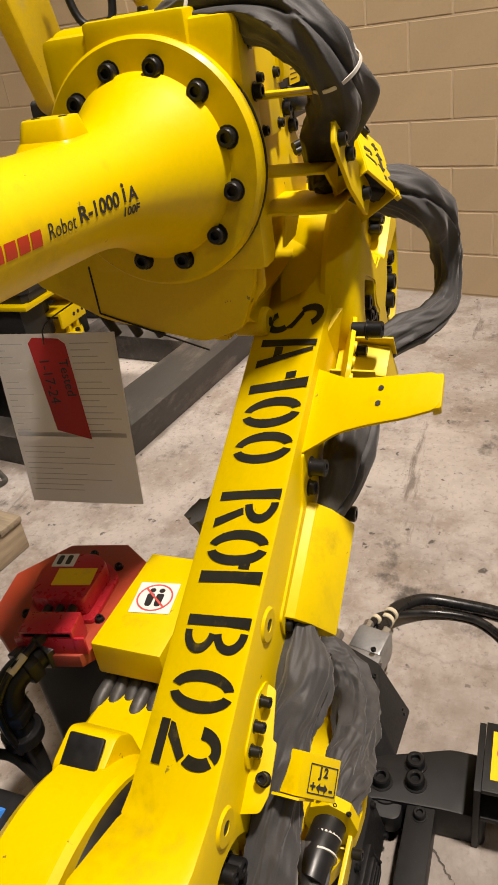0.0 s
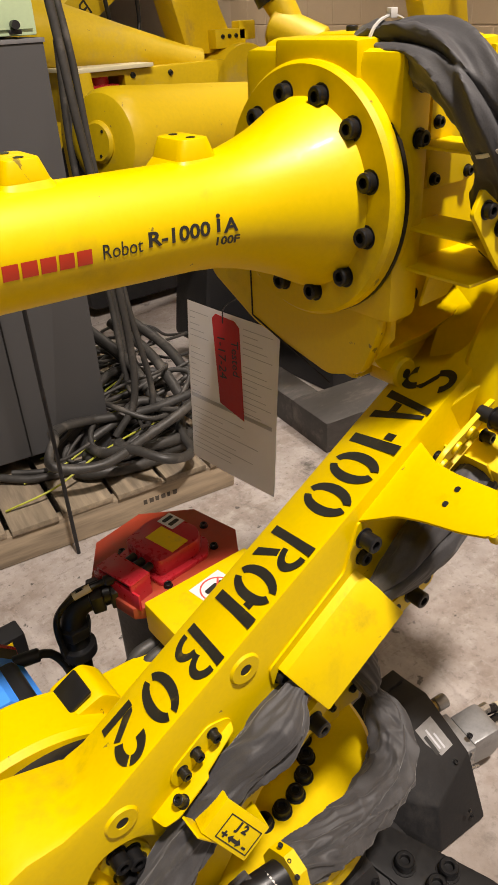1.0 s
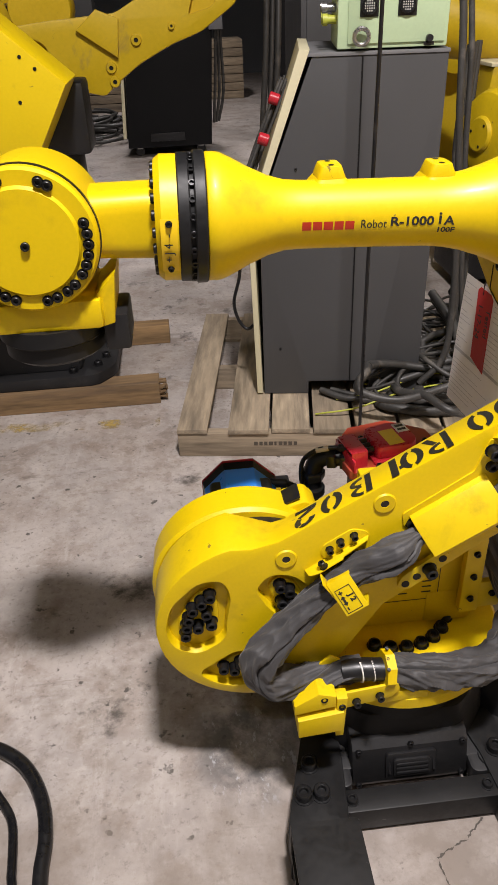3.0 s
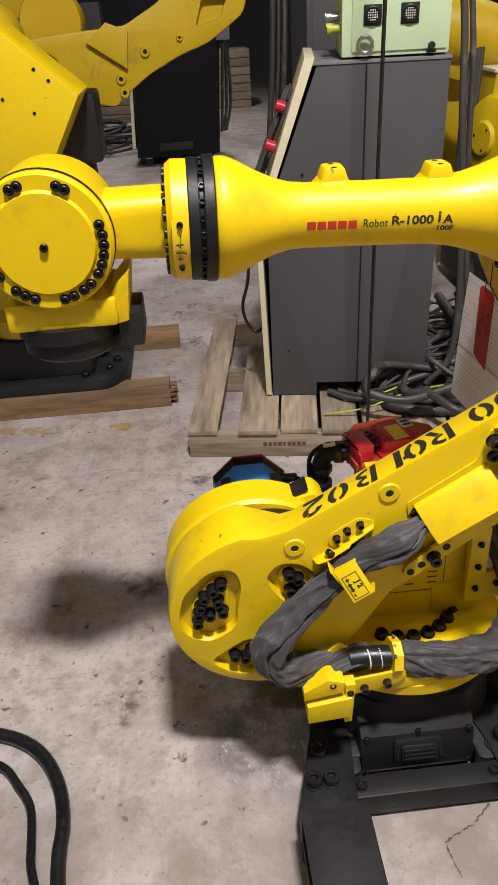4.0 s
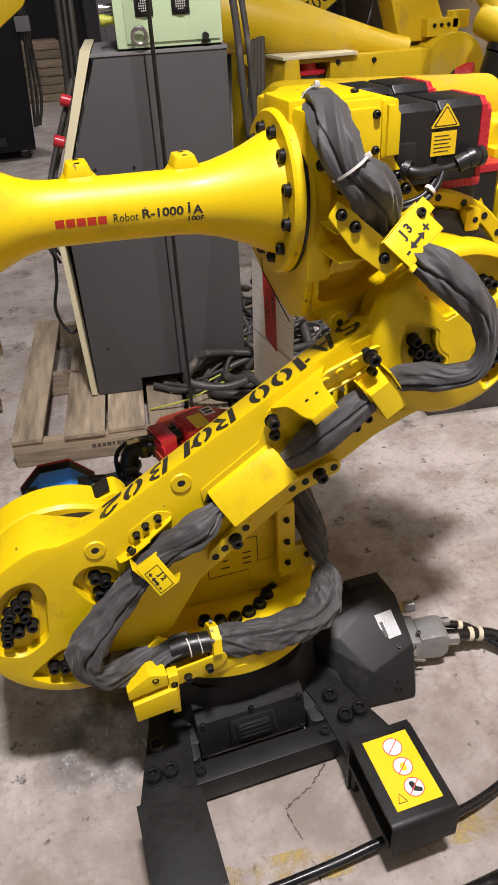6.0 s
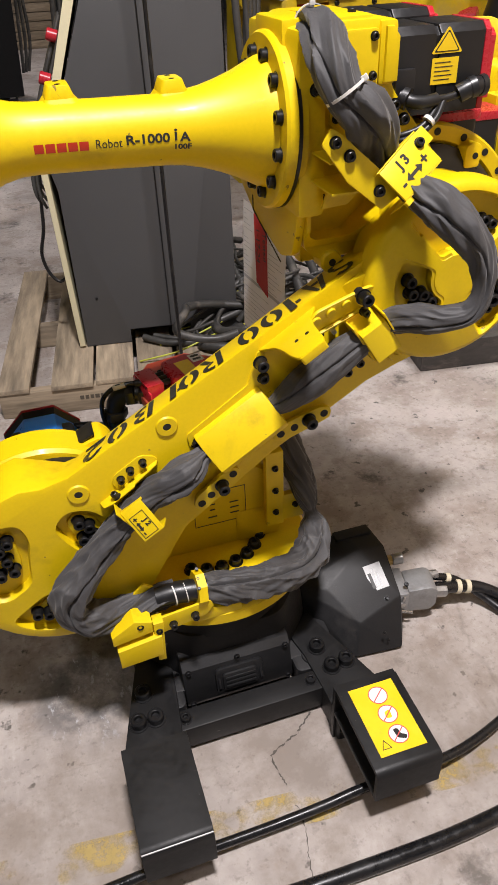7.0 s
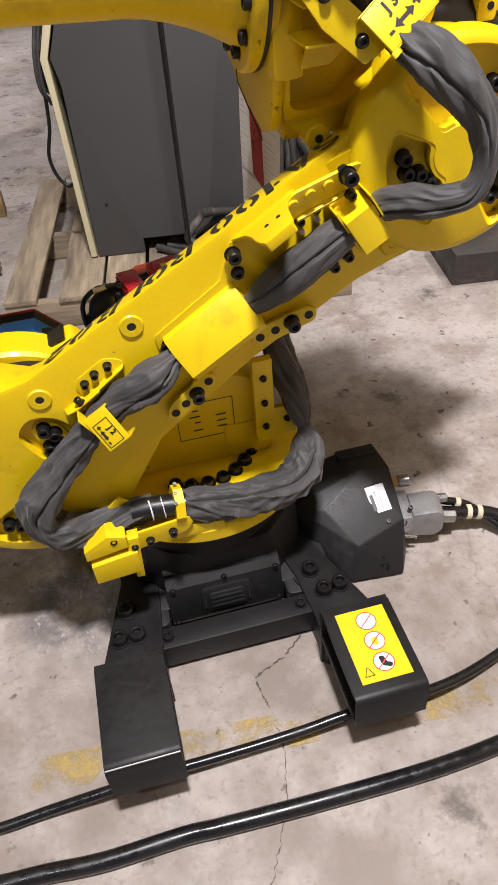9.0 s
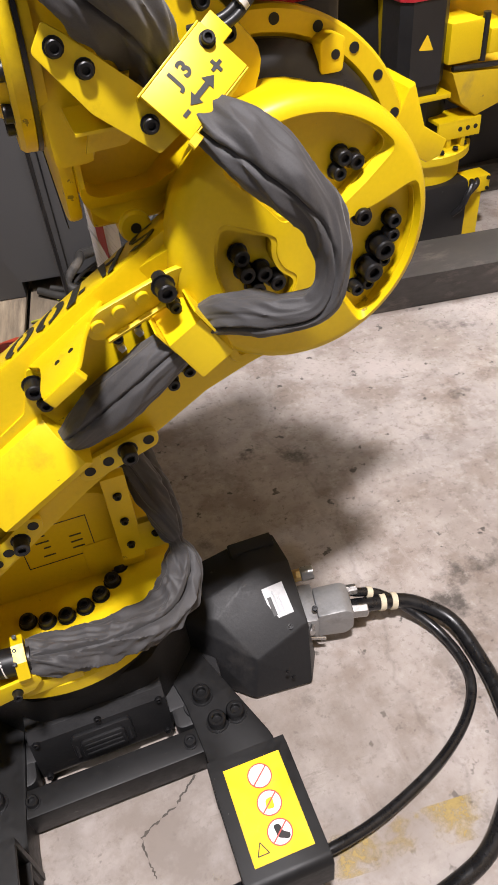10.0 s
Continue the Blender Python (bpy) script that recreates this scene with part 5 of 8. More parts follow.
add_prism(cut, [(-0.074, 0.90), (-0.074, 0.985), (-0.130, 1.055), (-0.20, 1.055), (-0.20, 0.90)], 0.15, 0.50, YZ)
carve(housing, cut)
bm = bmesh.new()
add_lathe(bm, [(0.135, 0.03), (0.180, 0.03), (0.180, 0.052), (0.165, 0.070), (0.135, 0.080), (0.135, 0.03)], Matrix.Translation(J3) @ SIDE, 60, -40, 165)
part("elbow_seal", bm, RUBBER, housing, "black rubber elbow seal")
for ang in (-32, -12, 5, 20, 36, 50, 66, 82, 98, 114):
    a = radians(ang)
    bm = bmesh.new()
    add_lathe(bm, [(0, 0.0), (0.0064, 0), (0.0064, 0.0008), (0, 0.0008)], axis_matrix(J3 + Vector((0.199 * math.cos(a), -0.0502, 0.199 * math.sin(a))), (0, -1, 0)), 16)
    part("hole", bm, CAST_GREY, housing)
bm = bmesh.new()
add_prism(bm, round_poly([(0.503, 1.082), (0.532, 1.082), (0.536, 1.118), (0.520, 1.125), (0.503, 1.118)], 0.006), 0.03, 0.075, SIDE, 0.003)
part("ring_block", bm, YELLOW, housing)
bm = bmesh.new()
add_lathe(bm, [(0, 0), (0.0055, 0), (0.0055, 0.0008), (0, 0.0008)], axis_matrix((0.522, -0.0752, 1.102), (0, -1, 0)), 14)
part("hole", bm, CAST_GREY, housing)
bm = bmesh.new()
add_prism(bm, [(0.618, 1.000), (0.636, 1.040), (0.645, 1.045), (0.664, 0.988), (0.700, 0.964), (0.692, 0.944), (0.672, 0.938), (0.628, 0.966)], -0.03, 0.052, SIDE, 0.004)
part("stop_lug", bm, YELLOW, housing)
bm = bmesh.new()
add_lathe(bm, [(0.0, -0.03), (0.020, -0.03), (0.020, 0.012), (0.017, 0.016), (0.0, 0.016)], axis_matrix((0.256, -0.068, 0.955), (0, -1, 0)), 24)
part("boss", bm, YELLOW, housing)
bm = bmesh.new()
add_lathe(bm, [(0, 0), (0.0065, 0), (0.0065, 0.0008), (0, 0.0008)], axis_matrix((0.256, -0.0842, 0.955), (0, -1, 0)), 14)
part("hole", bm, RUBBER, housing)
for x, z in ((0.205, 1.29), (0.205, 1.24), (0.222, 1.075), (0.342, 1.205), (0.360, 1.183), (0.385, 1.150)):
    bolt((x, -0.119 if x < 0.21 else -0.105, z), (0, -1, 0), 0.016, housing)
for x, y in ((0.28, -0.07), (0.25, 0.02)):
    bolt((x, y, 1.328), (0, 0, 1), 0.013, housing)
bm = bmesh.new()
add_prism(bm, round_poly([(0.232, 1.185), (0.308, 1.185), (0.308, 1.312), (0.232, 1.312)], 0.008), 0.105, 0.111, SIDE, 0.0015)
side_cover = part("side_cover", bm, YELLOW_SHEET, housing, "yellow bolted side cover")
for x, z in ((0.242, 1.195), (0.242, 1.25), (0.242, 1.302), (0.299, 1.195), (0.299, 1.25), (0.299, 1.302)):
    bolt((x, -0.111, z), (0, -1, 0), 0.011, side_cover)
bm = bmesh.new()
add_prism(bm, [(0.316, 1.240), (0.338, 1.240), (0.338, 1.300), (0.328, 1.314), (0.316, 1.314)], 0.105, 0.118, SIDE, 0.003)
part("side_rib", bm, YELLOW, housing)
# triangular gussets under the sleeve
for x0, x1, z, low in ((0.20, 0.262, 1.154, (0.255, 1.118)), (0.203, 0.268, 1.234, (0.250, 1.188))):
    bm = bmesh.new()
    add_box(bm, (x0, -0.19, z - 0.003), (x1, -0.085, z), None, 0.0008)
    add_prism(bm, [(x0 + 0.006, z), low, (x1, z)], 0.186, 0.190, SIDE, 0.0008)
    part("gusset", bm, YELLOW_SHEET, housing)
bm = bmesh.new()
add_prism(bm, [(0.226, 1.110), (0.213, 1.068), (0.257, 1.070), (0.30, 1.110)], 0.128, 0.132, SIDE, 0.0008)
part("gusset", bm, YELLOW_SHEET, housing)
bm = bmesh.new()
add_box(bm, (0.20, -0.20, 1.108), (0.31, -0.08, 1.112), None, 0.001)
part("shelf_plate", bm, YELLOW_SHEET, housing, "yellow flat bracket plate")

# plugs under the housing
bm = bmesh.new()
for y in (0.14, 0.18, 0.22):
    add_rod(bm, (0.30, y, 0.985), (0.315, y, 0.945), 0.012, 14)
    add_rod(bm, (0.315, y, 0.945), (0.33, y - 0.01, 0.90), 0.008, 12)
part("plug_group", bm, PLASTIC_BLACK, housing, "black cable plugs under the housing")


def motor(name, x0, x1, yc, zc, hw, hh, label):
    """A servo motor with chamfered body and a red rear cap, its axis along x."""
    c = hw * 0.2
    sec = [(-hw, -hh), (hw, -hh), (hw, hh - c), (hw - c, hh), (-hw + c, hh), (-hw, hh - c)]
    m = Matrix(((0, 0, 1, 0), (1, 0, 0, yc), (0, 1, 0, zc), (0, 0, 0, 1)))
    b = bmesh.new()
    add_prism(b, sec, x0, x0 + (x1 - x0) * 0.42, m, 0.003)
    add_prism(b, [(p * 0.94, q * 0.94) for p, q in sec], x0 + (x1 - x0) * 0.42, x0 + (x1 - x0) * 0.46, m)
    add_prism(b, sec, x0 + (x1 - x0) * 0.46, x1 - 0.022, m, 0.003)
    ob = part(name, b, PLASTIC_BLACK, robot, label)
    b = bmesh.new()
    add_prism(b, [(p * 1.006, q * 1.006) for p, q in sec], x1 - 0.022, x1 - 0.012, m, 0.001)
    add_prism(b, [(p * 0.8, q * 0.8) for p, q in sec], x1 - 0.012, x1 + 0.006, m, 0.004)
    part("rear_cap", b, RED_PLASTIC, ob, "red plastic rear cap")
    return ob


for nm, yc, x0, x1 in (("servo_motor", -0.035, 0.335, 0.520), ("servo_motor", 0.105, 0.335, 0.50)):
    ob = motor(nm, x0, x1, yc, 1.245 + (0.01 if yc > 0 else 0), 0.058, 0.062, "black servo motor with a red rear cap on the elbow housing")
    if yc < 0:
        near = Matrix.Translation((0.432, yc - 0.0585, 1.245)) @ Matrix.Rotation(radians(90), 4, "X")
        tri = [(-0.027, 0.023), (0.027, 0.023), (0.0, 0.060)]
        bm = bmesh.new()
        add_prism(bm, round_poly(tri, 0.004), 0, 0.0008, near)
        add_prism(bm, round_poly([(x * 0.70, (y - 0.035) * 0.70 + 0.035) for x, y in tri], 0.003), 0.0008, 0.0016, near)
        add_box(bm, (-0.024, -0.020, 0), (0.022, 0.017, 0.0008), near)
        part("warning_label", bm, SIGN_YELLOW, ob, "yellow warning triangle and plate label")
        bm = bmesh.new()
        add_prism(bm, round_poly([(x * 0.82, (y - 0.035) * 0.82 + 0.035) for x, y in tri], 0.0035), 0.0008, 0.0012, near)
        for k in range(5):
            add_box(bm, (-0.019, 0.010 - 0.006 * k, 0.0008), (0.008 + 0.004 * (k % 2), 0.0112 - 0.006 * k, 0.0012), near)
        part("label_print", bm, LOGO_BLACK, ob)
        bm = bmesh.new()
        add_box(bm, (0.345, yc - 0.066, 1.196), (0.378, yc - 0.056, 1.252), None, 0.003)
        part("terminal_cover", bm, PLASTIC_BLACK, ob, "black raised terminal cover")
# elbow drive motor, upright behind the elbow
bm = bmesh.new()
add_prism(bm, round_poly([(-0.055, -0.055), (0.055, -0.055), (0.055, 0.055), (-0.055, 0.055)], 0.02), -0.09, 0.04, Matrix.Translation((0.50, 0.03, 1.11)), 0.004)
m3 = part("elbow_motor", bm, PLASTIC_BLACK, robot, "black elbow motor with red rim")
bm = bmesh.new()
add_prism(bm, round_poly([(-0.06, -0.06), (0.06, -0.06), (0.06, 0.06), (-0.06, 0.06)], 0.02), 0.04, 0.055, Matrix.Translation((0.50, 0.03, 1.11)), 0.003)
part("red_rim", bm, RED_PLASTIC, m3, "red plastic rim")
# motor plugs and lead
for pts, r in (([(0.385, -0.098, 1.215), (0.398, -0.112, 1.208), (0.418, -0.116, 1.206), (0.440, -0.114, 1.208)], 0.010), ([(0.478, -0.114, 1.212), (0.495, -0.118, 1.220), (0.515, -0.116, 1.222), (0.528, -0.098, 1.215)], 0.014),
               ([(0.440, -0.114, 1.208), (0.455, -0.114, 1.208), (0.480, -0.114, 1.212)], 0.006), ([(0.446, -0.114, 1.206), (0.432, -0.120, 1.188), (0.412, -0.124, 1.172), (0.388, -0.122, 1.164), (0.372, -0.112, 1.160)], 0.0048), ([(0.452, -0.116, 1.205), (0.438, -0.124, 1.184), (0.414, -0.129, 1.166), (0.388, -0.126, 1.157), (0.372, -0.114, 1.153)], 0.0048)):
    bm = bmesh.new()
    add_tube(bm, [(x - 0.030, y, z) for x, y, z in pts], r, 14, 0.006)
    part("motor_lead", bm, PLASTIC_BLACK, robot, "black motor plug and lead")
for q, d in (((0.360, -0.105, 1.212), (0.7, -0.7, -0.3)), ((0.470, -0.118, 1.221), (1, -0.2, 0.3)), ((0.485, -0.116, 1.222), (1, 0.2, 0.0))):
    bm = bmesh.new()
    add_lathe(bm, [(0.008, -0.006), (0.016, -0.005), (0.0165, 0.005), (0.008, 0.006)], axis_matrix(q, d), 12)
    part("plug_nut", bm, PLASTIC_BLACK, robot)
bm = bmesh.new()
add_lathe(bm, [(0.008, -0.003), (0.0105, -0.003), (0.0105, 0.003), (0.008, 0.003)], axis_matrix((0.395, -0.124, 1.180), (1, 0.2, 0.8)), 16)
part("cable_tie", bm, NYLON, robot, "white nylon cable tie")

# ---- wrist ----


def wrist_ring(name, h0, h1, r, material, label=""):
    bm = bmesh.new()
    add_lathe(bm, [(0, h0), (r - 0.002, h0), (r, h0 + 0.002), (r, h1 - 0.002), (r - 0.002, h1), (0, h1)], FORE, 72)
    return part(name, bm, material, robot, label)


wrist_ring("wrist_ring", flen, flen + 0.018, 0.097, BLACK_STEEL, "black steel wrist ring")
ring2 = wrist_ring("wrist_ring", flen + 0.016, flen + 0.026, 0.089, BLACK_STEEL)
wrist_ring("wrist_ring", flen + 0.024, flen + 0.042, 0.094, BLACK_STEEL)
for k in range(24):
    a = radians(15 * k)
    bolt(fore(flen + 0.021, 0.0885 * math.cos(a), 0.0885 * math.sin(a)), fore(0, math.cos(a), math.sin(a)) - fore(0, 0, 0), 0.011, ring2)
bm = bmesh.new()
add_lathe(bm, [(0, flen + 0.042), (0.092, flen + 0.042), (0.092, flen + 0.066), (0.085, flen + 0.075), (0.0, flen + 0.075)], FORE, 64)
collar = part("wrist_collar", bm, YELLOW, robot, "yellow wrist collar")
for k in range(20):
    a = radians(18 * k)
    bolt(fore(flen + 0.072, 0.076 * math.cos(a), 0.076 * math.sin(a)), F1 - F0, 0.015, collar)
# axis scale plate
bm = bmesh.new()
for i in range(6):
    a0, a1 = radians(-34 + 8 * i), radians(-34 + 8 * (i + 1))
    vs = [fore(h, 0.0985 * math.cos(a), 0.0985 * math.sin(a)) for h in (flen + 0.044, flen + 0.068) for a in (a0, a1)]
    q = [bm.verts.new(v) for v in vs]
    bm.faces.new((q[0], q[1], q[3], q[2]))
bmesh.ops.remove_doubles(bm, verts=bm.verts, dist=1e-5)
bmesh.ops.solidify(bm, geom=bm.faces[:], thickness=0.002)
plate = part("scale_plate", bm, SIGN_YELLOW, collar, "yellow axis scale plate")
for a in (-30, 10):
    bolt(fore(flen + 0.056, 0.0995 * math.cos(radians(a)), 0.0995 * math.sin(radians(a))), fore(0, math.cos(radians(a)), math.sin(radians(a))) - fore(0, 0, 0), 0.008, plate)
for a, words in ((-20, "+"), (-10, "J 4"), (1, "-")):
    n = fore(0, math.cos(radians(a)), math.sin(radians(a))) - fore(0, 0, 0)
    up = fore(0, -math.sin(radians(a)), math.cos(radians(a))) - fore(0, 0, 0)
    lettering("sign_lettering", words, 0.017, axis_matrix(fore(flen + 0.057, 0.1003 * math.cos(radians(a)), 0.1003 * math.sin(radians(a))), n, up), LOGO_BLACK, plate)

HEAD = Vector((-0.604, 0, 1.200))
bm = bmesh.new()
add_loft(bm, round_poly([(-0.052, -0.052), (0.052, -0.052), (0.052, 0.052), (-0.052, 0.052)], 0.03, 5), flen + 0.07, round_poly([(-0.047, -0.056), (0.047, -0.056), (0.047, 0.056), (-0.047, 0.056)], 0.03, 5), flen + 0.20, FORE)
neck = part("wrist_neck", bm, YELLOW, robot, "yellow cast wrist neck")
bm = bmesh.new()
add_box(bm, (-0.505, -0.03, 1.243), (-0.462, 0.02, 1.2485), None, 0.002)
part("neck_plate", bm, CABINET_TOP, neck, "grey metal plate")
bm = bmesh.new()
add_lathe(bm, [(0, -0.080), (0.094, -0.080), (0.100, -0.070), (0.102, 0.082), (0.098, 0.088), (0.0, 0.088)], Matrix.Translation(HEAD) @ SIDE, 72)
head = part("wrist_head", bm, YELLOW, robot, "yellow round wrist head")
bm = bmesh.new()
add_lathe(bm, [(0.100, 0.062), (0.1035, 0.062), (0.1035, 0.069), (0.100, 0.069)], Matrix.Translation(HEAD) @ SIDE, 72)
part("head_gasket", bm, RUBBER, head)
bm = bmesh.new()
add_lathe(bm, [(0, 0.088), (0.078, 0.088), (0.074, 0.093), (0.0, 0.094)], Matrix.Translation(HEAD) @ SIDE, 64)
cap = part("head_cap", bm, YELLOW, head)
bolt(HEAD + Vector((0.0, -0.092, -0.003)), (0, -1, 0), 0.013, cap)
for a in (60, 68, 105, 113, 15, 5, -5, -15, -25, -35, -48, -58, -70, -80, -110, -120, -130, 150, 160, 200, 210):
    bolt(HEAD + Vector((0.087 * math.cos(radians(a)), -0.088, 0.087 * math.sin(radians(a)))), (0, -1, 0), 0.013, head)
bm = bmesh.new()
add_box(bm, (-0.69, -0.075, 1.058), (-0.515, 0.08, 1.105), None, 0.008)
add_prism(bm, [(-0.53, 1.10), (-0.49, 1.14), (-0.50, 1.06), (-0.52, 1.055)], -0.06, 0.06, SIDE, 0.003)
part("wrist_block", bm, YELLOW, robot, "yellow wrist block")
bm = bmesh.new()
add_lathe(bm, [(0, 1.0), (0.07, 1.0), (0.08, 1.008), (0.08, 1.03), (0.086, 1.035), (0.086, 1.06), (0, 1.06)], Matrix.Translation((-0.605, 0, 0)), 56)
part("tool_flange", bm, BLACK_STEEL, robot, "black round tool flange")
bm = bmesh.new()
add_box(bm, (-0.52, -0.05, 1.01), (-0.48, 0.05, 1.07), None, 0.006)
part("wrist_plug", bm, PLASTIC_BLACK, robot)

# ---- cloth hose sleeves ----


def sleeve(points, seed, folds=0.24, r=None, flat=1.0):
    bm = bmesh.new()
    add_tube(bm, points, r, 96, 0.0026, folds, flat, seed, 0.20)
    return part("hose_sleeve", bm, FABRIC, robot, "creased dark grey cloth hose sleeve", 70)


sleeve([(0.165, 0.030, 0.690, 0.027), (0.186, -0.020, 0.570, 0.029), (0.204, -0.062, 0.475, 0.029), (0.214, -0.086, 0.420, 0.024), (0.219, -0.097, 0.396, 0.013), (0.220, -0.112, 0.376, 0.027), (0.206, -0.150, 0.350, 0.036), (0.170, -0.184, 0.336, 0.037), (0.110, -0.200, 0.336, 0.035), (0.060, -0.207, 0.340, 0.034), (0.000, -0.208, 0.350, 0.033), (-0.060, -0.204, 0.365, 0.028)], 1, 0.27)
sleeve([(-0.110, -0.196, 0.368, 0.024), (-0.175, -0.196, 0.358, 0.027), (-0.235, -0.200, 0.352, 0.031), (-0.284, -0.206, 0.366, 0.035), (-0.312, -0.210, 0.398, 0.034), (-0.308, -0.212, 0.444, 0.034), (-0.258, -0.200, 0.500, 0.030), (-0.190, -0.192, 0.572, 0.0265), (-0.130, -0.190, 0.620, 0.027), (-0.083, -0.199, 0.646, 0.031), (-0.050, -0.194, 0.666, 0.028), (-0.030, -0.188, 0.680, 0.018), (0.0, -0.184, 0.697, 0.012), (0.030, -0.182, 0.716, 0.010)], 2, 0.27)
SL = [arm_pt(0.43, 0.008, 0.184), arm_pt(0.480, 0.008, 0.188), arm_pt(0.53, 0.012, 0.199), arm_pt(0.60, 0.018, 0.204), arm_pt(0.672, 0.018, 0.204), arm_pt(0.705, 0.015, 0.204)]
sleeve([(*p, r_) for p, r_ in zip(SL, (0.010, 0.017, 0.029, 0.031, 0.024, 0.017))], 3, 0.15)
sleeve([(0.275, -0.204, 0.862, 0.012), (0.298, -0.216, 0.892, 0.020), (0.336, -0.250, 0.908, 0.024), (0.370, -0.280, 0.914, 0.022), (0.400, -0.294, 0.926, 0.020), (0.415, -0.298, 0.953, 0.018), (0.416, -0.296, 0.990, 0.020), (0.405, -0.291, 1.028, 0.024), (0.378, -0.280, 1.063, 0.029), (0.350, -0.256, 1.090, 0.030), (0.328, -0.222, 1.106, 0.028), (0.3135, -0.187, 1.122, 0.0265), (0.285, -0.165, 1.145, 0.026)], 4, 0.22)
sleeve([(0.305, -0.160, 1.122, 0.022), (0.292, -0.164, 1.148, 0.027), (0.274, -0.182, 1.184, 0.034), (0.258, -0.197, 1.206, 0.037), (0.236, -0.208, 1.226, 0.035), (0.212, -0.206, 1.250, 0.028), (0.202, -0.188, 1.280, 0.031), (0.204, -0.150, 1.306, 0.030), (0.212, -0.105, 1.316, 0.0275), (0.222, -0.055, 1.318, 0.024), (0.24, -0.01, 1.315, 0.018)], 5, 0.22)
for q, d, r in (((0.212, -0.206, 1.250), (-0.45, 0.25, 0.75), 0.0285), ((0.2205, -0.062, 1.318), (0.2, 0.95, 0.0), 0.0255)):
    bm = bmesh.new()
    add_lathe(bm, [(r, -0.002), (r + 0.0015, -0.002), (r + 0.0015, 0.002), (r, 0.002), (r, -0.002)], axis_matrix(q, d), 32)
    add_box(bm, (r - 0.002, -0.004, -0.004), (r + 0.007, 0.004, 0.004), axis_matrix(q, d), 0.001)
    part("cable_tie", bm, NYLON, robot, "white nylon cable tie")
# short bare hose with tape, and the yellow strap round the sleeve
bm = bmesh.new()
add_tube(bm, [(-0.05, -0.210, 0.368), (-0.085, -0.206, 0.370), (-0.12, -0.202, 0.370), (-0.15, -0.199, 0.366)], 0.0225, 24, 0.006)
hose = part("hose_wrap", bm, RUBBER, robot, "black taped hose wrap")
for x in (-0.095, -0.118):
    bm = bmesh.new()
    add_lathe(bm, [(0.0225, -0.0013), (0.0232, -0.0013), (0.0232, 0.0013), (0.0225, 0.0013)], axis_matrix((x, -0.205, 0.3695), (1, 0.12, 0.0)), 28)
    part("tape_band", bm, NYLON, hose, "white tape band")
bm = bmesh.new()
add_lathe(bm, [(0.033, -0.009), (0.039, -0.009), (0.039, 0.009), (0.033, 0.009)], axis_matrix((-0.066, -0.208, 0.369), (1, 0.05, -0.1)) @ Matrix.Diagonal((1.05, 0.95, 1, 1)), 8)
strap = part("sleeve_strap", bm, YELLOW_SHEET, robot, "yellow sheet strap with screws")
for k in range(3):
    bolt((-0.070 + 0.003 * k, -0.234 + 0.02 * k, 0.399 + 0.006 * k), (0, -0.5, 0.8), 0.006, strap)

# ---- folded brackets under the shoulder ----
bm = bmesh.new()
add_prism(bm, [(-0.245, 0.256), (-0.160, 0.264), (-0.157, 0.320), (-0.246, 0.306)], 0.19, 0.258, SIDE, 0.003)
br = part("lower_bracket_box", bm, YELLOW_SHEET, robot, "yellow folded sheet bracket box")
bm = bmesh.new()
add_prism(bm, [(-0.252, 0.318), (-0.172, 0.332), (-0.172, 0.360), (-0.206, 0.372), (-0.252, 0.342)], 0.195, 0.252, SIDE, 0.003)
part("upper_bracket_box", bm, YELLOW_SHEET, br)
bm = bmesh.new()
add_prism(bm, [(-0.178, 0.30), (-0.06, 0.325), (-0.045, 0.345), (-0.05, 0.362), (-0.178, 0.345)], 0.232, 0.238, SIDE, 0.001)
add_prism(bm, [(-0.17, 0.24), (-0.155, 0.24), (-0.15, 0.35), (-0.17, 0.35)], 0.225, 0.25, SIDE, 0.001)
add_prism(bm, [(-0.08, 0.30), (0.015, 0.305), (0.015, 0.325), (-0.02, 0.325), (-0.05, 0.335), (-0.08, 0.33)], 0.205, 0.232, SIDE, 0.002)
arm_plate = part("bracket_arm", bm, YELLOW_SHEET, br, "yellow bracket arm plate")
for x, z in ((-0.16, 0.325), (-0.13, 0.325), (-0.085, 0.335), (-0.195, 0.352)):
    bolt((x, -0.24, z), (0, -1, 0.2), 0.014, arm_plate, True)
bolt((-0.16, -0.225, 0.262), (0.6, -1, 0), 0.014, br, True)
# bent sheet ear at the shoulder's lower end
bm = bmesh.new()
add_prism(bm, [(-0.205, 0.372), (-0.172, 0.402), (-0.148, 0.385), (-0.168, 0.362)], 0.185, 0.19, SIDE, 0.001)
part("bracket_ear", bm, YELLOW_SHEET, br)


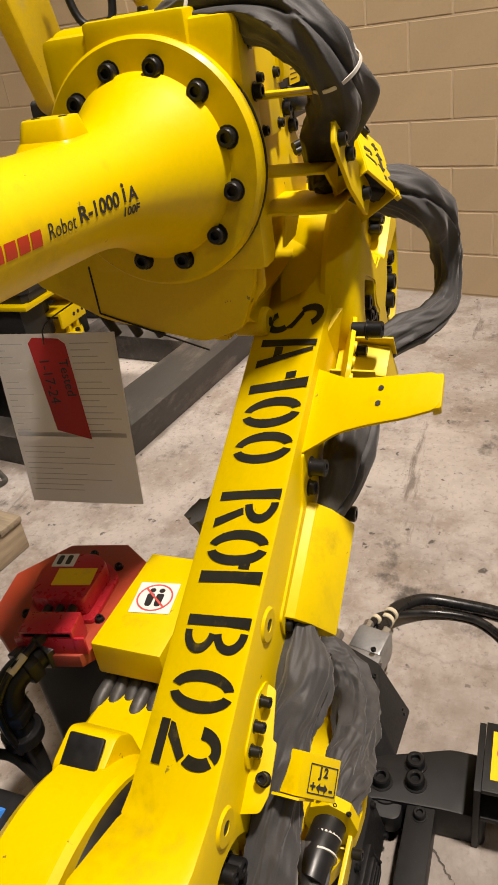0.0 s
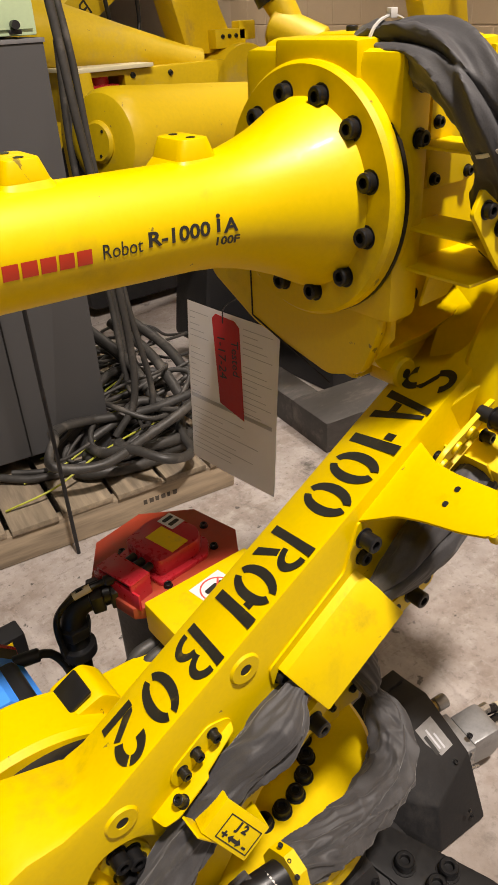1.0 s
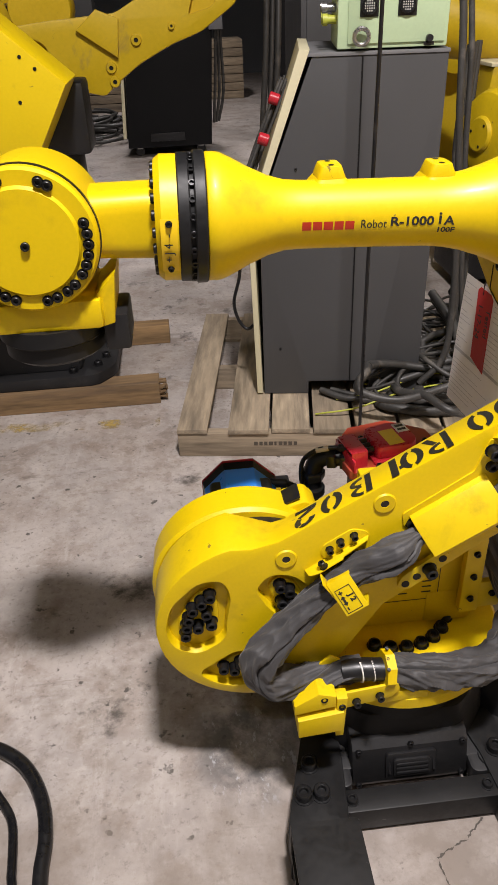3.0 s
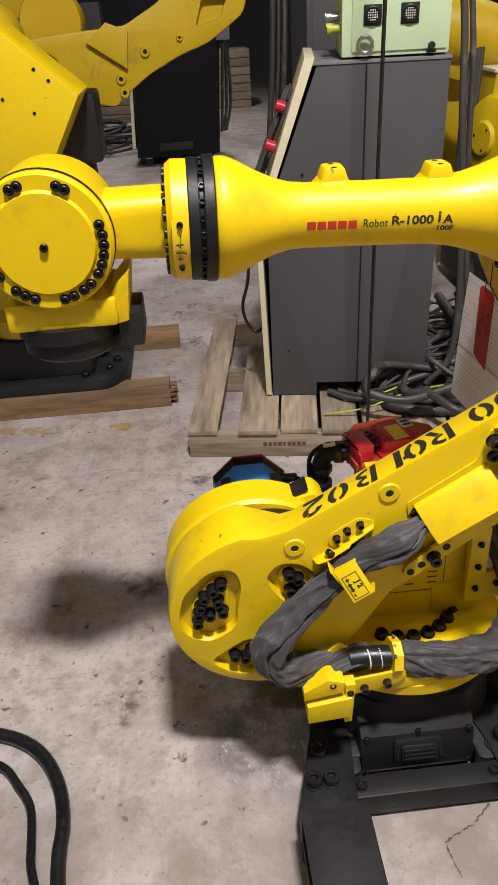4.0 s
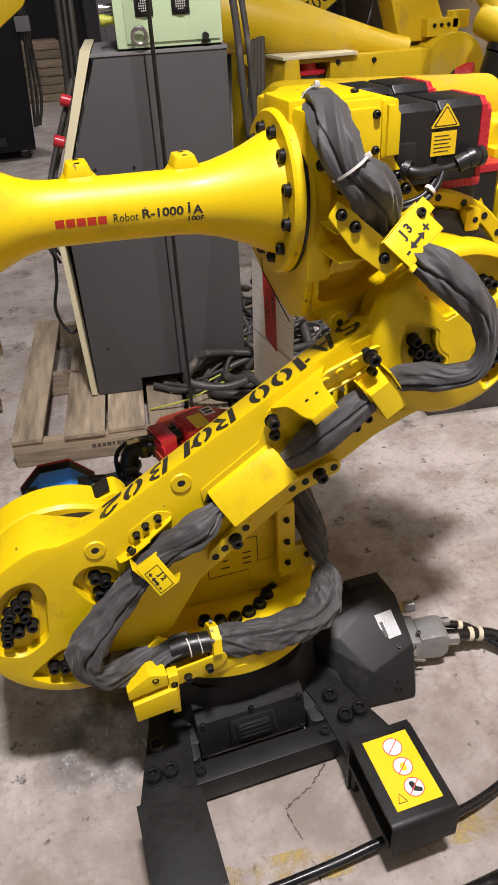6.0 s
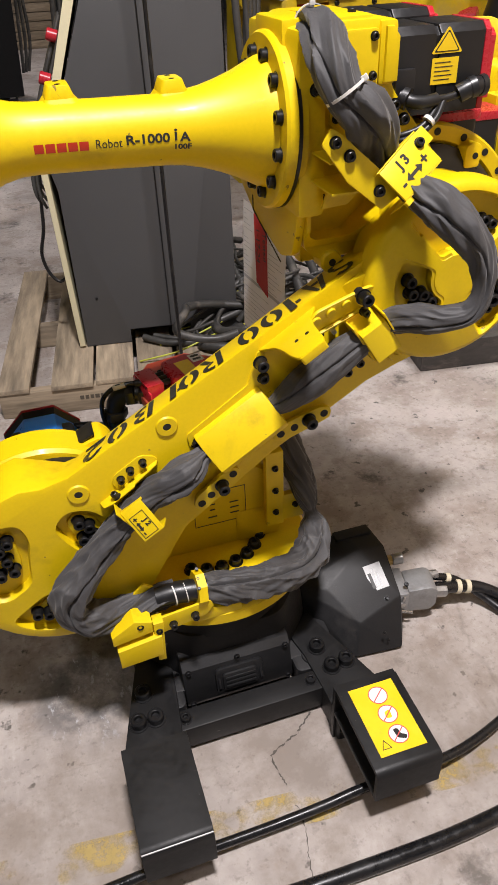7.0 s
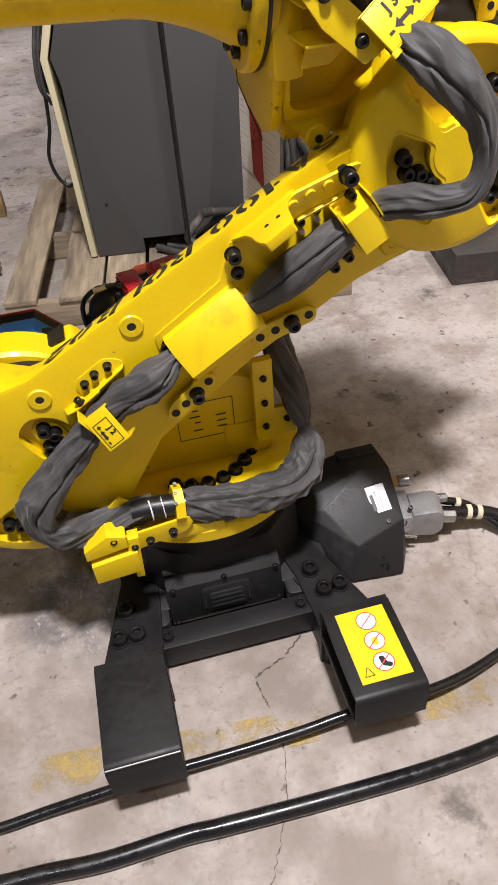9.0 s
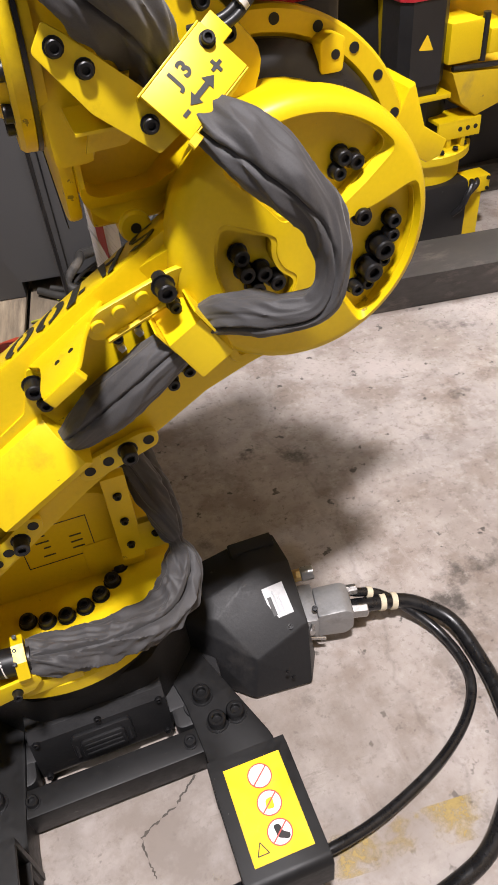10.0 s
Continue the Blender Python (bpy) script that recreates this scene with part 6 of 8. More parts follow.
# ---- fork mounts under the base ----
def fork_mount(x0, x1, top, bolts, label):
    """A floor plate with a bent fork pocket in front of it."""
    mid = (x0 + x1) / 2
    mount = thing("fork_mount", (mid, -0.35, 0), label, "bracket", "fork mounts of the robot base")
    s = 1 if mid > 0 else -1
    bm = bmesh.new()
    plate = [(mid - 0.062, -0.40), (mid + 0.062, -0.40), (mid + 0.062, -0.33), (mid + 0.045 - 0.03 * s, -0.20), (mid + 0.03 - 0.05 * s, -0.10), (mid - 0.045 - 0.05 * s, -0.10), (mid - 0.05 - 0.02 * s, -0.22), (mid - 0.062, -0.33)]
    add_prism(bm, round_poly(plate, 0.012, 3), 0.0, 0.082, None, 0.004)
    part("plate", bm, BLACK_STEEL, mount)
    for q in bolts:
        bolt((*q, 0.082), (0, 0, 1), 0.034, mount)
    # pocket: flat tube with a rounded front edge, open at both sides
    bm = bmesh.new()
    y0, y1, lo, r, th = -0.390, -0.584, 0.086, 0.016, 0.010
    outer = [(y0, lo), (y0, top)] + [(y1 + r - r * math.sin(radians(a)), top - r + r * math.cos(radians(a))) for a in range(0, 91, 15)] + [(y1, lo)]
    m = Matrix(((0, 0, 1, 0), (1, 0, 0, 0), (0, 1, 0, 0), (0, 0, 0, 1)))
    add_prism(bm, [(y0, top - th), *outer[1:], (y1 + th, lo), (y1 + th, top - th)], x0, x1, m, 0.0015)
    add_prism(bm, [(y0, lo), (y0, lo + th), (y1 + th + 0.001, lo + th), (y1 + th + 0.001, lo)], x0, x1, m, 0.0015)
    add_prism(bm, [(y0 + 0.012, 0.0), (y0 + 0.012, top - 0.005), (y0 + 0.001, top - 0.005), (y0 + 0.001, 0.0)], x0, x1, m, 0.0015)
    part("fork_pocket", bm, BLACK_STEEL, mount, "black bent steel fork pocket")
    return mount


left_mount = fork_mount(-0.281, -0.152, 0.180, ((-0.237, -0.272), (-0.200, -0.272), (-0.215, -0.205)), "black steel fork pocket bracket bolted beside the robot base")
bm = bmesh.new()
add_tube(bm, [(-0.280, -0.5790, 0.1750), (-0.22, -0.5793, 0.1753), (-0.153, -0.5790, 0.1750)], 0.0016, 8, 0.01)
tagged(part("worn_edge", bm, CONNECTOR_GREY, left_mount, "scuffed bare metal edge"))
right_mount = fork_mount(0.158, 0.294, 0.173, ((0.202, -0.275), (0.239, -0.270), (0.190, -0.215)), "black steel fork pocket bracket with a yellow no-step sign")
bm = bmesh.new()
add_box(bm, (0.180, -0.553, 0.1732), (0.276, -0.402, 0.1740))
sign = part("no_step_sign", bm, SIGN_YELLOW, right_mount, "yellow sign with three red crossed circles")
for k, cy in enumerate((-0.43, -0.474, -0.519)):
    bm = bmesh.new()
    add_lathe(bm, [(0, 0.1741), (0.0195, 0.1741), (0.0195, 0.1745), (0, 0.1745)], Matrix.Translation((0.233, cy, 0)), 32)
    disc = part("sign_disc", bm, WHITE_LABEL, sign)
    bm = bmesh.new()
    add_lathe(bm, [(0.0180, 0.1746), (0.0198, 0.1746), (0.0198, 0.1748), (0.0180, 0.1748), (0.0180, 0.1746)], Matrix.Translation((0.233, cy, 0)), 32)
    add_box(bm, (-0.018, -0.001, 0.1746), (0.018, 0.001, 0.1748), Matrix.Translation((0.233, cy, 0)) @ Matrix.Rotation(radians(40), 4, "Z"))
    part("sign_ring", bm, SIGN_RED, disc)
bm = bmesh.new()
add_prism(bm, round_poly([(0.226, -0.507), (0.236, -0.507), (0.238, -0.520), (0.248, -0.525), (0.244, -0.533), (0.228, -0.526)], 0.004), 0.17455, 0.1747)
part("sign_boot", bm, LOGO_BLACK, sign)
bm = bmesh.new()
add_prism(bm, round_poly([(0.228, -0.468), (0.24, -0.466), (0.238, -0.484), (0.226, -0.482)], 0.004), 0.17455, 0.1747)
part("sign_glove", bm, SIGN_YELLOW, sign)
bm = bmesh.new()
for a, b in (((0.19, -0.54), (0.208, -0.54)), ((0.208, -0.54), (0.199, -0.522)), ((0.199, -0.522), (0.19, -0.54))):
    d = Vector((b[0] - a[0], b[1] - a[1], 0))
    add_box(bm, (0, -0.0007, 0.1741), (d.length, 0.0007, 0.1745), Matrix.Translation((a[0], a[1], 0)) @ Matrix.Rotation(math.atan2(d.y, d.x), 4, "Z"))
part("sign_triangle", bm, LOGO_BLACK, sign)
bm = bmesh.new()
add_box(bm, (-0.19, -0.316, 0.012), (0.19, -0.266, 0.078), None, 0.004)
xbar = tagged(part("cross_bar", bm, BLACK_STEEL, None, "black steel bar between the fork mounts"), category="bar")
for x in (-0.14, 0.145):
    bolt((x, -0.291, 0.0782), (0, 0, 1), 0.022, xbar)

# ---- floor cables ----


def cable(name, points, r, label, material=RUBBER, seg=14, group=""):
    bm = bmesh.new()
    add_tube(bm, points, r, seg, 0.014)
    return tagged(part(name, bm, material, None, label, 60), category="cable", group=group)


ZC = 0.013
cable("power_cable", [(0.53, -0.108, 0.095), (0.556, -0.12, 0.09), (0.603, -0.131, 0.075), (0.656, -0.168, 0.04), (0.693, -0.223, 0.02), (0.707, -0.295, ZC), (0.694, -0.356, ZC), (0.641, -0.414, ZC), (0.55, -0.467, 0.018), (0.42, -0.512, 0.03), (0.313, -0.531, 0.042), (0.23, -0.53, 0.040), (0.15, -0.530, 0.036), (0.08, -0.533, 0.030), (-0.02, -0.535, 0.026), (-0.10, -0.537, 0.028), (-0.16, -0.539, 0.032), (-0.22, -0.541, 0.034), (-0.30, -0.543, 0.030), (-0.41, -0.543, 0.018), (-0.51, -0.547, ZC), (-0.614, -0.537, ZC), (-0.72, -0.48, ZC), (-0.80, -0.41, ZC), (-0.832, -0.341, ZC), (-0.84, -0.29, ZC), (-0.855, -0.21, ZC), (-0.893, -0.151, ZC), (-0.941, -0.098, ZC), (-1.05, -0.05, ZC)], 0.0097, "black round cable threaded through the fork pockets", CABLE_BLACK)
cable("power_cable", [(0.53, -0.138, 0.076), (0.568, -0.143, 0.07), (0.652, -0.156, 0.055), (0.71, -0.193, 0.035), (0.734, -0.233, 0.025), (0.739, -0.302, 0.018), (0.73, -0.391, 0.017), (0.69, -0.50, 0.017), (0.582, -0.605, 0.017), (0.48, -0.643, 0.017), (0.31, -0.660, 0.017), (0.10, -0.66, 0.017), (-0.103, -0.654, 0.017), (-0.18, -0.650, 0.017), (-0.32, -0.653, 0.017), (-0.42, -0.645, 0.017), (-0.51, -0.640, 0.017), (-0.61, -0.620, 0.017), (-0.71, -0.53, 0.017), (-0.762, -0.42, 0.017), (-0.777, -0.33, 0.017), (-0.777, -0.258, 0.017), (-0.793, -0.179, 0.017), (-0.831, -0.104, 0.017), (-0.884, -0.051, 0.017), (-0.957, -0.015, 0.017), (-1.12, 0.03, 0.017), (-1.4, 0.06, 0.017)], 0.0155, "thick black cable lying across the concrete floor", CABLE_BLACK)
for q, d, r in (((0.583, -0.126, 0.082), (1, -0.2, -0.3), 0.0125), ((0.603, -0.146, 0.064), (1, -0.15, -0.18), 0.0185), ((0.628, -0.151, 0.060), (1, -0.2, -0.2), 0.018)):
    bm = bmesh.new()
    add_lathe(bm, [(r - 0.003, -0.006), (r, -0.006), (r, 0.006), (r - 0.003, 0.006)], axis_matrix(q, d), 20)
    part("tape_band", bm, TAPE, hood, "cream cable tape")

# ---- upright red-capped motor behind the arm ----
RM = Matrix.Translation((0.03, 0.19, 0.0)) @ Matrix.Rotation(radians(12), 4, "Z")
bm = bmesh.new()
add_prism(bm, round_poly([(-0.07, -0.07), (0.07, -0.07), (0.07, 0.07), (-0.07, 0.07)], 0.015), 0.33, 0.592, RM, 0.004)
rmot = part("base_motor", bm, PLASTIC_BLACK, robot, "black upright servo motor with a red cap")
bm = bmesh.new()
oct_ = [(0.126 * math.cos(radians(22.5 + 45 * k)), 0.126 * math.sin(radians(22.5 + 45 * k))) for k in range(8)]
add_prism(bm, oct_, 0.59, 0.612, RM, 0.003)
part("cap_plate", bm, RED_PAINT, rmot, "orange-red octagonal plate")
bm = bmesh.new()
add_prism(bm, round_poly([(-0.05, -0.04), (0.03, -0.05), (0.052, -0.028), (0.048, 0.035), (0.018, 0.052), (-0.045, 0.044)], 0.012), 0.618, 0.65, RM, 0.007)
add_prism(bm, round_poly([(-0.058, -0.050), (0.036, -0.060), (0.064, -0.034), (0.060, 0.042), (0.024, 0.062), (-0.055, 0.054)], 0.008), 0.611, 0.6195, RM, 0.002)
cap = part("encoder_cap", bm, RED_PLASTIC, rmot, "dark red plastic encoder cap")
for x, y in ((-0.05, -0.055), (0.06, -0.05), (0.06, 0.05), (0.09, 0.0), (-0.04, 0.06)):
    bolt(RM @ Vector((x, y, 0.612)), (0, 0, 1), 0.012, cap)
bm = bmesh.new()
add_box(bm, (-0.112, -0.046, 0.648), (-0.074, 0.030, 0.652), RM, 0.001)
add_box(bm, (-0.112, -0.046, 0.612), (-0.074, -0.042, 0.649), RM, 0.001)
add_box(bm, (-0.112, 0.026, 0.612), (-0.074, 0.030, 0.649), RM, 0.001)
add_box(bm, (-0.112, -0.060, 0.611), (-0.108, 0.040, 0.640), RM, 0.001)
part("plug_bracket", bm, RED_PLASTIC, rmot, "red folded plug bracket")
bm = bmesh.new()
add_box(bm, (-0.104, -0.036, 0.613), (-0.078, 0.022, 0.642), RM, 0.003)
part("plug_body", bm, PLASTIC_BLACK, rmot, "black plug inside the bracket")
bm = bmesh.new()
add_box(bm, (-0.02, -0.04, 0.6502), (0.015, 0.02, 0.6510), RM)
part("label", bm, SIGN_YELLOW, cap, "yellow printed label")
bm = bmesh.new()
add_box(bm, (0.02, 0.0, 0.6502), (0.048, 0.035, 0.6510), RM)
wl = part("label", bm, WHITE_LABEL, cap, "white pictogram label")
bm = bmesh.new()
for y in (0.007, 0.021):
    add_prism(bm, round_poly([(0.024, y), (0.044, y), (0.044, y + 0.008), (0.024, y + 0.008)], 0.003), 0.6512, 0.6515, RM)
part("label_print", bm, LOGO_BLACK, wl)
bm = bmesh.new()
LEAD = [(-0.078, 0.168, 0.640), (-0.105, 0.172, 0.640), (-0.135, 0.180, 0.632), (-0.162, 0.188, 0.605), (-0.168, 0.190, 0.565), (-0.160, 0.190, 0.50)]
add_tube(bm, LEAD, 0.0052, 10, 0.006)
lead = part("signal_lead", bm, RUBBER, rmot, "thin black signal lead")
bm = bmesh.new()
add_rod(bm, (-0.110, 0.1728, 0.6395), (-0.136, 0.180, 0.6315), 0.0062, 12)
part("tape_band", bm, TAPE, lead, "cream cable tape")
bm = bmesh.new()
add_rod(bm, (-0.066, 0.166, 0.640), (-0.09, 0.170, 0.640), 0.0085, 14, width=0.002)
part("lead_gland", bm, PLASTIC_BLACK, lead)
for y in (-0.022, -0.004, 0.014):
    bm = bmesh.new()
    add_rod(bm, RM @ Vector((-0.071, y, 0.637)), RM @ Vector((-0.050, y, 0.637)), 0.0065, 12, width=0.001)
    part("pin_collar", bm, PLASTIC_BLACK, rmot)
for pts, r in (([(-0.062, 0.176, 0.606), (-0.09, 0.186, 0.606), (-0.122, 0.199, 0.597), (-0.138, 0.202, 0.566), (-0.140, 0.197, 0.50)], 0.0205), ([(-0.14, 0.197, 0.52), (-0.145, 0.19, 0.45), (-0.17, 0.16, 0.40)], 0.016)):
    bm = bmesh.new()
    add_tube(bm, pts, r, 18, 0.006)
    part("elbow_plug", bm, PLASTIC_BLACK, rmot, "black plastic elbow plug")
for q, d in (((-0.070, 0.179, 0.606), (1, -0.35, 0.0)), ((-0.098, 0.189, 0.605), (1, -0.35, 0.1)), ((-0.139, 0.201, 0.555), (0, 0, 1)), ((-0.140, 0.198, 0.515), (0, 0, 1))):
    bm = bmesh.new()
    add_lathe(bm, [(0.018, -0.011), (0.0275, -0.0095), (0.0285, -0.008), (0.0285, 0.008), (0.0275, 0.0095), (0.018, 0.011)], axis_matrix(q, d), 6 if q[2] > 0.52 else 20)
    part("plug_nut", bm, PLASTIC_BLACK, rmot)
# yellow step box beside it with the no-step label
bm = bmesh.new()
add_box(bm, (-0.062, 0.0, 0.572), (0.125, 0.105, 0.628), None, 0.004)
sbox = part("step_box", bm, YELLOW_SHEET, robot, "yellow folded sheet box with a no-step label")
SB = Matrix.Translation((0.035, 0.055, 0.6285)) @ Matrix.Rotation(radians(8), 4, "Z")
bm = bmesh.new()
add_box(bm, (-0.03, -0.03, 0), (0.03, 0.03, 0.0007), SB)
lab = part("label", bm, WHITE_LABEL, sbox, "white no-step label with a red ring")
bm = bmesh.new()
add_lathe(bm, [(0.0240, 0.0008), (0.0265, 0.0008), (0.0265, 0.0012), (0.0240, 0.0012), (0.0240, 0.0008)], SB, 32)
add_box(bm, (-0.024, -0.0015, 0.0012), (0.024, 0.0015, 0.0015), SB @ Matrix.Rotation(radians(45), 4, "Z"))
part("label_ring", bm, SIGN_RED, lab)
bm = bmesh.new()
for y in (-0.012, 0.002):
    add_prism(bm, round_poly([(-0.017, y), (0.008, y - 0.001), (0.008, y + 0.011), (-0.017, y + 0.009)], 0.005), 0.0008, 0.0011, SB)
    add_prism(bm, circle(0.014, y + 0.005, 0.0045, 12), 0.0008, 0.0011, SB)
part("label_print", bm, LOGO_BLACK, lab)
# leads under the step box
for k in range(6):
    bm = bmesh.new()
    y = 0.004 + 0.019 * k
    add_tube(bm, [(0.10, y, 0.560), (0.02, y, 0.558 + 0.006 * (k % 2)), (-0.05, y - 0.004, 0.552), (-0.095, y - 0.002, 0.525 + 0.008 * (k % 3)), (-0.125, y * 0.8 + 0.01, 0.485), (-0.135, y * 0.7 + 0.02, 0.42)], 0.0105, 12, 0.008)
    part("lead", bm, CABLE_GREY, robot)
# added black block, stands for the dark space under the step box
bm = bmesh.new()
add_box(bm, (-0.05, 0.008, 0.45), (0.115, 0.097, 0.548), None, 0.006)
part("lead_tray", bm, PLASTIC_BLACK, robot, "added black block under the leads")
# shoulder motor cap: blue octagon
BMX = Matrix.Translation((-0.305, 0.0, 0.488)) @ Matrix(((1, 0, 0, 0), (0, 0, 1, 0), (0, 1, 0, 0), (0, 0, 0, 1)))
bm = bmesh.new()
add_prism(bm, round_poly([(-0.07, -0.07), (0.07, -0.07), (0.07, 0.07), (-0.07, 0.07)], 0.015), 0.09, 0.20, BMX, 0.004)
smot = part("shoulder_motor", bm, PLASTIC_BLACK, robot, "black shoulder motor with a blue cap")
o8 = [(0.088 * math.cos(radians(22.5 + 45 * k)), 0.088 * math.sin(radians(22.5 + 45 * k))) for k in range(8)]
bm = bmesh.new()
add_prism(bm, o8, 0.12, 0.228, BMX, 0.002)
part("octagonal_cap", bm, BLUE_FILM, smot, "blue octagonal cap")
bm = bmesh.new()
add_loft(bm, o8, 0.227, [(p * 1.045, q * 1.045) for p, q in o8], 0.249, BMX)
part("cap_collar", bm, PLASTIC_BLACK, smot, "glossy black collar")
for w0, w1 in ((0.249, 0.258),):
    bm = bmesh.new()
    add_prism(bm, [(p * 1.06, q * 1.06) for p, q in o8], w0, w1, BMX, 0.002)
    part("cap_rim", bm, RED_PLASTIC, smot, "dark red rim")
bm = bmesh.new()
add_rod(bm, (-0.235, 0.225, 0.525), (-0.195, 0.218, 0.522), 0.011, 14, width=0.002)
add_tube(bm, [(-0.20, 0.219, 0.522), (-0.18, 0.214, 0.516), (-0.165, 0.200, 0.49), (-0.16, 0.18, 0.44)], 0.007, 12, 0.008)
part("motor_lead", bm, PLASTIC_BLACK, smot)
# terminal box on a stay at the back of the base
bm = bmesh.new()
add_box(bm, (-0.232, 0.485, 0.258), (-0.148, 0.535, 0.323), None, 0.006)
term = part("terminal_box", bm, PLASTIC_BLACK, robot, "small black terminal box with a yellow label")
bm = bmesh.new()
add_box(bm, (-0.226, 0.4838, 0.268), (-0.176, 0.4846, 0.316))
part("warning_label", bm, SIGN_YELLOW, term, "yellow label")
bm = bmesh.new()
add_box(bm, (-0.205, 0.20, 0.262), (-0.175, 0.49, 0.268), None, 0.001)
part("stay", bm, BLACK_STEEL, term, "black flat steel stay")
# raised block with black bumper on the shoulder
bm = bmesh.new()
add_prism(bm, round_poly([(-0.255, 0.58), (-0.16, 0.57), (-0.168, 0.622), (-0.19, 0.645), (-0.236, 0.632)], 0.01), -0.05, 0.015, SIDE, 0.006)
sb = part("stop_block", bm, YELLOW, turret)
bm = bmesh.new()
add_box(bm, (-0.024, -0.022, 0), (0.019, 0.024, 0.006), Matrix.Translation((-0.217, 0.014, 0.640)) @ Matrix.Rotation(radians(-28), 4, "Y"), 0.003)
part("rubber_bumper", bm, RUBBER, sb, "black rubber bumper")

# ---- papers hanging from the housing ----
T0, T1 = Vector((0.241, 0.386, 0.935)), Vector((0.270, 0.158, 0.931))
tx = (T1 - T0).normalized()
ty = Vector((-0.02, 0.11, -1))
ty = ty - tx * ty.dot(tx) * 0.4
ty.normalize()
tn = tx.cross(ty)
TAG = Matrix(((tx.x, -ty.x, -tn.x, T0.x), (tx.y, -ty.y, -tn.y, T0.y), (tx.z, -ty.z, -tn.z, T0.z), (0, 0, 0, 1)))
TAG = TAG @ Matrix.Diagonal((1.10, 1.14, 1, 1))
paper = thing("hanging_papers", T0, "white printed sheet with a red handwritten tag hung from the housing", "paper")
bm = bmesh.new()
nx, ny = 8, 12
grid = [[bm.verts.new(TAG @ Vector((0.195 * i / nx, -0.285 * j / ny, 0.0018 * math.sin(3.2 * i / nx) + 0.001 * math.sin(5 * j / ny)))) for i in range(nx + 1)] for j in range(ny + 1)]
for j in range(ny):
    for i in range(nx):
        bm.faces.new((grid[j][i], grid[j][i + 1], grid[j + 1][i + 1], grid[j + 1][i]))
bmesh.ops.solidify(bm, geom=bm.faces[:], thickness=0.0006)
part("sheet", bm, PAPER, paper)
bm = bmesh.new()
for j in range(26):
    y = -0.015 - 0.0098 * j
    for x0, x1 in (((0.008, 0.05), (0.125, 0.185)) if j < 15 else ((0.01, 0.10 + 0.03 * ((j * 7) % 3)),)):
        if (j * 5) % 11 == 3:
            continue
        add_box(bm, (x0, y, 0.0034), (x1 - 0.01 * ((j * 3) % 4), y + 0.0013, 0.0035), TAG)
add_box(bm, (0.006, -0.163, 0.0034), (0.188, -0.156, 0.0035), TAG)
part("print_text", bm, INK, paper)
bm = bmesh.new()
add_prism(bm, [(0.062, -0.012), (0.07, -0.004), (0.11, -0.006), (0.12, -0.014), (0.132, -0.165), (0.078, -0.15)], 0.0065, 0.0071, TAG)
rt = part("red_tag", bm, RED_CARD, paper, "red card tag with black handwriting")
TX = TAG @ Matrix.Translation((0.112, -0.065, 0.0073)) @ Matrix.Rotation(radians(-86), 4, "Z")
lettering("handwriting", "Tested", 0.021, TX, LOGO_BLACK, rt, 0.0002)
lettering("handwriting", "1-17-24", 0.023, TAG @ Matrix.Translation((0.083, -0.07, 0.0073)) @ Matrix.Rotation(radians(-86), 4, "Z"), LOGO_BLACK, rt, 0.0002)
bm = bmesh.new()
add_tube(bm, [(*(TAG @ Vector((0.09, -0.012, 0.012))), 0.0012), (0.236, 0.27, 0.955, 0.0012), (0.235, 0.20, 0.995, 0.0012)], None, 6, 0.01)
part("string", bm, RUBBER, paper)

# ---- controller cabinet on its pallet ----
CX0, CX1, CY0, CY1, CB, CT = -0.154, 0.470, 1.40, 1.98, 0.125, 1.315
cab = thing("control_cabinet", ((CX0 + CX1) / 2, 1.7, CB), "dark grey control cabinet with a cream-edged sloped front on a pallet", "cabinet")
shape = [(CX0 + 0.028, CB), (CX1, CB), (CX1, CT - 0.01), (CX0 + 0.205, CT - 0.01), (CX0 + 0.012, 0.80), (CX0 + 0.028, 0.72)]
bm = bmesh.new()
add_prism(bm, shape, -CY1, -CY0, SIDE, 0.004)
body = part("body", bm, CABINET, cab, "dark grey textured steel body")
cut = bmesh.new()
add_box(cut, (0.048, CY0 - 0.05, CB - 0.02), (0.285, CY0 + 0.1, CB + 0.055))
carve(body, cut)
bm = bmesh.new()
add_prism(bm, [(CX0, CB + 0.005), (CX0 + 0.022, CB + 0.005), (CX0 + 0.006, 0.80), (CX0 + 0.198, CT + 0.01), (CX0 + 0.165, CT + 0.012), (CX0 - 0.018, 0.80), (CX0 - 0.012, 0.70)], -CY1, -CY0 + 0.006, SIDE, 0.003)
part("front_door", bm, CREAM, cab, "cream front door edge")
bm = bmesh.new()
add_prism(bm, [(CX0 + 0.17, CT - 0.01), (CX1 + 0.003, CT - 0.01), (CX1 + 0.003, CT), (CX0 + 0.175, CT)], -CY1, -CY0 + 0.004, SIDE, 0.002)
part("top_plate", bm, CABINET_TOP, cab, "dusty grey top plate")
bm = bmesh.new()
add_box(bm, (0.205, CY0 - 0.0015, CB + 0.055), (0.210, CY0 + 0.002, CT - 0.012))
part("panel_seam", bm, RUBBER, cab)
for x, z in ((0.0, 0.975), (0.13, 0.972), (-0.06, 0.32)):
    bolt((x, CY0, z), (0, -1, 0), 0.008, cab)
bm = bmesh.new()
add_rod(bm, (0.065, CY0 + 0.002, 0.935), (0.065, CY0 - 0.001, 0.935), 0.012, 18)
part("knockout_hole", bm, RUBBER, cab)
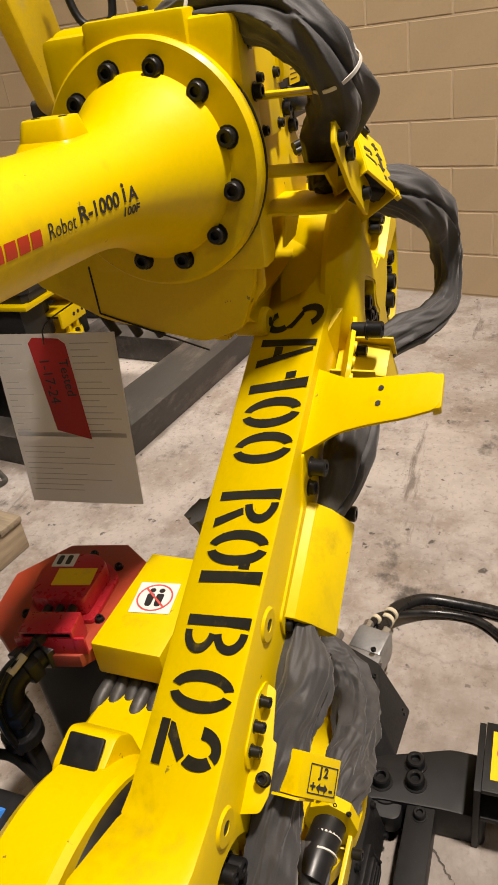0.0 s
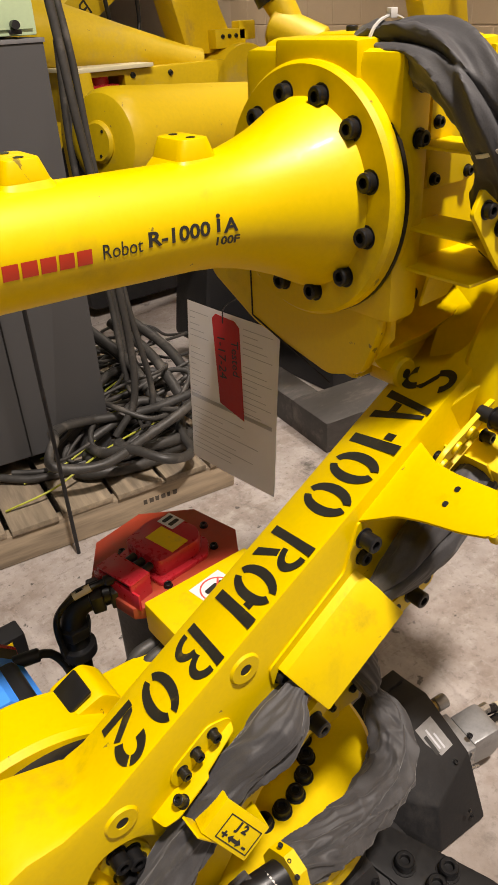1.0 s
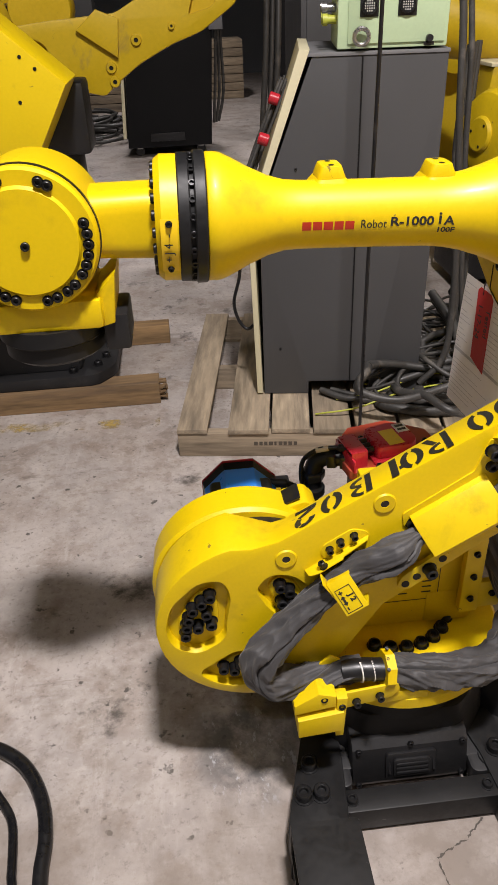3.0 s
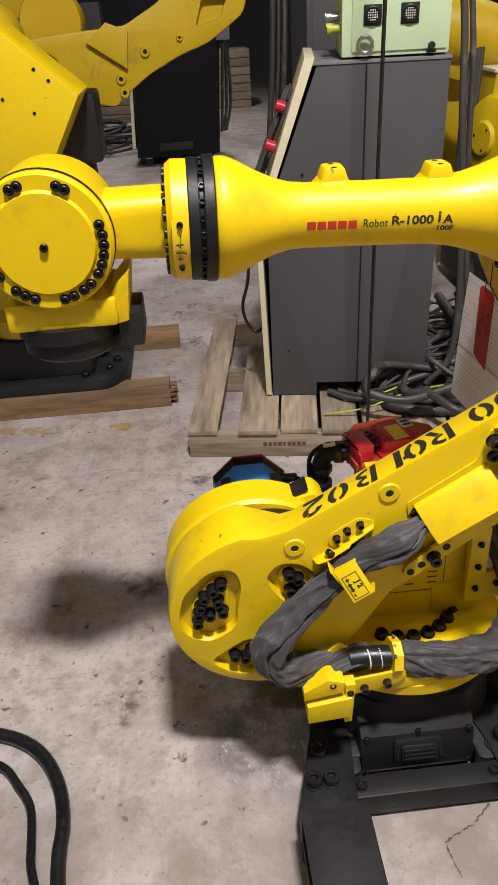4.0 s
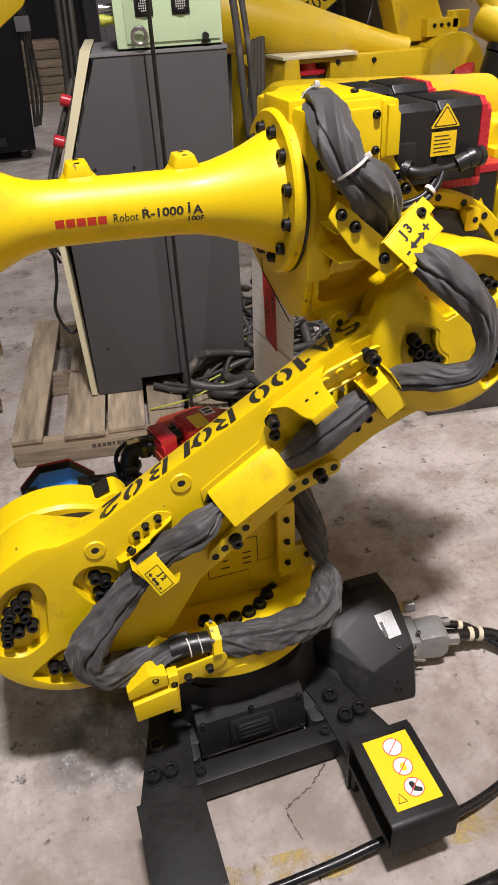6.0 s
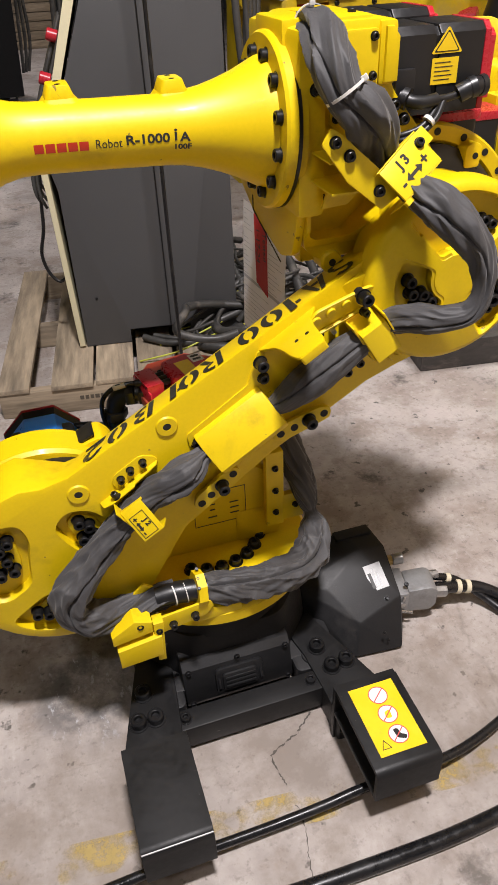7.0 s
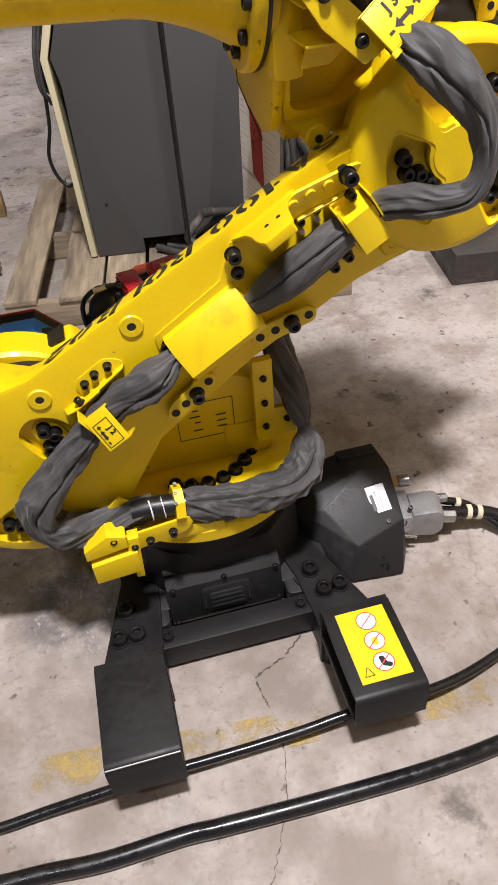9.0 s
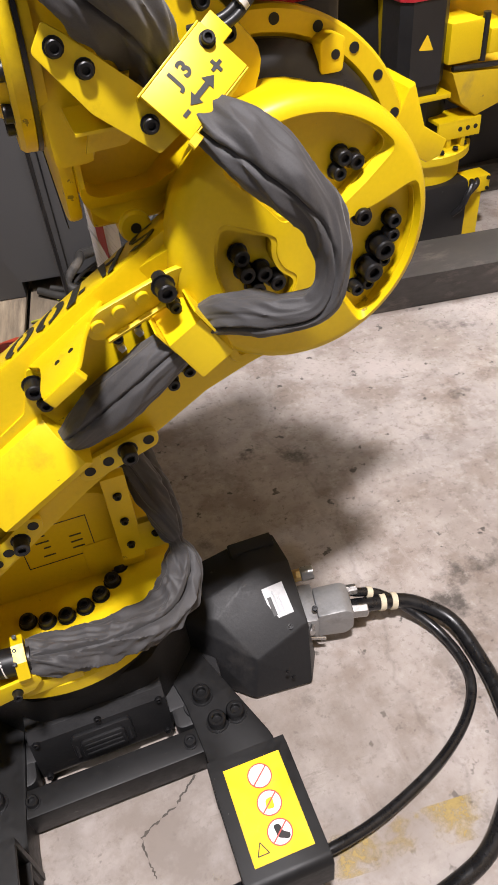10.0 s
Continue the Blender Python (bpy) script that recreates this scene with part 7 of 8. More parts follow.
for z, y in ((1.05, 1.5), (1.16, 1.62)):
    bm = bmesh.new()
    t = (z - 0.8) / (CT - 0.8)
    add_rod(bm, (CX0 - 0.02 + 0.17 * t, y, z), (CX0 - 0.055 + 0.17 * t, y, z + 0.012), 0.02, 18, width=0.003)
    part("stop_button", bm, RED_PLASTIC, cab, "red emergency stop button")
# leads and pendant cable down the front
for k in range(5):
    bm = bmesh.new()
    x = CX0 - 0.035 - 0.006 * ((k * 3) % 5)
    add_tube(bm, [(x + 0.165, 1.60 + 0.05 * k, 1.22), (x + 0.12, 1.58 + 0.05 * k, 1.12), (x + 0.055, 1.56 + 0.05 * k, 0.97), (x - 0.0, 1.52 + 0.05 * k, 0.82), (x - 0.012, 1.5 + 0.04 * k, 0.70), (x + 0.004, 1.5 + 0.05 * k, 0.64)], 0.0055 + 0.002 * (k % 2), 10, 0.02)
    part("front_lead", bm, CABLE_GREY, cab)
bm = bmesh.new()
add_tube(bm, [(CX0 - 0.03, 1.52, 0.80), (CX0 - 0.05, 1.52, 0.66), (CX0 - 0.062, 1.52, 0.56), (CX0 - 0.085, 1.51, 0.47), (CX0 - 0.07, 1.50, 0.40), (CX0 - 0.035, 1.49, 0.365), (CX0 - 0.002, 1.49, 0.39)], 0.0065, 10, 0.012)
part("hanging_loop", bm, RUBBER, cab, "thin black cable loop")

# pale green box on top
gb = thing("junction_box", (0.29, 1.6, CT), "pale green metal junction box on the cabinet top", "box")
bm = bmesh.new()
add_box(bm, (0.128, CY0 + 0.012, CT + 0.006), (0.462, 1.78, 1.62), None, 0.006)
gbody = part("body", bm, MINT, gb)
bm = bmesh.new()
add_box(bm, (0.16, CY0 + 0.006, CT + 0.02), (0.452, CY0 + 0.0125, 1.60), None, 0.002)
part("door", bm, MINT, gbody)
for x in (0.222, 0.335):
    bm = bmesh.new()
    add_box(bm, (x - 0.028, CY0 + 0.002, 1.405), (x + 0.028, CY0 + 0.007, 1.462), None, 0.003)
    add_lathe(bm, [(0, 0), (0.024, 0), (0.024, 0.008), (0.021, 0.01), (0.021, 0.004), (0, 0.004)], axis_matrix((x, CY0 + 0.003, 1.434), (0, -1, 0)), 24)
    sock = part("round_socket", bm, PLASTIC_BLACK, gb, "black round multipole socket")
    bm = bmesh.new()
    for i in range(-2, 3):
        for j in range(-2, 3):
            if i * i + j * j < 6:
                add_rod(bm, (x + 0.0065 * i, CY0 - 0.001, 1.434 + 0.0065 * j), (x + 0.0065 * i, CY0 - 0.004, 1.434 + 0.0065 * j), 0.0022, 6)
    part("pins", bm, NYLON, sock)
    bm = bmesh.new()
    add_box(bm, (x - 0.018, CY0 + 0.004, 1.478), (x + 0.016, CY0 + 0.0062, 1.505))
    wl = part("label", bm, WHITE_LABEL, gb)
    bm = bmesh.new()
    add_box(bm, (x - 0.012, CY0 + 0.003, 1.486), (x + 0.010, CY0 + 0.0042, 1.497))
    part("label_print", bm, INK, wl)
bm = bmesh.new()
ring = [(0.2 + 0.022 * math.cos(radians(20 * k)), CY0 - 0.014, 1.355 + 0.022 * math.sin(radians(20 * k))) for k in range(19)]
add_tube(bm, ring, 0.0065, 10, 0.006)
tagged(part("lifting_eye", bm, STEEL, gb, "steel lifting eye bolt"))
bm = bmesh.new()
add_rod(bm, (0.405, CY0 + 0.004, 1.345), (0.405, CY0 - 0.02, 1.345), 0.010, 14)
add_box(bm, (0.39, CY0 - 0.006, 1.325), (0.42, CY0 + 0.004, 1.335), None, 0.001)
part("latch", bm, PLASTIC_BLACK, gb)
for k in range(4):
    bm = bmesh.new()
    y = 1.47 + 0.06 * k
    add_rod(bm, (0.128, y, 1.40 + 0.03 * (k % 2)), (0.095, y, 1.40 + 0.03 * (k % 2)), 0.012, 14)
    add_rod(bm, (0.1, y, 1.40 + 0.03 * (k % 2)), (0.085, y, 1.40 + 0.03 * (k % 2)), 0.017, 14)
    part("side_coupling", bm, STEEL if k % 2 else GREEN_WIRE, gb, "small metal couplings")
# cable hanging from the ceiling in front of the cabinet, and the thick leads beside the box
cable("hanging_cable", [(0.185, 1.03, 5.6), (0.178, 1.02, 3.2), (0.181, 1.02, 1.6), (0.179, 1.02, 0.7), (0.180, 1.02, 0.35), (0.181, 1.02, 0.001)], 0.006, "thin black cable hanging straight down before the cabinet", RUBBER, 10)
lead1 = cable("cabinet_lead", [(0.51, 1.44, 1.62), (0.54, 1.42, 1.40), (0.555, 1.40, 1.15), (0.58, 1.38, 0.85), (0.60, 1.36, 0.5), (0.58, 1.34, 0.3), (0.5, 1.33, 0.2)], 0.012, "thick dark cable hanging beside the cabinet", CABLE_GREY)
lead2 = cable("cabinet_lead", [(0.55, 1.5, 1.62), (0.585, 1.46, 1.3), (0.60, 1.45, 1.0), (0.63, 1.42, 0.6), (0.66, 1.38, 0.3), (0.62, 1.36, 0.18)], 0.010, "thick dark cable hanging beside the cabinet", CABLE_GREY)

# pallet
pal = thing("pallet", (0.14, 1.75, 0), "worn rough wooden pallet under the cabinet", "pallet")
PX0, PX1, PY0, PY1 = -0.485, 0.74, 1.185, 2.3
for y in (PY0, (PY0 + PY1) / 2 - 0.02, PY1 - 0.04):
    bm = bmesh.new()
    add_box(bm, (PX0, y, 0.0 + 0.002), (PX1, y + 0.04, 0.102), None, 0.003)
    st = part("stringer", bm, WOOD_X, pal)
for x0, x1, jut in ((PX0, -0.372, 0.0), (-0.294, -0.144, 0.004), (-0.134, 0.007, -0.003), (0.021, 0.158, 0.002), (0.175, 0.327, -0.002), (0.341, 0.487, 0.003), (0.501, 0.640, 0.0), (0.654, PX1, 0.002)):
    bm = bmesh.new()
    add_box(bm, (x0, PY0 - 0.006 - jut, 0.103), (x1, PY1 - jut, 0.122), None, 0.003)
    part("deck_board", bm, WOOD, pal)
for y in (PY0 - 0.002, 1.7, PY1 - 0.12):
    bm = bmesh.new()
    add_box(bm, (PX0 - 0.002, y + 0.045, 0.0), (PX1, y + 0.135, 0.016), None, 0.002)
    part("bottom_board", bm, WOOD_X, pal)
for k, (x0, w) in enumerate(((-0.20, 0.014), (-0.18, 0.012), (-0.162, 0.012), (-0.145, 0.016), (-0.124, 0.008), (-0.108, 0.014), (-0.09, 0.012), (-0.072, 0.014), (-0.052, 0.012), (0.42, 0.012), (0.44, 0.014), (0.46, 0.012), (0.48, 0.014), (0.5, 0.01), (0.52, 0.014))):
    bm = bmesh.new()
    add_box(bm, (x0, PY0 - 0.0012, 0.05), (x0 + w, PY0 - 0.0004, 0.066))
    part("stamp_mark", bm, STAMP, pal, "faded dark stamp mark")

# the pallet stands a little askew
ASKEW = Matrix.Translation((-0.473, 1.168, 0)) @ Matrix.Rotation(radians(-8.5), 4, "Z") @ Matrix.Translation((0.485, -1.185, 0))
for ob in (pal,):
    ob.matrix_basis = ASKEW @ ob.matrix_basis
for ob in (cab, gb):
    ob.matrix_basis = ASKEW @ Matrix.Translation((-0.04, 0.05, 0)) @ ob.matrix_basis

for ob in (lead1, lead2):
    ob.matrix_basis = ASKEW @ Matrix.Translation((-0.075, 0.05, 0)) @ ob.matrix_basis


# ---- timbers and the machine left of the pallet ----
def timber(x0, x1, y, z1, depth, name_label, ragged=False):
    t = thing("timber_block", ((x0 + x1) / 2, y, 0), name_label, "timber", "timbers on the floor")
    bm = bmesh.new()
    add_box(bm, (x0, y, 0.001), (x1, y + depth, z1), None, 0.004)
    part("beam", bm, TIMBER, t)
    if ragged:
        for k in range(46):
            bm = bmesh.new()
            yy, zz = y + 0.008 + random.random() * (depth - 0.016), 0.008 + random.random() * (z1 - 0.018)
            ln = 0.006 + 0.03 * random.random()
            add_box(bm, (x1 - 0.01, yy - 0.004, zz - 0.004), (x1 + ln, yy + 0.004, zz + 0.005), Matrix.Translation((x1, yy, zz)) @ Matrix.Rotation(random.uniform(-0.35, 0.35), 4, "Y") @ Matrix.Rotation(random.uniform(-0.35, 0.35), 4, "Z") @ Matrix.Translation((-x1, -yy, -zz)), 0.001)
            part("splinter", bm, TIMBER, t)
    return t


timber(-1.75, -0.545, 1.60, 0.098, 0.10, "old sawn timber with a splintered broken end on the floor", True)
timber(-1.10, -0.50, 2.22, 0.095, 0.09, "short sawn timber block on the floor")

left = thing("industrial_robot", (-1.25, 1.95, 0.1), "dusty yellow stored robot standing on timbers", "robot", "stored robots")
bm = bmesh.new()
add_prism(bm, round_poly([(-1.55, 1.62), (-0.80, 1.62), (-0.72, 1.72), (-0.72, 2.25), (-0.80, 2.33), (-1.55, 2.33)], 0.04), 0.099, 0.15, None, 0.006)
add_box(bm, (-1.40, 1.68, 0.14), (-0.86, 2.25, 0.32), None, 0.03, 3)
bs = part("base_casting", bm, CAST_GREY, left, "dark grey cast base")
for q in ((-0.80, 1.72), (-0.77, 1.80), (-0.78, 2.1), (-0.9, 1.67)):
    bolt((*q, 0.15), (0, 0, 1), 0.035, bs)
bm = bmesh.new()
add_lathe(bm, [(0, 0.32), (0.24, 0.32), (0.25, 0.33), (0.25, 0.40), (0.2, 0.43), (0, 0.43)], Matrix.Translation((-1.12, 1.95, 0)), 48)
part("turntable", bm, YELLOW_OLD, left)
bm = bmesh.new()
add_prism(bm, round_poly([(-1.28, 0.42), (-0.95, 0.42), (-0.92, 0.70), (-1.0, 0.95), (-1.2, 1.0), (-1.35, 0.8)], 0.05), -2.12, -1.78, SIDE, 0.02)
part("turret", bm, YELLOW_OLD, left)
for k in range(4):
    bm = bmesh.new()
    add_tube(bm, [(-0.86, 1.80 + 0.05 * k, 0.24), (-0.80, 1.78 + 0.05 * k, 0.32), (-0.78, 1.80 + 0.05 * k, 0.48), (-0.84, 1.85 + 0.04 * k, 0.66)], 0.02, 12, 0.02)
    part("lead", bm, CABLE_GREY, left)
bm = bmesh.new()
add_box(bm, (-0.98, 1.72, 0.70), (-0.74, 1.92, 0.80), None, 0.012)
part("motor_body", bm, PLASTIC_BLACK, left, "black motor body")
bm = bmesh.new()
add_prism(bm, round_poly([(-0.96, 0.80), (-0.82, 0.80), (-0.80, 0.62), (-0.94, 0.60)], 0.02), -1.74, -1.62, SIDE, 0.01)
part("bracket", bm, YELLOW_OLD, left)
# its upper arm with sheet cover, reaching towards the aisle
bm = bmesh.new()
plate = [(-0.668, 1.29), (-0.89, 1.49), (-1.0, 1.60), (-1.25, 1.62), (-1.25, 1.2), (-0.98, 1.03), (-0.80, 1.07)]
add_prism(bm, plate, -1.36, -1.10, SIDE, 0.006)
cover_motor = bmesh.new()
add_box(cover_motor, (-0.86, 1.361, 1.06), (-0.655, 1.55, 1.27), None, 0.015)
add_box(cover_motor, (-0.82, 1.40, 0.80), (-0.70, 1.56, 1.06), None, 0.01)
part("arm_motor", cover_motor, PLASTIC_BLACK, left, "black motor behind the arm cover")
cv = part("arm_cover", bm, YELLOW_SHEET, left, "bright yellow sheet arm cover")
for x, z in ((-0.745, 1.33), (-0.80, 1.25), (-0.88, 1.29), (-0.78, 1.36)):
    bm = bmesh.new()
    add_lathe(bm, [(0, 0), (0.005, 0), (0.005, 0.001), (0, 0.001)], axis_matrix((x, 1.0995, z), (0, -1, 0)), 12)
    part("hole", bm, RUBBER, cv)
bm = bmesh.new()
add_lathe(bm, [(0, -0.12), (0.12, -0.12), (0.125, -0.11), (0.125, 0.11), (0.12, 0.12), (0, 0.12)], Matrix.Translation((-1.0, 1.5, 1.42)) @ SIDE, 40)
part("elbow_end", bm, YELLOW_OLD, left)
bm = bmesh.new()
add_prism(bm, round_poly([(-1.2, 0.75), (-1.0, 0.7), (-0.88, 1.3), (-1.05, 1.45), (-1.2, 1.4)], 0.05), -1.75, -1.5, SIDE, 0.02)
part("upper_arm", bm, YELLOW_OLD, left)

# ---- back row on the left: leaning arm, black cabinet, clutter ----
far = thing("industrial_robot", (-1.5, 3.1, 0), "dusty yellow stored robot with a long leaning arm", "robot", "stored robots")
YF = 2.75
arm_shape = [(-1.75, 1.16), (-1.30, 1.22), (-1.0, 1.14), (-0.80, 1.10), (-0.70, 1.075), (-0.655, 1.12), (-0.52, 1.21), (-0.36, 1.285), (-0.22, 1.33), (-0.05, 1.44), (0.0, 1.60), (-0.30, 1.62), (-0.46, 1.50), (-0.62, 1.42), (-0.95, 1.40), (-1.35, 1.36), (-1.75, 1.42)]
bm = bmesh.new()
add_prism(bm, round_poly(arm_shape, 0.03, 3), -YF - 0.16, -YF, SIDE, 0.014)
fa = part("upper_arm", bm, YELLOW_OLD, far, "yellow cast arm with raised ribs")
cut = bmesh.new()
add_prism(cut, round_poly([(-0.28, 1.40), (-0.16, 1.43), (-0.12, 1.52), (-0.24, 1.52)], 0.02), -YF - 0.05, -YF + 0.1, SIDE)
carve(fa, cut)
cut = bmesh.new()
add_prism(cut, circle(-1.02, 1.25, 0.085, 24), -YF - 0.08, -YF + 0.1, SIDE)
carve(fa, cut)
for x, z, r in ((-0.66, 1.20, 0.026), (-0.65, 1.14, 0.026), (-0.53, 1.31, 0.026), (-0.36, 1.36, 0.016)):
    bm = bmesh.new()
    add_lathe(bm, [(0, -0.002), (r * 0.4, -0.002), (r * 0.4, 0.012), (r * 0.85, 0.012), (r, 0.0), (r, -0.01)], axis_matrix((x, YF - 0.001, z), (0, -1, 0)), 24)
    bo = part("boss", bm, YELLOW_OLD, fa)
    bm = bmesh.new()
    add_lathe(bm, [(0, 0), (r * 0.38, 0), (r * 0.38, 0.002), (0, 0.002)], axis_matrix((x, YF - 0.004, z), (0, -1, 0)), 12)
    part("hole", bm, RUBBER, bo)
bm = bmesh.new()
add_prism(bm, [(-0.80, 1.36), (-0.62, 1.24), (-0.60, 1.40), (-0.70, 1.44)], -YF - 0.01, -YF + 0.03, SIDE, 0.01)
part("rib", bm, YELLOW_OLD, fa)
bm = bmesh.new()
add_lathe(bm, [(0.10, -0.1), (0.145, -0.1), (0.15, -0.09), (0.15, 0.09), (0.145, 0.1), (0.10, 0.1)], Matrix.Translation((-0.98, 3.05, 1.45)) @ SIDE, 40)
part("elbow_ring", bm, YELLOW_OLD, far)
bm = bmesh.new()
add_rod(bm, (-0.98, 2.98, 1.45), (-0.98, 3.1, 1.45), 0.1, 20)
part("red_cap", bm, RED_PLASTIC, far, "dull red motor cap")
bm = bmesh.new()
add_prism(bm, [(-1.8, 1.3), (-1.1, 1.5), (-0.85, 1.66), (-1.2, 1.75), (-1.8, 1.55)], -3.5, -3.3, SIDE, 0.02)
part("forearm", bm, YELLOW_OLD, far)
bm = bmesh.new()
add_prism(bm, round_poly([(-1.75, 0.0), (-1.2, 0.0), (-1.2, 0.9), (-1.35, 1.4), (-1.75, 1.4)], 0.05), -3.4, -2.85, SIDE, 0.02)
part("turret", bm, YELLOW_OLD, far)

bc = thing("control_cabinet", (-0.45, 7.4, 0), "black control cabinet on castors at the far end of the aisle", "cabinet")
bm = bmesh.new()
add_prism(bm, [(-0.90, 0.10), (-0.005, 0.10), (0.07, 1.28), (0.07, 1.62), (-0.80, 1.62), (-0.83, 1.0)], -7.9, -7.1, SIDE, 0.01)
part("body", bm, DARK_CAB, bc)
bm = bmesh.new()
add_box(bm, (-0.65, 7.082, 0.16), (-0.29, 7.104, 0.24), None, 0.004)
part("handle_slot", bm, RUBBER, bc)
bm = bmesh.new()
add_prism(bm, [(-0.94, 0.2), (-0.905, 0.2), (-0.85, 1.0), (-0.88, 1.0)], -7.4, -7.09, SIDE, 0.002)
part("door_edge", bm, CREAM, bc)
for x, y in ((-0.12, 7.25), (-0.78, 7.25), (-0.12, 7.8), (-0.78, 7.8)):
    bm = bmesh.new()
    add_lathe(bm, [(0, -0.018), (0.045, -0.018), (0.05, -0.01), (0.05, 0.01), (0.045, 0.018), (0, 0.018)], Matrix.Translation((x, y, 0.05)) @ SIDE, 24)
    part("castor_wheel", bm, PLASTIC_BLACK, bc)
    bm = bmesh.new()
    add_box(bm, (x - 0.03, y - 0.03, 0.07), (x + 0.03, y + 0.03, 0.105), None, 0.006)
    part("castor_fork", bm, STEEL, bc)
bm = bmesh.new()
add_box(bm, (0.03, 7.06, 1.17), (0.17, 7.1, 1.30), None, 0.006)
part("side_box", bm, CABINET_TOP, bc, "small pale grey box")
for k in range(3):
    bm = bmesh.new()
    x = 0.085 + 0.028 * k
    add_tube(bm, [(x, 7.15 + 0.05 * k, 1.5), (x + 0.01, 7.15 + 0.05 * k, 1.1), (x - 0.02 + 0.02 * (k % 3), 7.2 + 0.05 * k, 0.6), (x - 0.05, 7.2 + 0.04 * k, 0.3)], 0.016, 8, 0.06)
    part("lead", bm, CABLE_GREY, bc)

# grey cable pile on the floor behind the leaning arm
random.seed(23)
for k in range(14):
    cx, cy = -1.35 + random.uniform(-0.3, 0.3), 8.6 + random.uniform(-0.5, 0.5)
    a0 = random.uniform(0, 360)
    pts = [(cx + random.uniform(0.3, 0.42) * math.cos(radians(a0 + 40 * i)), cy + 0.35 * math.sin(radians(a0 + 40 * i)), 0.025 + 0.014 * k + 0.02 * math.sin(i)) for i in range(9)]
    cable("floor_cable", pts, 0.02, "dusty grey cable piled on the floor", CABLE_GREY, 8, "cable pile in the aisle")

# stored crates and pallets down the aisle
for x0, y0, w, d, h, mt, nm, lab in ((0.16, 11.7, 0.62, 0.8, 0.85, WOOD_X, "wooden_crate", "pale wooden crate in the aisle"), (-1.9, 10.8, 1.1, 0.8, 0.5, WOOD_X, "wooden_crate", "pale wooden crate behind the cabinet")):
    cr = thing("wooden_crate", (x0 + w / 2, y0 + d / 2, 0), lab, "crate", "crates in the aisle")
    n = int(h / 0.12)
    for k in range(n):
        bm = bmesh.new()
        add_box(bm, (x0, y0, h * k / n + 0.002), (x0 + w, y0 + d, h * (k + 1) / n - 0.008), None, 0.004)
        part("board", bm, mt, cr)
for x0, y0, w, d, h, mt, lab in ((0.34, 3.3, 0.55, 0.6, 1.55, CABINET, "dark grey control cabinet behind the pallet"), (0.55, 4.2, 0.6, 0.6, 1.6, DARK_CAB, "black control cabinet in the back row"), (-2.6, 5.2, 0.9, 0.6, 1.6, DARK_CAB, "black control cabinet in the back row"), (-2.3, 11.9, 0.8, 0.6, 1.6, CABINET, "dark grey control cabinet in the back row"), (0.9, 5.2, 0.7, 0.6, 1.7, DARK_CAB, "black control cabinet in the back row"), (0.75, 7.6, 0.7, 0.6, 1.7, DARK_CAB, "black control cabinet in the back row")):
    cb = thing("control_cabinet", (x0 + w / 2, y0 + d / 2, 0), lab, "cabinet", "cabinets in the back row")
    bm = bmesh.new()
    add_box(bm, (x0, y0, 0.1), (x0 + w, y0 + d, h), None, 0.008)
    part("body", bm, mt, cb)
    bm = bmesh.new()
    add_box(bm, (x0 + 0.03, y0 - 0.008, 0.16), (x0 + w - 0.03, y0 + 0.002, h - 0.04), None, 0.004)
    part("door", bm, mt, cb)
    bm = bmesh.new()
    add_box(bm, (x0 + 0.02, y0 + 0.02, 0), (x0 + w - 0.02, y0 + d - 0.02, 0.102), None, 0.004)
    part("plinth", bm, WOOD_X, cb)
    bm = bmesh.new()
    add_box(bm, (x0 + w - 0.09, y0 - 0.03, h * 0.55), (x0 + w - 0.06, y0 - 0.006, h * 0.55 + 0.12), None, 0.004)
    part("handle", bm, STEEL, cb)
for k in range(3, 6):
    cable("hanging_lead", [(0.02 + 0.03 * k, 2.86 + 0.02 * (k % 3), 1.6), (0.0 + 0.03 * k, 2.84, 1.2), (0.03 * k - 0.03, 2.85 + 0.02 * (k % 2), 0.7), (0.03 * k, 2.9, 0.3), (0.03 * k + 0.05, 2.92, 0.05)], 0.011 + 0.004 * (k % 2), "dark lead hanging behind the cabinet", CABLE_GREY, 8, "leads behind the cabinet")

# ---- cable heap on the pallet's right half ----
random.seed(11)
for k in range(30):
    cx, cy = 0.62 + random.uniform(-0.22, 0.22), 1.42 + random.uniform(-0.28, 0.42)
    ra, rb = random.uniform(0.10, 0.26), random.uniform(0.08, 0.22)
    z = 0.135 + 0.010 * k * (1.0 if k < 16 else 0.55) * random.uniform(0.5, 1)
    a0 = random.uniform(0, 360)
    sw = random.uniform(200, 460)
    n = 12
    pts = []
    for i in range(n):
        a = radians(a0 + sw * i / (n - 1))
        w = 1 + 0.18 * math.sin(3 * a + k)
        pts.append((cx + ra * w * math.cos(a), cy + rb * w * math.sin(a), max(0.14, z + 0.03 * math.sin(2 * a + k))))
    thick = random.choice((0.006, 0.009, 0.012, 0.015))
    cable("coiled_cable", pts, thick, "dusty dark grey cable coiled on the pallet", CABLE_GREY, 10, "cable heap on the pallet")
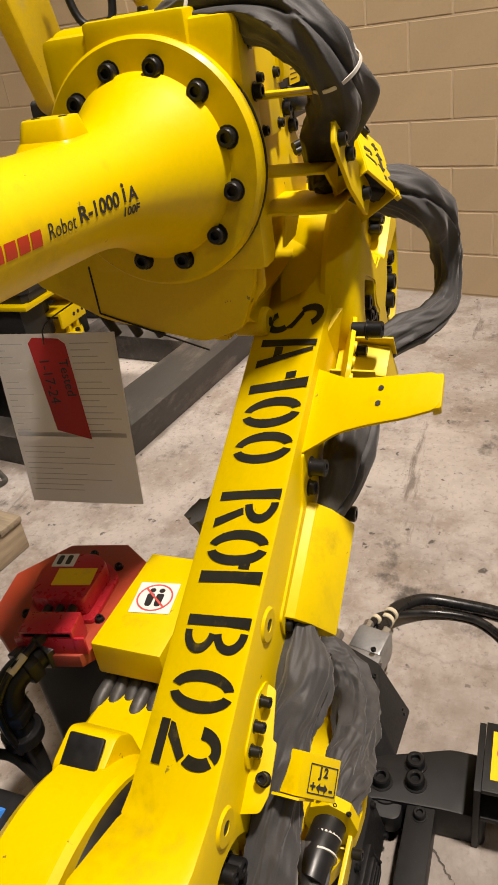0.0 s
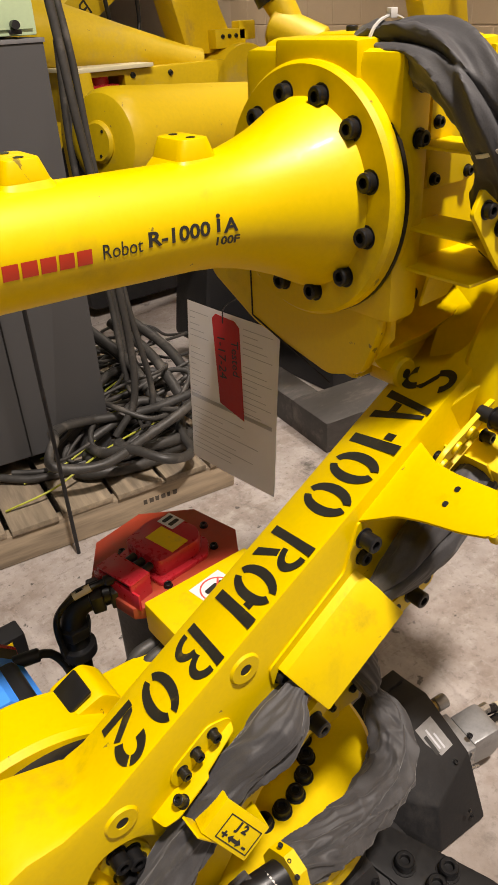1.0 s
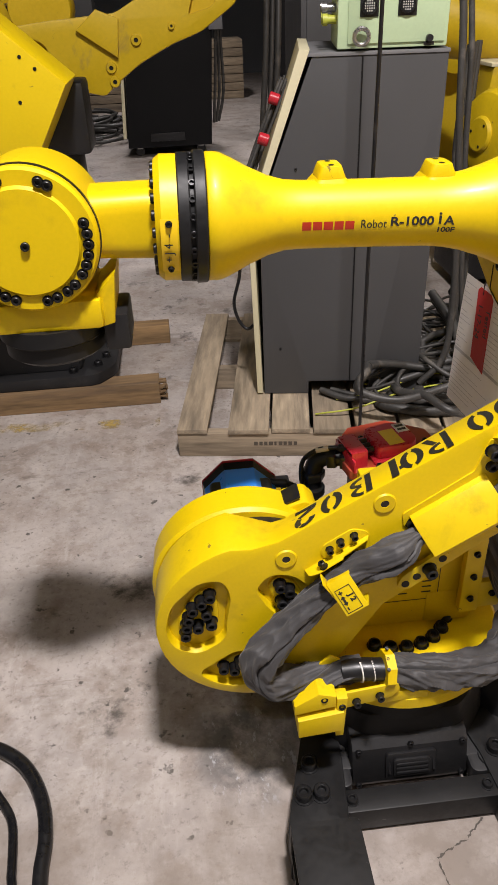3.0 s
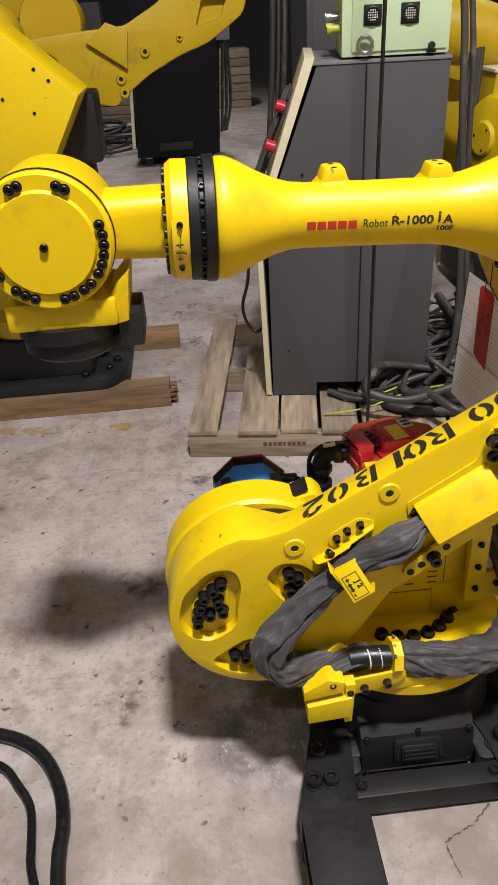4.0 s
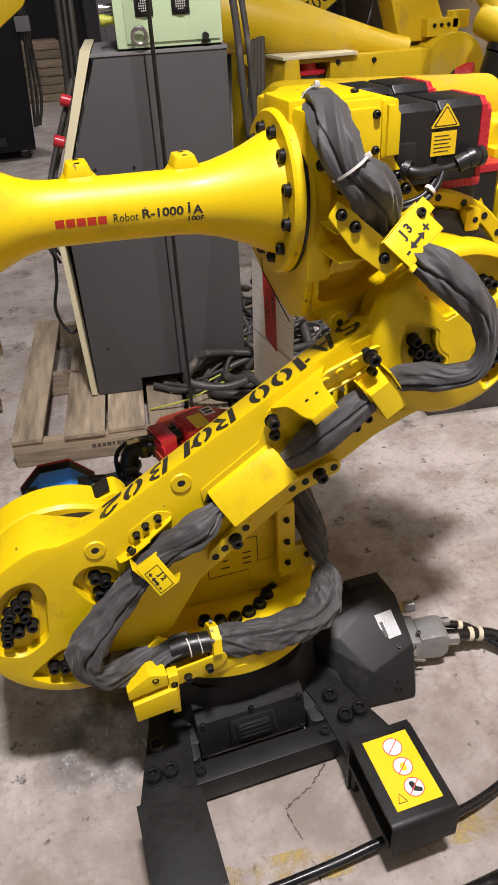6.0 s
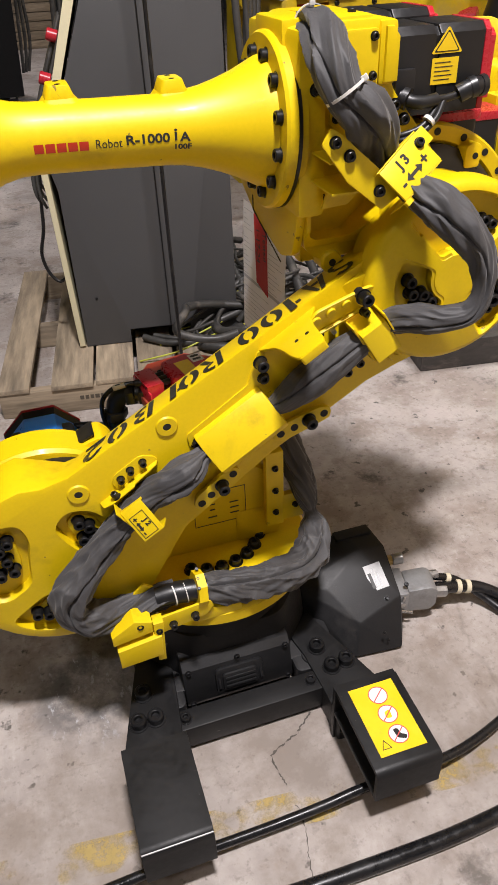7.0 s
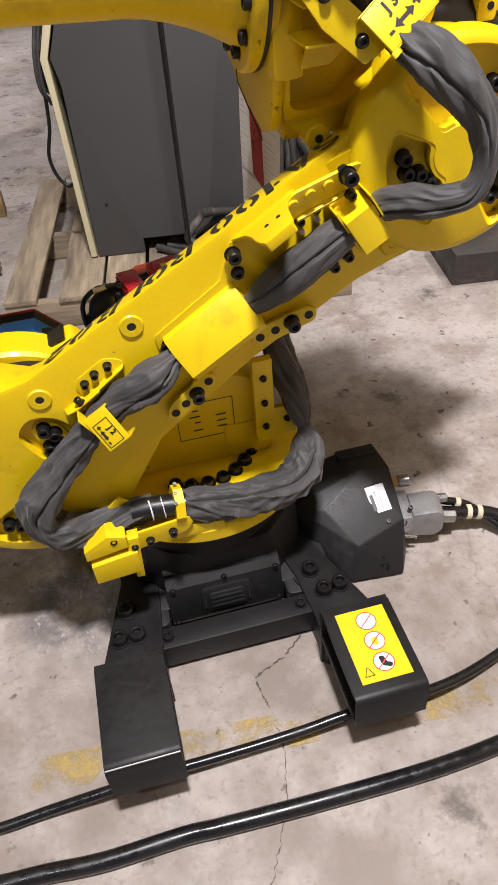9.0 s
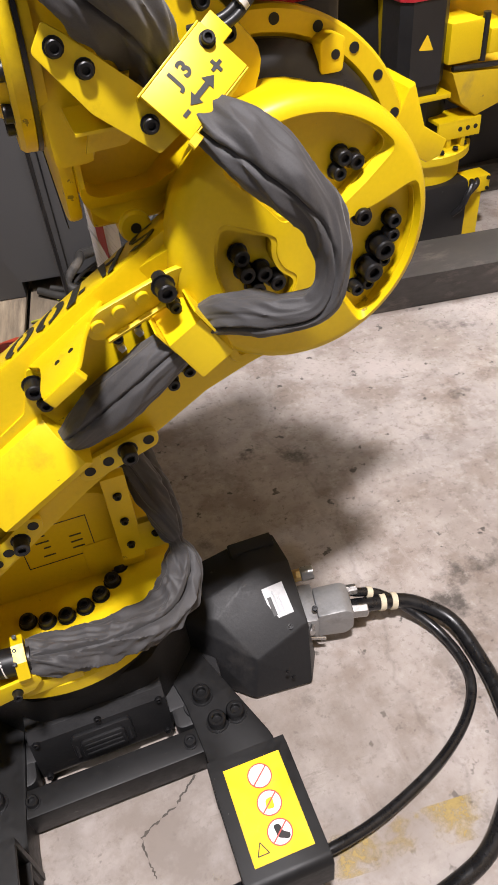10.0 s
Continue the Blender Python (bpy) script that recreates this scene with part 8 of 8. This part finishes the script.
for k, (cx, cy, ra, rb, z) in enumerate(((0.50, 1.20, 0.20, 0.10, 0.145), (0.52, 1.22, 0.17, 0.085, 0.165), (0.60, 1.18, 0.16, 0.08, 0.185), (0.66, 1.22, 0.22, 0.12, 0.150))):
    pts = [(cx + ra * math.cos(radians(a)), cy + rb * math.sin(radians(a)), z + 0.01 * math.sin(radians(2 * a))) for a in range(150, 400, 20)]
    pts += [(pts[-1][0] + 0.02, pts[-1][1] + 0.25, z + 0.12), (pts[-1][0] + 0.0, pts[-1][1] + 0.5, z + 0.18)]
    cable("coiled_cable", pts, 0.019, "thick dusty black cable looped over the pallet edge", CABLE_GREY, 12, "cable heap on the pallet")
for k in range(5):
    y = 1.16 + 0.1 * k
    cable("earth_wire", [(0.05 + 0.1 * k, y + 0.02, 0.13), (0.2 + 0.08 * k, y - 0.01, 0.16), (0.36 + 0.07 * k, y + 0.02, 0.19), (0.55 + 0.06 * k, y + 0.08, 0.18), (0.75, y + 0.12, 0.15)], 0.0035, "thin green and yellow earth wire", GREEN_WIRE, 6, "earth wires")
cable("cabinet_lead", [(0.10, 1.34, 0.145), (0.18, 1.27, 0.14), (0.30, 1.23, 0.14), (0.42, 1.20, 0.15), (0.52, 1.20, 0.16)], 0.013, "dark lead running out under the cabinet", CABLE_GREY, 10)
cable("cabinet_lead", [(0.14, 1.34, 0.145), (0.22, 1.29, 0.14), (0.32, 1.26, 0.14), (0.46, 1.24, 0.15), (0.56, 1.22, 0.16)], 0.010, "dark lead running out under the cabinet", CABLE_GREY, 10)

# ---- stored machine on the steel skid, right ----
skid = thing("steel_skid", (1.6, 1.1, 0), "dark steel skid frame lying on the floor", "skid")
SK = Matrix.Translation((1.10, 0.94, 0)) @ Matrix.Rotation(radians(-8), 4, "Z")
for lo, hi in (((0.0, -0.02, 0.0), (1.6, 0.20, 0.12)), ((0.0, 0.72, 0.0), (1.6, 0.83, 0.12)), ((0.0, 0.20, 0.0), (0.12, 0.72, 0.12)), ((0.9, 0.20, 0.0), (1.02, 0.72, 0.12))):
    bm = bmesh.new()
    add_box(bm, lo, hi, SK, 0.006)
    part("skid_beam", bm, SKID_STEEL, skid)
right = thing("industrial_robot", (1.75, 1.45, 0.12), "dusty yellow stored robot standing on a steel skid", "robot", "stored robots")
bm = bmesh.new()
add_box(bm, (1.42, 1.22, 0.0), (1.66, 1.80, 0.24), None, 0.02)
# added dark box, standing in for the shadowed void behind the ledge
add_box(bm, (1.72, 1.58, 0.0), (2.15, 1.82, 0.50), None, 0.02)
part("base_casting", bm, CAST_GREY, right)
bm = bmesh.new()
add_lathe(bm, [(0, 0.24), (0.16, 0.24), (0.16, 0.31), (0.19, 0.32), (0.19, 0.345), (0.17, 0.355), (0, 0.355)], Matrix.Translation((1.53, 1.40, 0)), 48)
part("turntable", bm, YELLOW_SHEET, right)
bm = bmesh.new()
add_lathe(bm, [(0, 0.35), (0.10, 0.35), (0.10, 0.50), (0, 0.50)], Matrix.Translation((1.53, 1.42, 0)), 32)
part("hub", bm, CAST_GREY, right, "dark oily hub")
for k in range(7):
    a = radians(-150 + 20 * k)
    bolt((1.53 + 0.175 * math.cos(a), 1.40 + 0.175 * math.sin(a), 0.355), (0, 0, 1), 0.018, right)
bm = bmesh.new()
add_prism(bm, round_poly([(1.54, 0.49), (2.10, 0.49), (2.12, 0.72), (2.0, 0.95), (1.60, 0.97), (1.52, 0.80)], 0.03), -1.75, -1.42, SIDE, 0.02)
part("turret", bm, YELLOW, right)
bm = bmesh.new()
add_box(bm, (1.525, 1.25, 0.385), (1.69, 1.262, 0.44), None, 0.003)
add_box(bm, (1.525, 1.25, 0.435), (1.69, 1.36, 0.447), None, 0.003)
ledge = part("ledge_plate", bm, YELLOW, right, "yellow folded ledge plate with small holes")
for x in (1.61, 1.64, 1.67):
    bm = bmesh.new()
    add_lathe(bm, [(0, 0), (0.008, 0), (0.008, 0.001), (0, 0.001)], axis_matrix((x, 1.2498, 0.415), (0, -1, 0)), 14)
    part("hole", bm, RUBBER, ledge)
for lo, hi in (((1.535, 1.25, 0.625), (1.655, 1.40, 0.745)), ((1.675, 1.24, 0.640), (1.78, 1.40, 0.715)), ((1.55, 1.34, 0.79), (1.80, 1.45, 0.88))):
    bm = bmesh.new()
    add_box(bm, lo, hi, None, 0.008)
    part("side_block", bm, YELLOW, right)
bm = bmesh.new()
add_prism(bm, [(1.555, 0.60), (1.76, 0.585), (1.98, 0.60), (1.98, 0.52), (1.75, 0.475), (1.665, 0.45), (1.60, 0.50)], -1.42, -1.25, SIDE, 0.008)
part("arm_block", bm, YELLOW_OLD, right, "yellow sloping arm block with an oily top")
for a_, b_, r_ in (((1.56, 1.26, 0.61), (1.82, 1.25, 0.60), 0.009), ((1.665, 1.26, 0.62), (1.665, 1.26, 0.76), 0.012), ((1.80, 1.25, 0.74), (1.80, 1.26, 0.58), 0.022)):
    bm = bmesh.new()
    add_rod(bm, a_, b_, r_, 12)
    part("lead", bm, RUBBER, right)
for x in (1.575, 1.63):
    bm = bmesh.new()
    add_box(bm, (x - 0.008, 1.255, 0.345), (x + 0.008, 1.275, 0.39), None, 0.002)
    part("post", bm, YELLOW, right)
bm = bmesh.new()
add_box(bm, (1.665, 1.25, 0.0), (1.735, 1.29, 0.185), None, 0.004)
part("post", bm, YELLOW, right)
bm = bmesh.new()
add_box(bm, (1.625, 1.235, 0.175), (1.755, 1.31, 0.235), None, 0.006)
jb = part("junction_block", bm, YELLOW_SHEET, right, "pale yellow junction box")
for x, z in ((1.636, 0.186), (1.744, 0.186), (1.636, 0.224), (1.744, 0.224)):
    bolt((x, 1.235, z), (0, -1, 0), 0.012, jb)
MX = Matrix.Translation((1.455, 1.34, 0))
sq = lambda h, c: [(-h, -h + c), (-h + c, -h), (h - c, -h), (h, -h + c), (h, h - c), (h - c, h), (-h + c, h), (-h, h - c)]
bm = bmesh.new()
add_prism(bm, sq(0.086, 0.03), 0.575, 0.82, MX, 0.006)
add_prism(bm, sq(0.075, 0.02), 0.54, 0.58, MX, 0.004)
rm = part("upright_motor", bm, PLASTIC_BLACK, right, "black upright motor")
bm = bmesh.new()
add_prism(bm, sq(0.092, 0.03), 0.82, 0.85, MX, 0.005)
part("red_rim", bm, RED_PLASTIC, rm, "red plastic rim")
bm = bmesh.new()
add_box(bm, (1.35, 1.25, 0.525), (1.56, 1.44, 0.542), None, 0.004)
part("motor_flange", bm, YELLOW, rm, "yellow motor flange plate")
bm = bmesh.new()
add_box(bm, (1.36, 1.29, 0.34), (1.50, 1.42, 0.526), None, 0.01)
part("gear_case", bm, CAST_GREY, rm, "dark cast gear case")
bm = bmesh.new()
add_prism(bm, round_poly([(1.425, 0.685), (1.477, 0.68), (1.453, 0.728)], 0.005), 1.2526, 1.2536, SIDE @ Matrix.Scale(-1, 4, (0, 0, 1)))
part("warning_label", bm, SIGN_YELLOW, rm, "yellow warning triangle")
for k in range(2):
    bm = bmesh.new()
    add_tube(bm, [(1.675 + 0.02 * k, 1.235, 0.225), (1.665 + 0.02 * k, 1.215, 0.22), (1.645, 1.205, 0.19), (1.625, 1.205, 0.15), (1.60, 1.22, 0.12)], 0.010, 10, 0.01)
    part("lead", bm, RUBBER, right)

# ---- fat yellow cylinder of the machine beside the cable heap ----
dome = thing("balancer_cylinder", (1.1, 1.62, 0), "pale yellow spring balancer cylinder with a scuffed round cap", "cylinder")
D0, D1 = Vector((0.672, 1.465, 1.032)), Vector((1.75, 1.77, 0.955))
DM = axis_matrix(D0, D1 - D0)
bm = bmesh.new()
L_ = (D1 - D0).length
add_lathe(bm, [(0, 0.0), (0.105, 0.0), (0.132, 0.012), (0.145, 0.035), (0.149, 0.07), (0.140, L_), (0, L_)], DM, 56)
dm = part("shell", bm, YELLOW_OLD, dome)
bm = bmesh.new()
add_lathe(bm, [(0, -0.012), (0.052, -0.012), (0.060, -0.004), (0.060, 0.01), (0, 0.01)], DM, 36)
cp = part("end_cap", bm, YELLOW_OLD, dm)
for k in range(3):
    a = radians(40 + 120 * k)
    bm = bmesh.new()
    add_lathe(bm, [(0, -0.0135), (0.005, -0.0135), (0.005, -0.011), (0, -0.011)], DM @ Matrix.Translation((0.04 * math.cos(a), 0.04 * math.sin(a), 0)), 10)
    part("hole", bm, RUBBER, cp)
bm = bmesh.new()
for i, (hx, ax_) in enumerate(((0.36, 10), (0.39, 4), (0.42, -2))):
    add_box(bm, (0.1445, -0.012, hx - 0.02), (0.1495, 0.012, hx + 0.022), DM @ Matrix.Rotation(radians(-62 + ax_), 4, "Z"))
part("label", bm, LOGO_BLACK, dm, "torn dark label")
bm = bmesh.new()
add_prism(bm, round_poly([(1.15, 0.12), (1.75, 0.12), (1.65, 0.5), (1.55, 0.85), (1.3, 0.85), (1.2, 0.5)], 0.04), -1.95, -1.72, SIDE, 0.02)
part("support", bm, CAST_GREY, dome, "dark cast support")
for k in range(4):
    cable("hanging_lead", [(0.66 + 0.03 * k, 1.62 + 0.05 * k, 1.3), (0.64 + 0.03 * k, 1.6 + 0.04 * k, 0.95), (0.68 + 0.03 * k, 1.58 + 0.04 * k, 0.55), (0.66 + 0.04 * k, 1.5 + 0.05 * k, 0.2)], 0.012, "dark lead hanging beside the cabinet", CABLE_GREY, 8, "leads beside the cabinet")

# ---- back row on the right ----
back = thing("industrial_robot", (1.6, 2.6, 0), "dusty yellow stored robot with a tapered forearm and boxy gearbox", "robot", "stored robots")
TU = axis_matrix((0.80, 2.72, 1.36), (0.80, -0.24, -0.185))
bm = bmesh.new()
add_lathe(bm, [(0, 0), (0.165, 0), (0.165, 0.08), (0.135, 0.32), (0.095, 0.62), (0.062, 0.92), (0.062, 1.0), (0, 1.0)], TU, 48)
part("forearm_tube", bm, YELLOW_OLD, back, "pale yellow tapered forearm")
bm = bmesh.new()
add_box(bm, (1.06, 2.36, 0.96), (1.78, 2.72, 1.155), None, 0.008)
gx = part("gearbox", bm, YELLOW_OLD, back, "yellow boxy gearbox")
cut = bmesh.new()
add_box(cut, (1.09, 2.2, 0.9), (1.29, 2.62, 1.135))
carve(gx, cut)
bm = bmesh.new()
add_box(bm, (1.04, 2.33, 1.157), (1.42, 2.74, 1.172), None, 0.002)
part("top_plate", bm, CREAM, back, "dusty pale top plate")
for x, z in ((1.33, 1.13), (1.52, 1.125), (1.33, 0.99), (1.52, 0.99)):
    bolt((x, 2.36, z), (0, -1, 0), 0.02, gx)
bm = bmesh.new()
add_prism(bm, circle(0, 0, 0.085, 24), 0.80, 1.085, Matrix.Translation((1.20, 2.44, 0)), 0.006)
bmr = part("upright_motor", bm, PLASTIC_BLACK, back, "black upright motor")
bm = bmesh.new()
add_lathe(bm, [(0, 1.085), (0.09, 1.085), (0.092, 1.10), (0.05, 1.105), (0.045, 1.135), (0, 1.137)], Matrix.Translation((1.20, 2.44, 0)), 32)
part("red_cap", bm, RED_PLASTIC, bmr, "dusty red motor cap")
bm = bmesh.new()
add_prism(bm, round_poly([(1.03, 0.62), (1.10, 0.60), (1.14, 0.95), (1.12, 1.17), (1.05, 1.16), (1.02, 0.9)], 0.02), -2.5, -2.33, SIDE, 0.01)
part("side_cheek", bm, YELLOW_OLD, back)
bm = bmesh.new()
add_lathe(bm, [(0.155, -0.10), (0.185, -0.10), (0.19, -0.09), (0.19, 0.12), (0.185, 0.13), (0.155, 0.13)], Matrix.Translation((2.02, 2.58, 1.02)) @ SIDE, 56)
part("drum_ring", bm, YELLOW_OLD, back, "deep yellow drum ring")
bm = bmesh.new()
add_box(bm, (1.76, 2.45, 0.88), (1.90, 2.70, 1.15), None, 0.01)
part("link_block", bm, YELLOW_OLD, back)
bm = bmesh.new()
add_rod(bm, (1.93, 2.60, 0.97), (2.06, 2.48, 0.98), 0.075, 10)
dmot = part("drum_motor", bm, PLASTIC_BLACK, back)
bm = bmesh.new()
add_rod(bm, (2.06, 2.48, 0.98), (2.13, 2.42, 0.985), 0.08, 8, width=0.006)
part("red_cap", bm, RED_PLASTIC, dmot, "dusty red motor cap")
bm = bmesh.new()
add_prism(bm, round_poly([(1.62, 1.62), (1.76, 1.17), (1.92, 1.17), (2.02, 1.24), (1.96, 1.36), (1.88, 1.62)], 0.03), -2.72, -2.56, SIDE, 0.02)
va = part("upper_arm", bm, YELLOW_OLD, back)
bm = bmesh.new()
add_box(bm, (1.88, 2.50, 1.19), (2.06, 2.58, 1.27), None, 0.006)
add_box(bm, (2.02, 2.50, 1.22), (2.12, 2.56, 1.30), None, 0.006)
part("clamp_block", bm, YELLOW_OLD, va)
for x in (1.92, 1.96, 2.0):
    bolt((x, 2.50, 1.24), (0, -1, 0), 0.016, va)
bm = bmesh.new()
add_prism(bm, round_poly([(1.1, 0.05), (2.1, 0.05), (2.1, 0.5), (1.9, 0.92), (1.3, 0.92), (1.1, 0.5)], 0.05), -3.0, -2.65, SIDE, 0.02)
part("base_casting", bm, CAST_GREY, back)
for k in range(4):
    bm = bmesh.new()
    add_tube(bm, [(1.14 + 0.03 * k, 2.42, 1.06 - 0.04 * k), (1.06 + 0.02 * k, 2.38, 0.98 - 0.04 * k), (1.08 + 0.03 * k, 2.36, 0.84), (1.12 + 0.02 * k, 2.38, 0.7)], 0.014, 10, 0.015)
    part("lead", bm, RUBBER, back)

# lettered arm and hanging lead farther back
la = thing("stored_robot", (1.5, 3.45, 1.2), "yellow robot arm with black stencilled lettering", "robot", "stored robots")
AR = axis_matrix((1.52, 3.42, 1.27), (0, -1, 0), (0.83, 0, 0.55))
bm = bmesh.new()
add_prism(bm, round_poly([(-0.34, -0.075), (0.75, -0.085), (0.75, 0.085), (-0.34, 0.085), (-0.40, 0.0)], 0.03), -0.16, 0.0, AR, 0.01)
lb = part("arm_beam", bm, YELLOW_OLD, la)
lettering("stencil_lettering", "B02", 0.11, AR @ Matrix.Translation((0.16, 0.0, 0.001)) @ Matrix.Rotation(radians(180), 4, "Z"), STENCIL, lb, 0.0006, 1.0)
bm = bmesh.new()
add_prism(bm, [(1.2, 0.0), (1.7, 0.0), (1.6, 0.9), (1.45, 1.25), (1.25, 1.2)], -3.9, -3.6, SIDE, 0.02)
part("base_casting", bm, YELLOW_OLD, la)
cable("hanging_lead", [(1.98, 3.35, 1.7), (1.97, 3.33, 1.45), (1.97, 3.33, 1.3), (1.90, 3.30, 1.18), (1.80, 3.3, 1.22), (1.76, 3.32, 1.5), (1.75, 3.35, 1.7)], 0.012, "black lead hanging in a loop", RUBBER, 8)

# wrist of another machine with a black flange
ow = thing("stored_robot", (2.1, 2.2, 1.0), "yellow robot wrist with a black tool flange hanging down", "robot", "stored robots")
W0 = Vector((2.12, 2.20, 1.12))
bm = bmesh.new()
add_rod(bm, W0, W0 + Vector((-0.03, 0.02, -0.10)), 0.07, 24, 0.06, 0.006)
add_rod(bm, W0 + Vector((0.01, 0, 0.03)), W0, 0.075, 24)
part("tool_flange", bm, PLASTIC_BLACK, ow, "black tool flange")
bm = bmesh.new()
add_rod(bm, W0 + Vector((-0.06, 0.10, 0.16)), W0 + Vector((0.07, -0.10, 0.06)), 0.085, 28, width=0.01)
hd = part("wrist_head", bm, YELLOW_OLD, ow)
bm = bmesh.new()
add_rod(bm, W0 + Vector((0.0, 0.03, 0.15)), W0 + Vector((-0.06, 0.10, 0.30)), 0.06, 24, 0.075)
part("wrist_neck", bm, YELLOW_OLD, ow)
bm = bmesh.new()
add_rod(bm, W0 + Vector((-0.05, 0.09, 0.26)), W0 + Vector((-0.065, 0.105, 0.30)), 0.085, 24)
part("wrist_ring", bm, PLASTIC_BLACK, ow)
bm = bmesh.new()
add_rod(bm, W0 + Vector((-0.065, 0.105, 0.30)), W0 + Vector((-0.25, 0.30, 0.62)), 0.075, 24, 0.1)
part("forearm", bm, YELLOW_OLD, ow)
for k in range(5):
    a = radians(40 * k)
    bolt(W0 + Vector((0.075, -0.105, 0.06)) + Vector((0.02 * math.cos(a), 0.02 * math.cos(a), 0.06 * math.sin(a))), (0.8, -1, -0.5), 0.014, hd)
# broad leaning arm plates in front of the block wall
for pts, y, t, lab in (([(2.28, 1.68), (2.62, 1.68), (2.80, 1.05), (2.66, 0.98), (2.52, 1.06)], 1.72, 0.10, "broad yellow leaning robot arm before the block wall"),):
    pa = thing("stored_robot", (2.6, y, 0), lab, "robot", "stored robots")
    bm = bmesh.new()
    add_prism(bm, round_poly(pts, 0.03), -y - t, -y, SIDE, 0.012)
    part("arm_plate", bm, YELLOW_OLD, pa)
    bm = bmesh.new()
    add_prism(bm, round_poly([(2.55, 0.0), (2.85, 0.0), (2.82, 1.1), (2.62, 1.1)], 0.03), -y - t - 0.12, -y - 0.02, SIDE, 0.012)
    part("arm_post", bm, CAST_GREY, pa)
cable("hanging_lead", [(2.42, 1.50, 1.66), (2.44, 1.46, 1.42), (2.47, 1.40, 1.36), (2.52, 1.34, 1.38), (2.53, 1.32, 1.52), (2.52, 1.32, 1.7)], 0.018, "thick black lead hanging in a loop", RUBBER, 10)
ow2 = thing("stored_robot", (2.6, 1.2, 1.4), "yellow robot wrist seen before the block wall", "robot", "stored robots")
bm = bmesh.new()
add_rod(bm, (2.56, 1.22, 1.62), (2.62, 1.12, 1.34), 0.10, 28, 0.085, 0.008)
part("wrist_head", bm, YELLOW_OLD, ow2)
bm = bmesh.new()
add_rod(bm, (2.62, 1.10, 1.42), (2.68, 1.02, 1.36), 0.07, 24, 0.06, 0.006)
part("tool_flange", bm, PLASTIC_BLACK, ow2)
# coiled lead on the block wall
cable("hanging_lead", [(3.20, 1.25, 5.6), (3.20, 1.25, 2.4), (3.20, 1.25, 1.42), (3.22, 1.31, 1.35), (3.235, 1.375, 1.27), (3.21, 1.29, 1.19), (3.185, 1.205, 1.27), (3.20, 1.26, 1.36), (3.185, 1.19, 1.35), (3.17, 1.133, 1.247), (3.16, 1.09, 1.10), (3.155, 1.072, 0.95), (3.15, 1.07, 0.5), (3.15, 1.07, 0.001)], 0.012, "black lead coiled against the block wall", RUBBER, 8)

# ---- blocks of the tan wall ----
bm = bmesh.new()
add_box(bm, (0.0, -0.1955, -0.0955), (0.02, 0.1955, 0.0955), None, 0.0025, 1)
BLOCK = finish(bm, "block")
BLOCK.materials.append(WALL_PAINT)
for row in range(8):
    for k in range(-6, 16):
        m = WALL @ Matrix.Translation((-0.0005 - 0.0015 * random.random(), 0.4 * k + (0.2 if row % 2 else 0.0), 0.1 + 0.2 * row + 0.006))
        piece("block", BLOCK, m, wall_east)
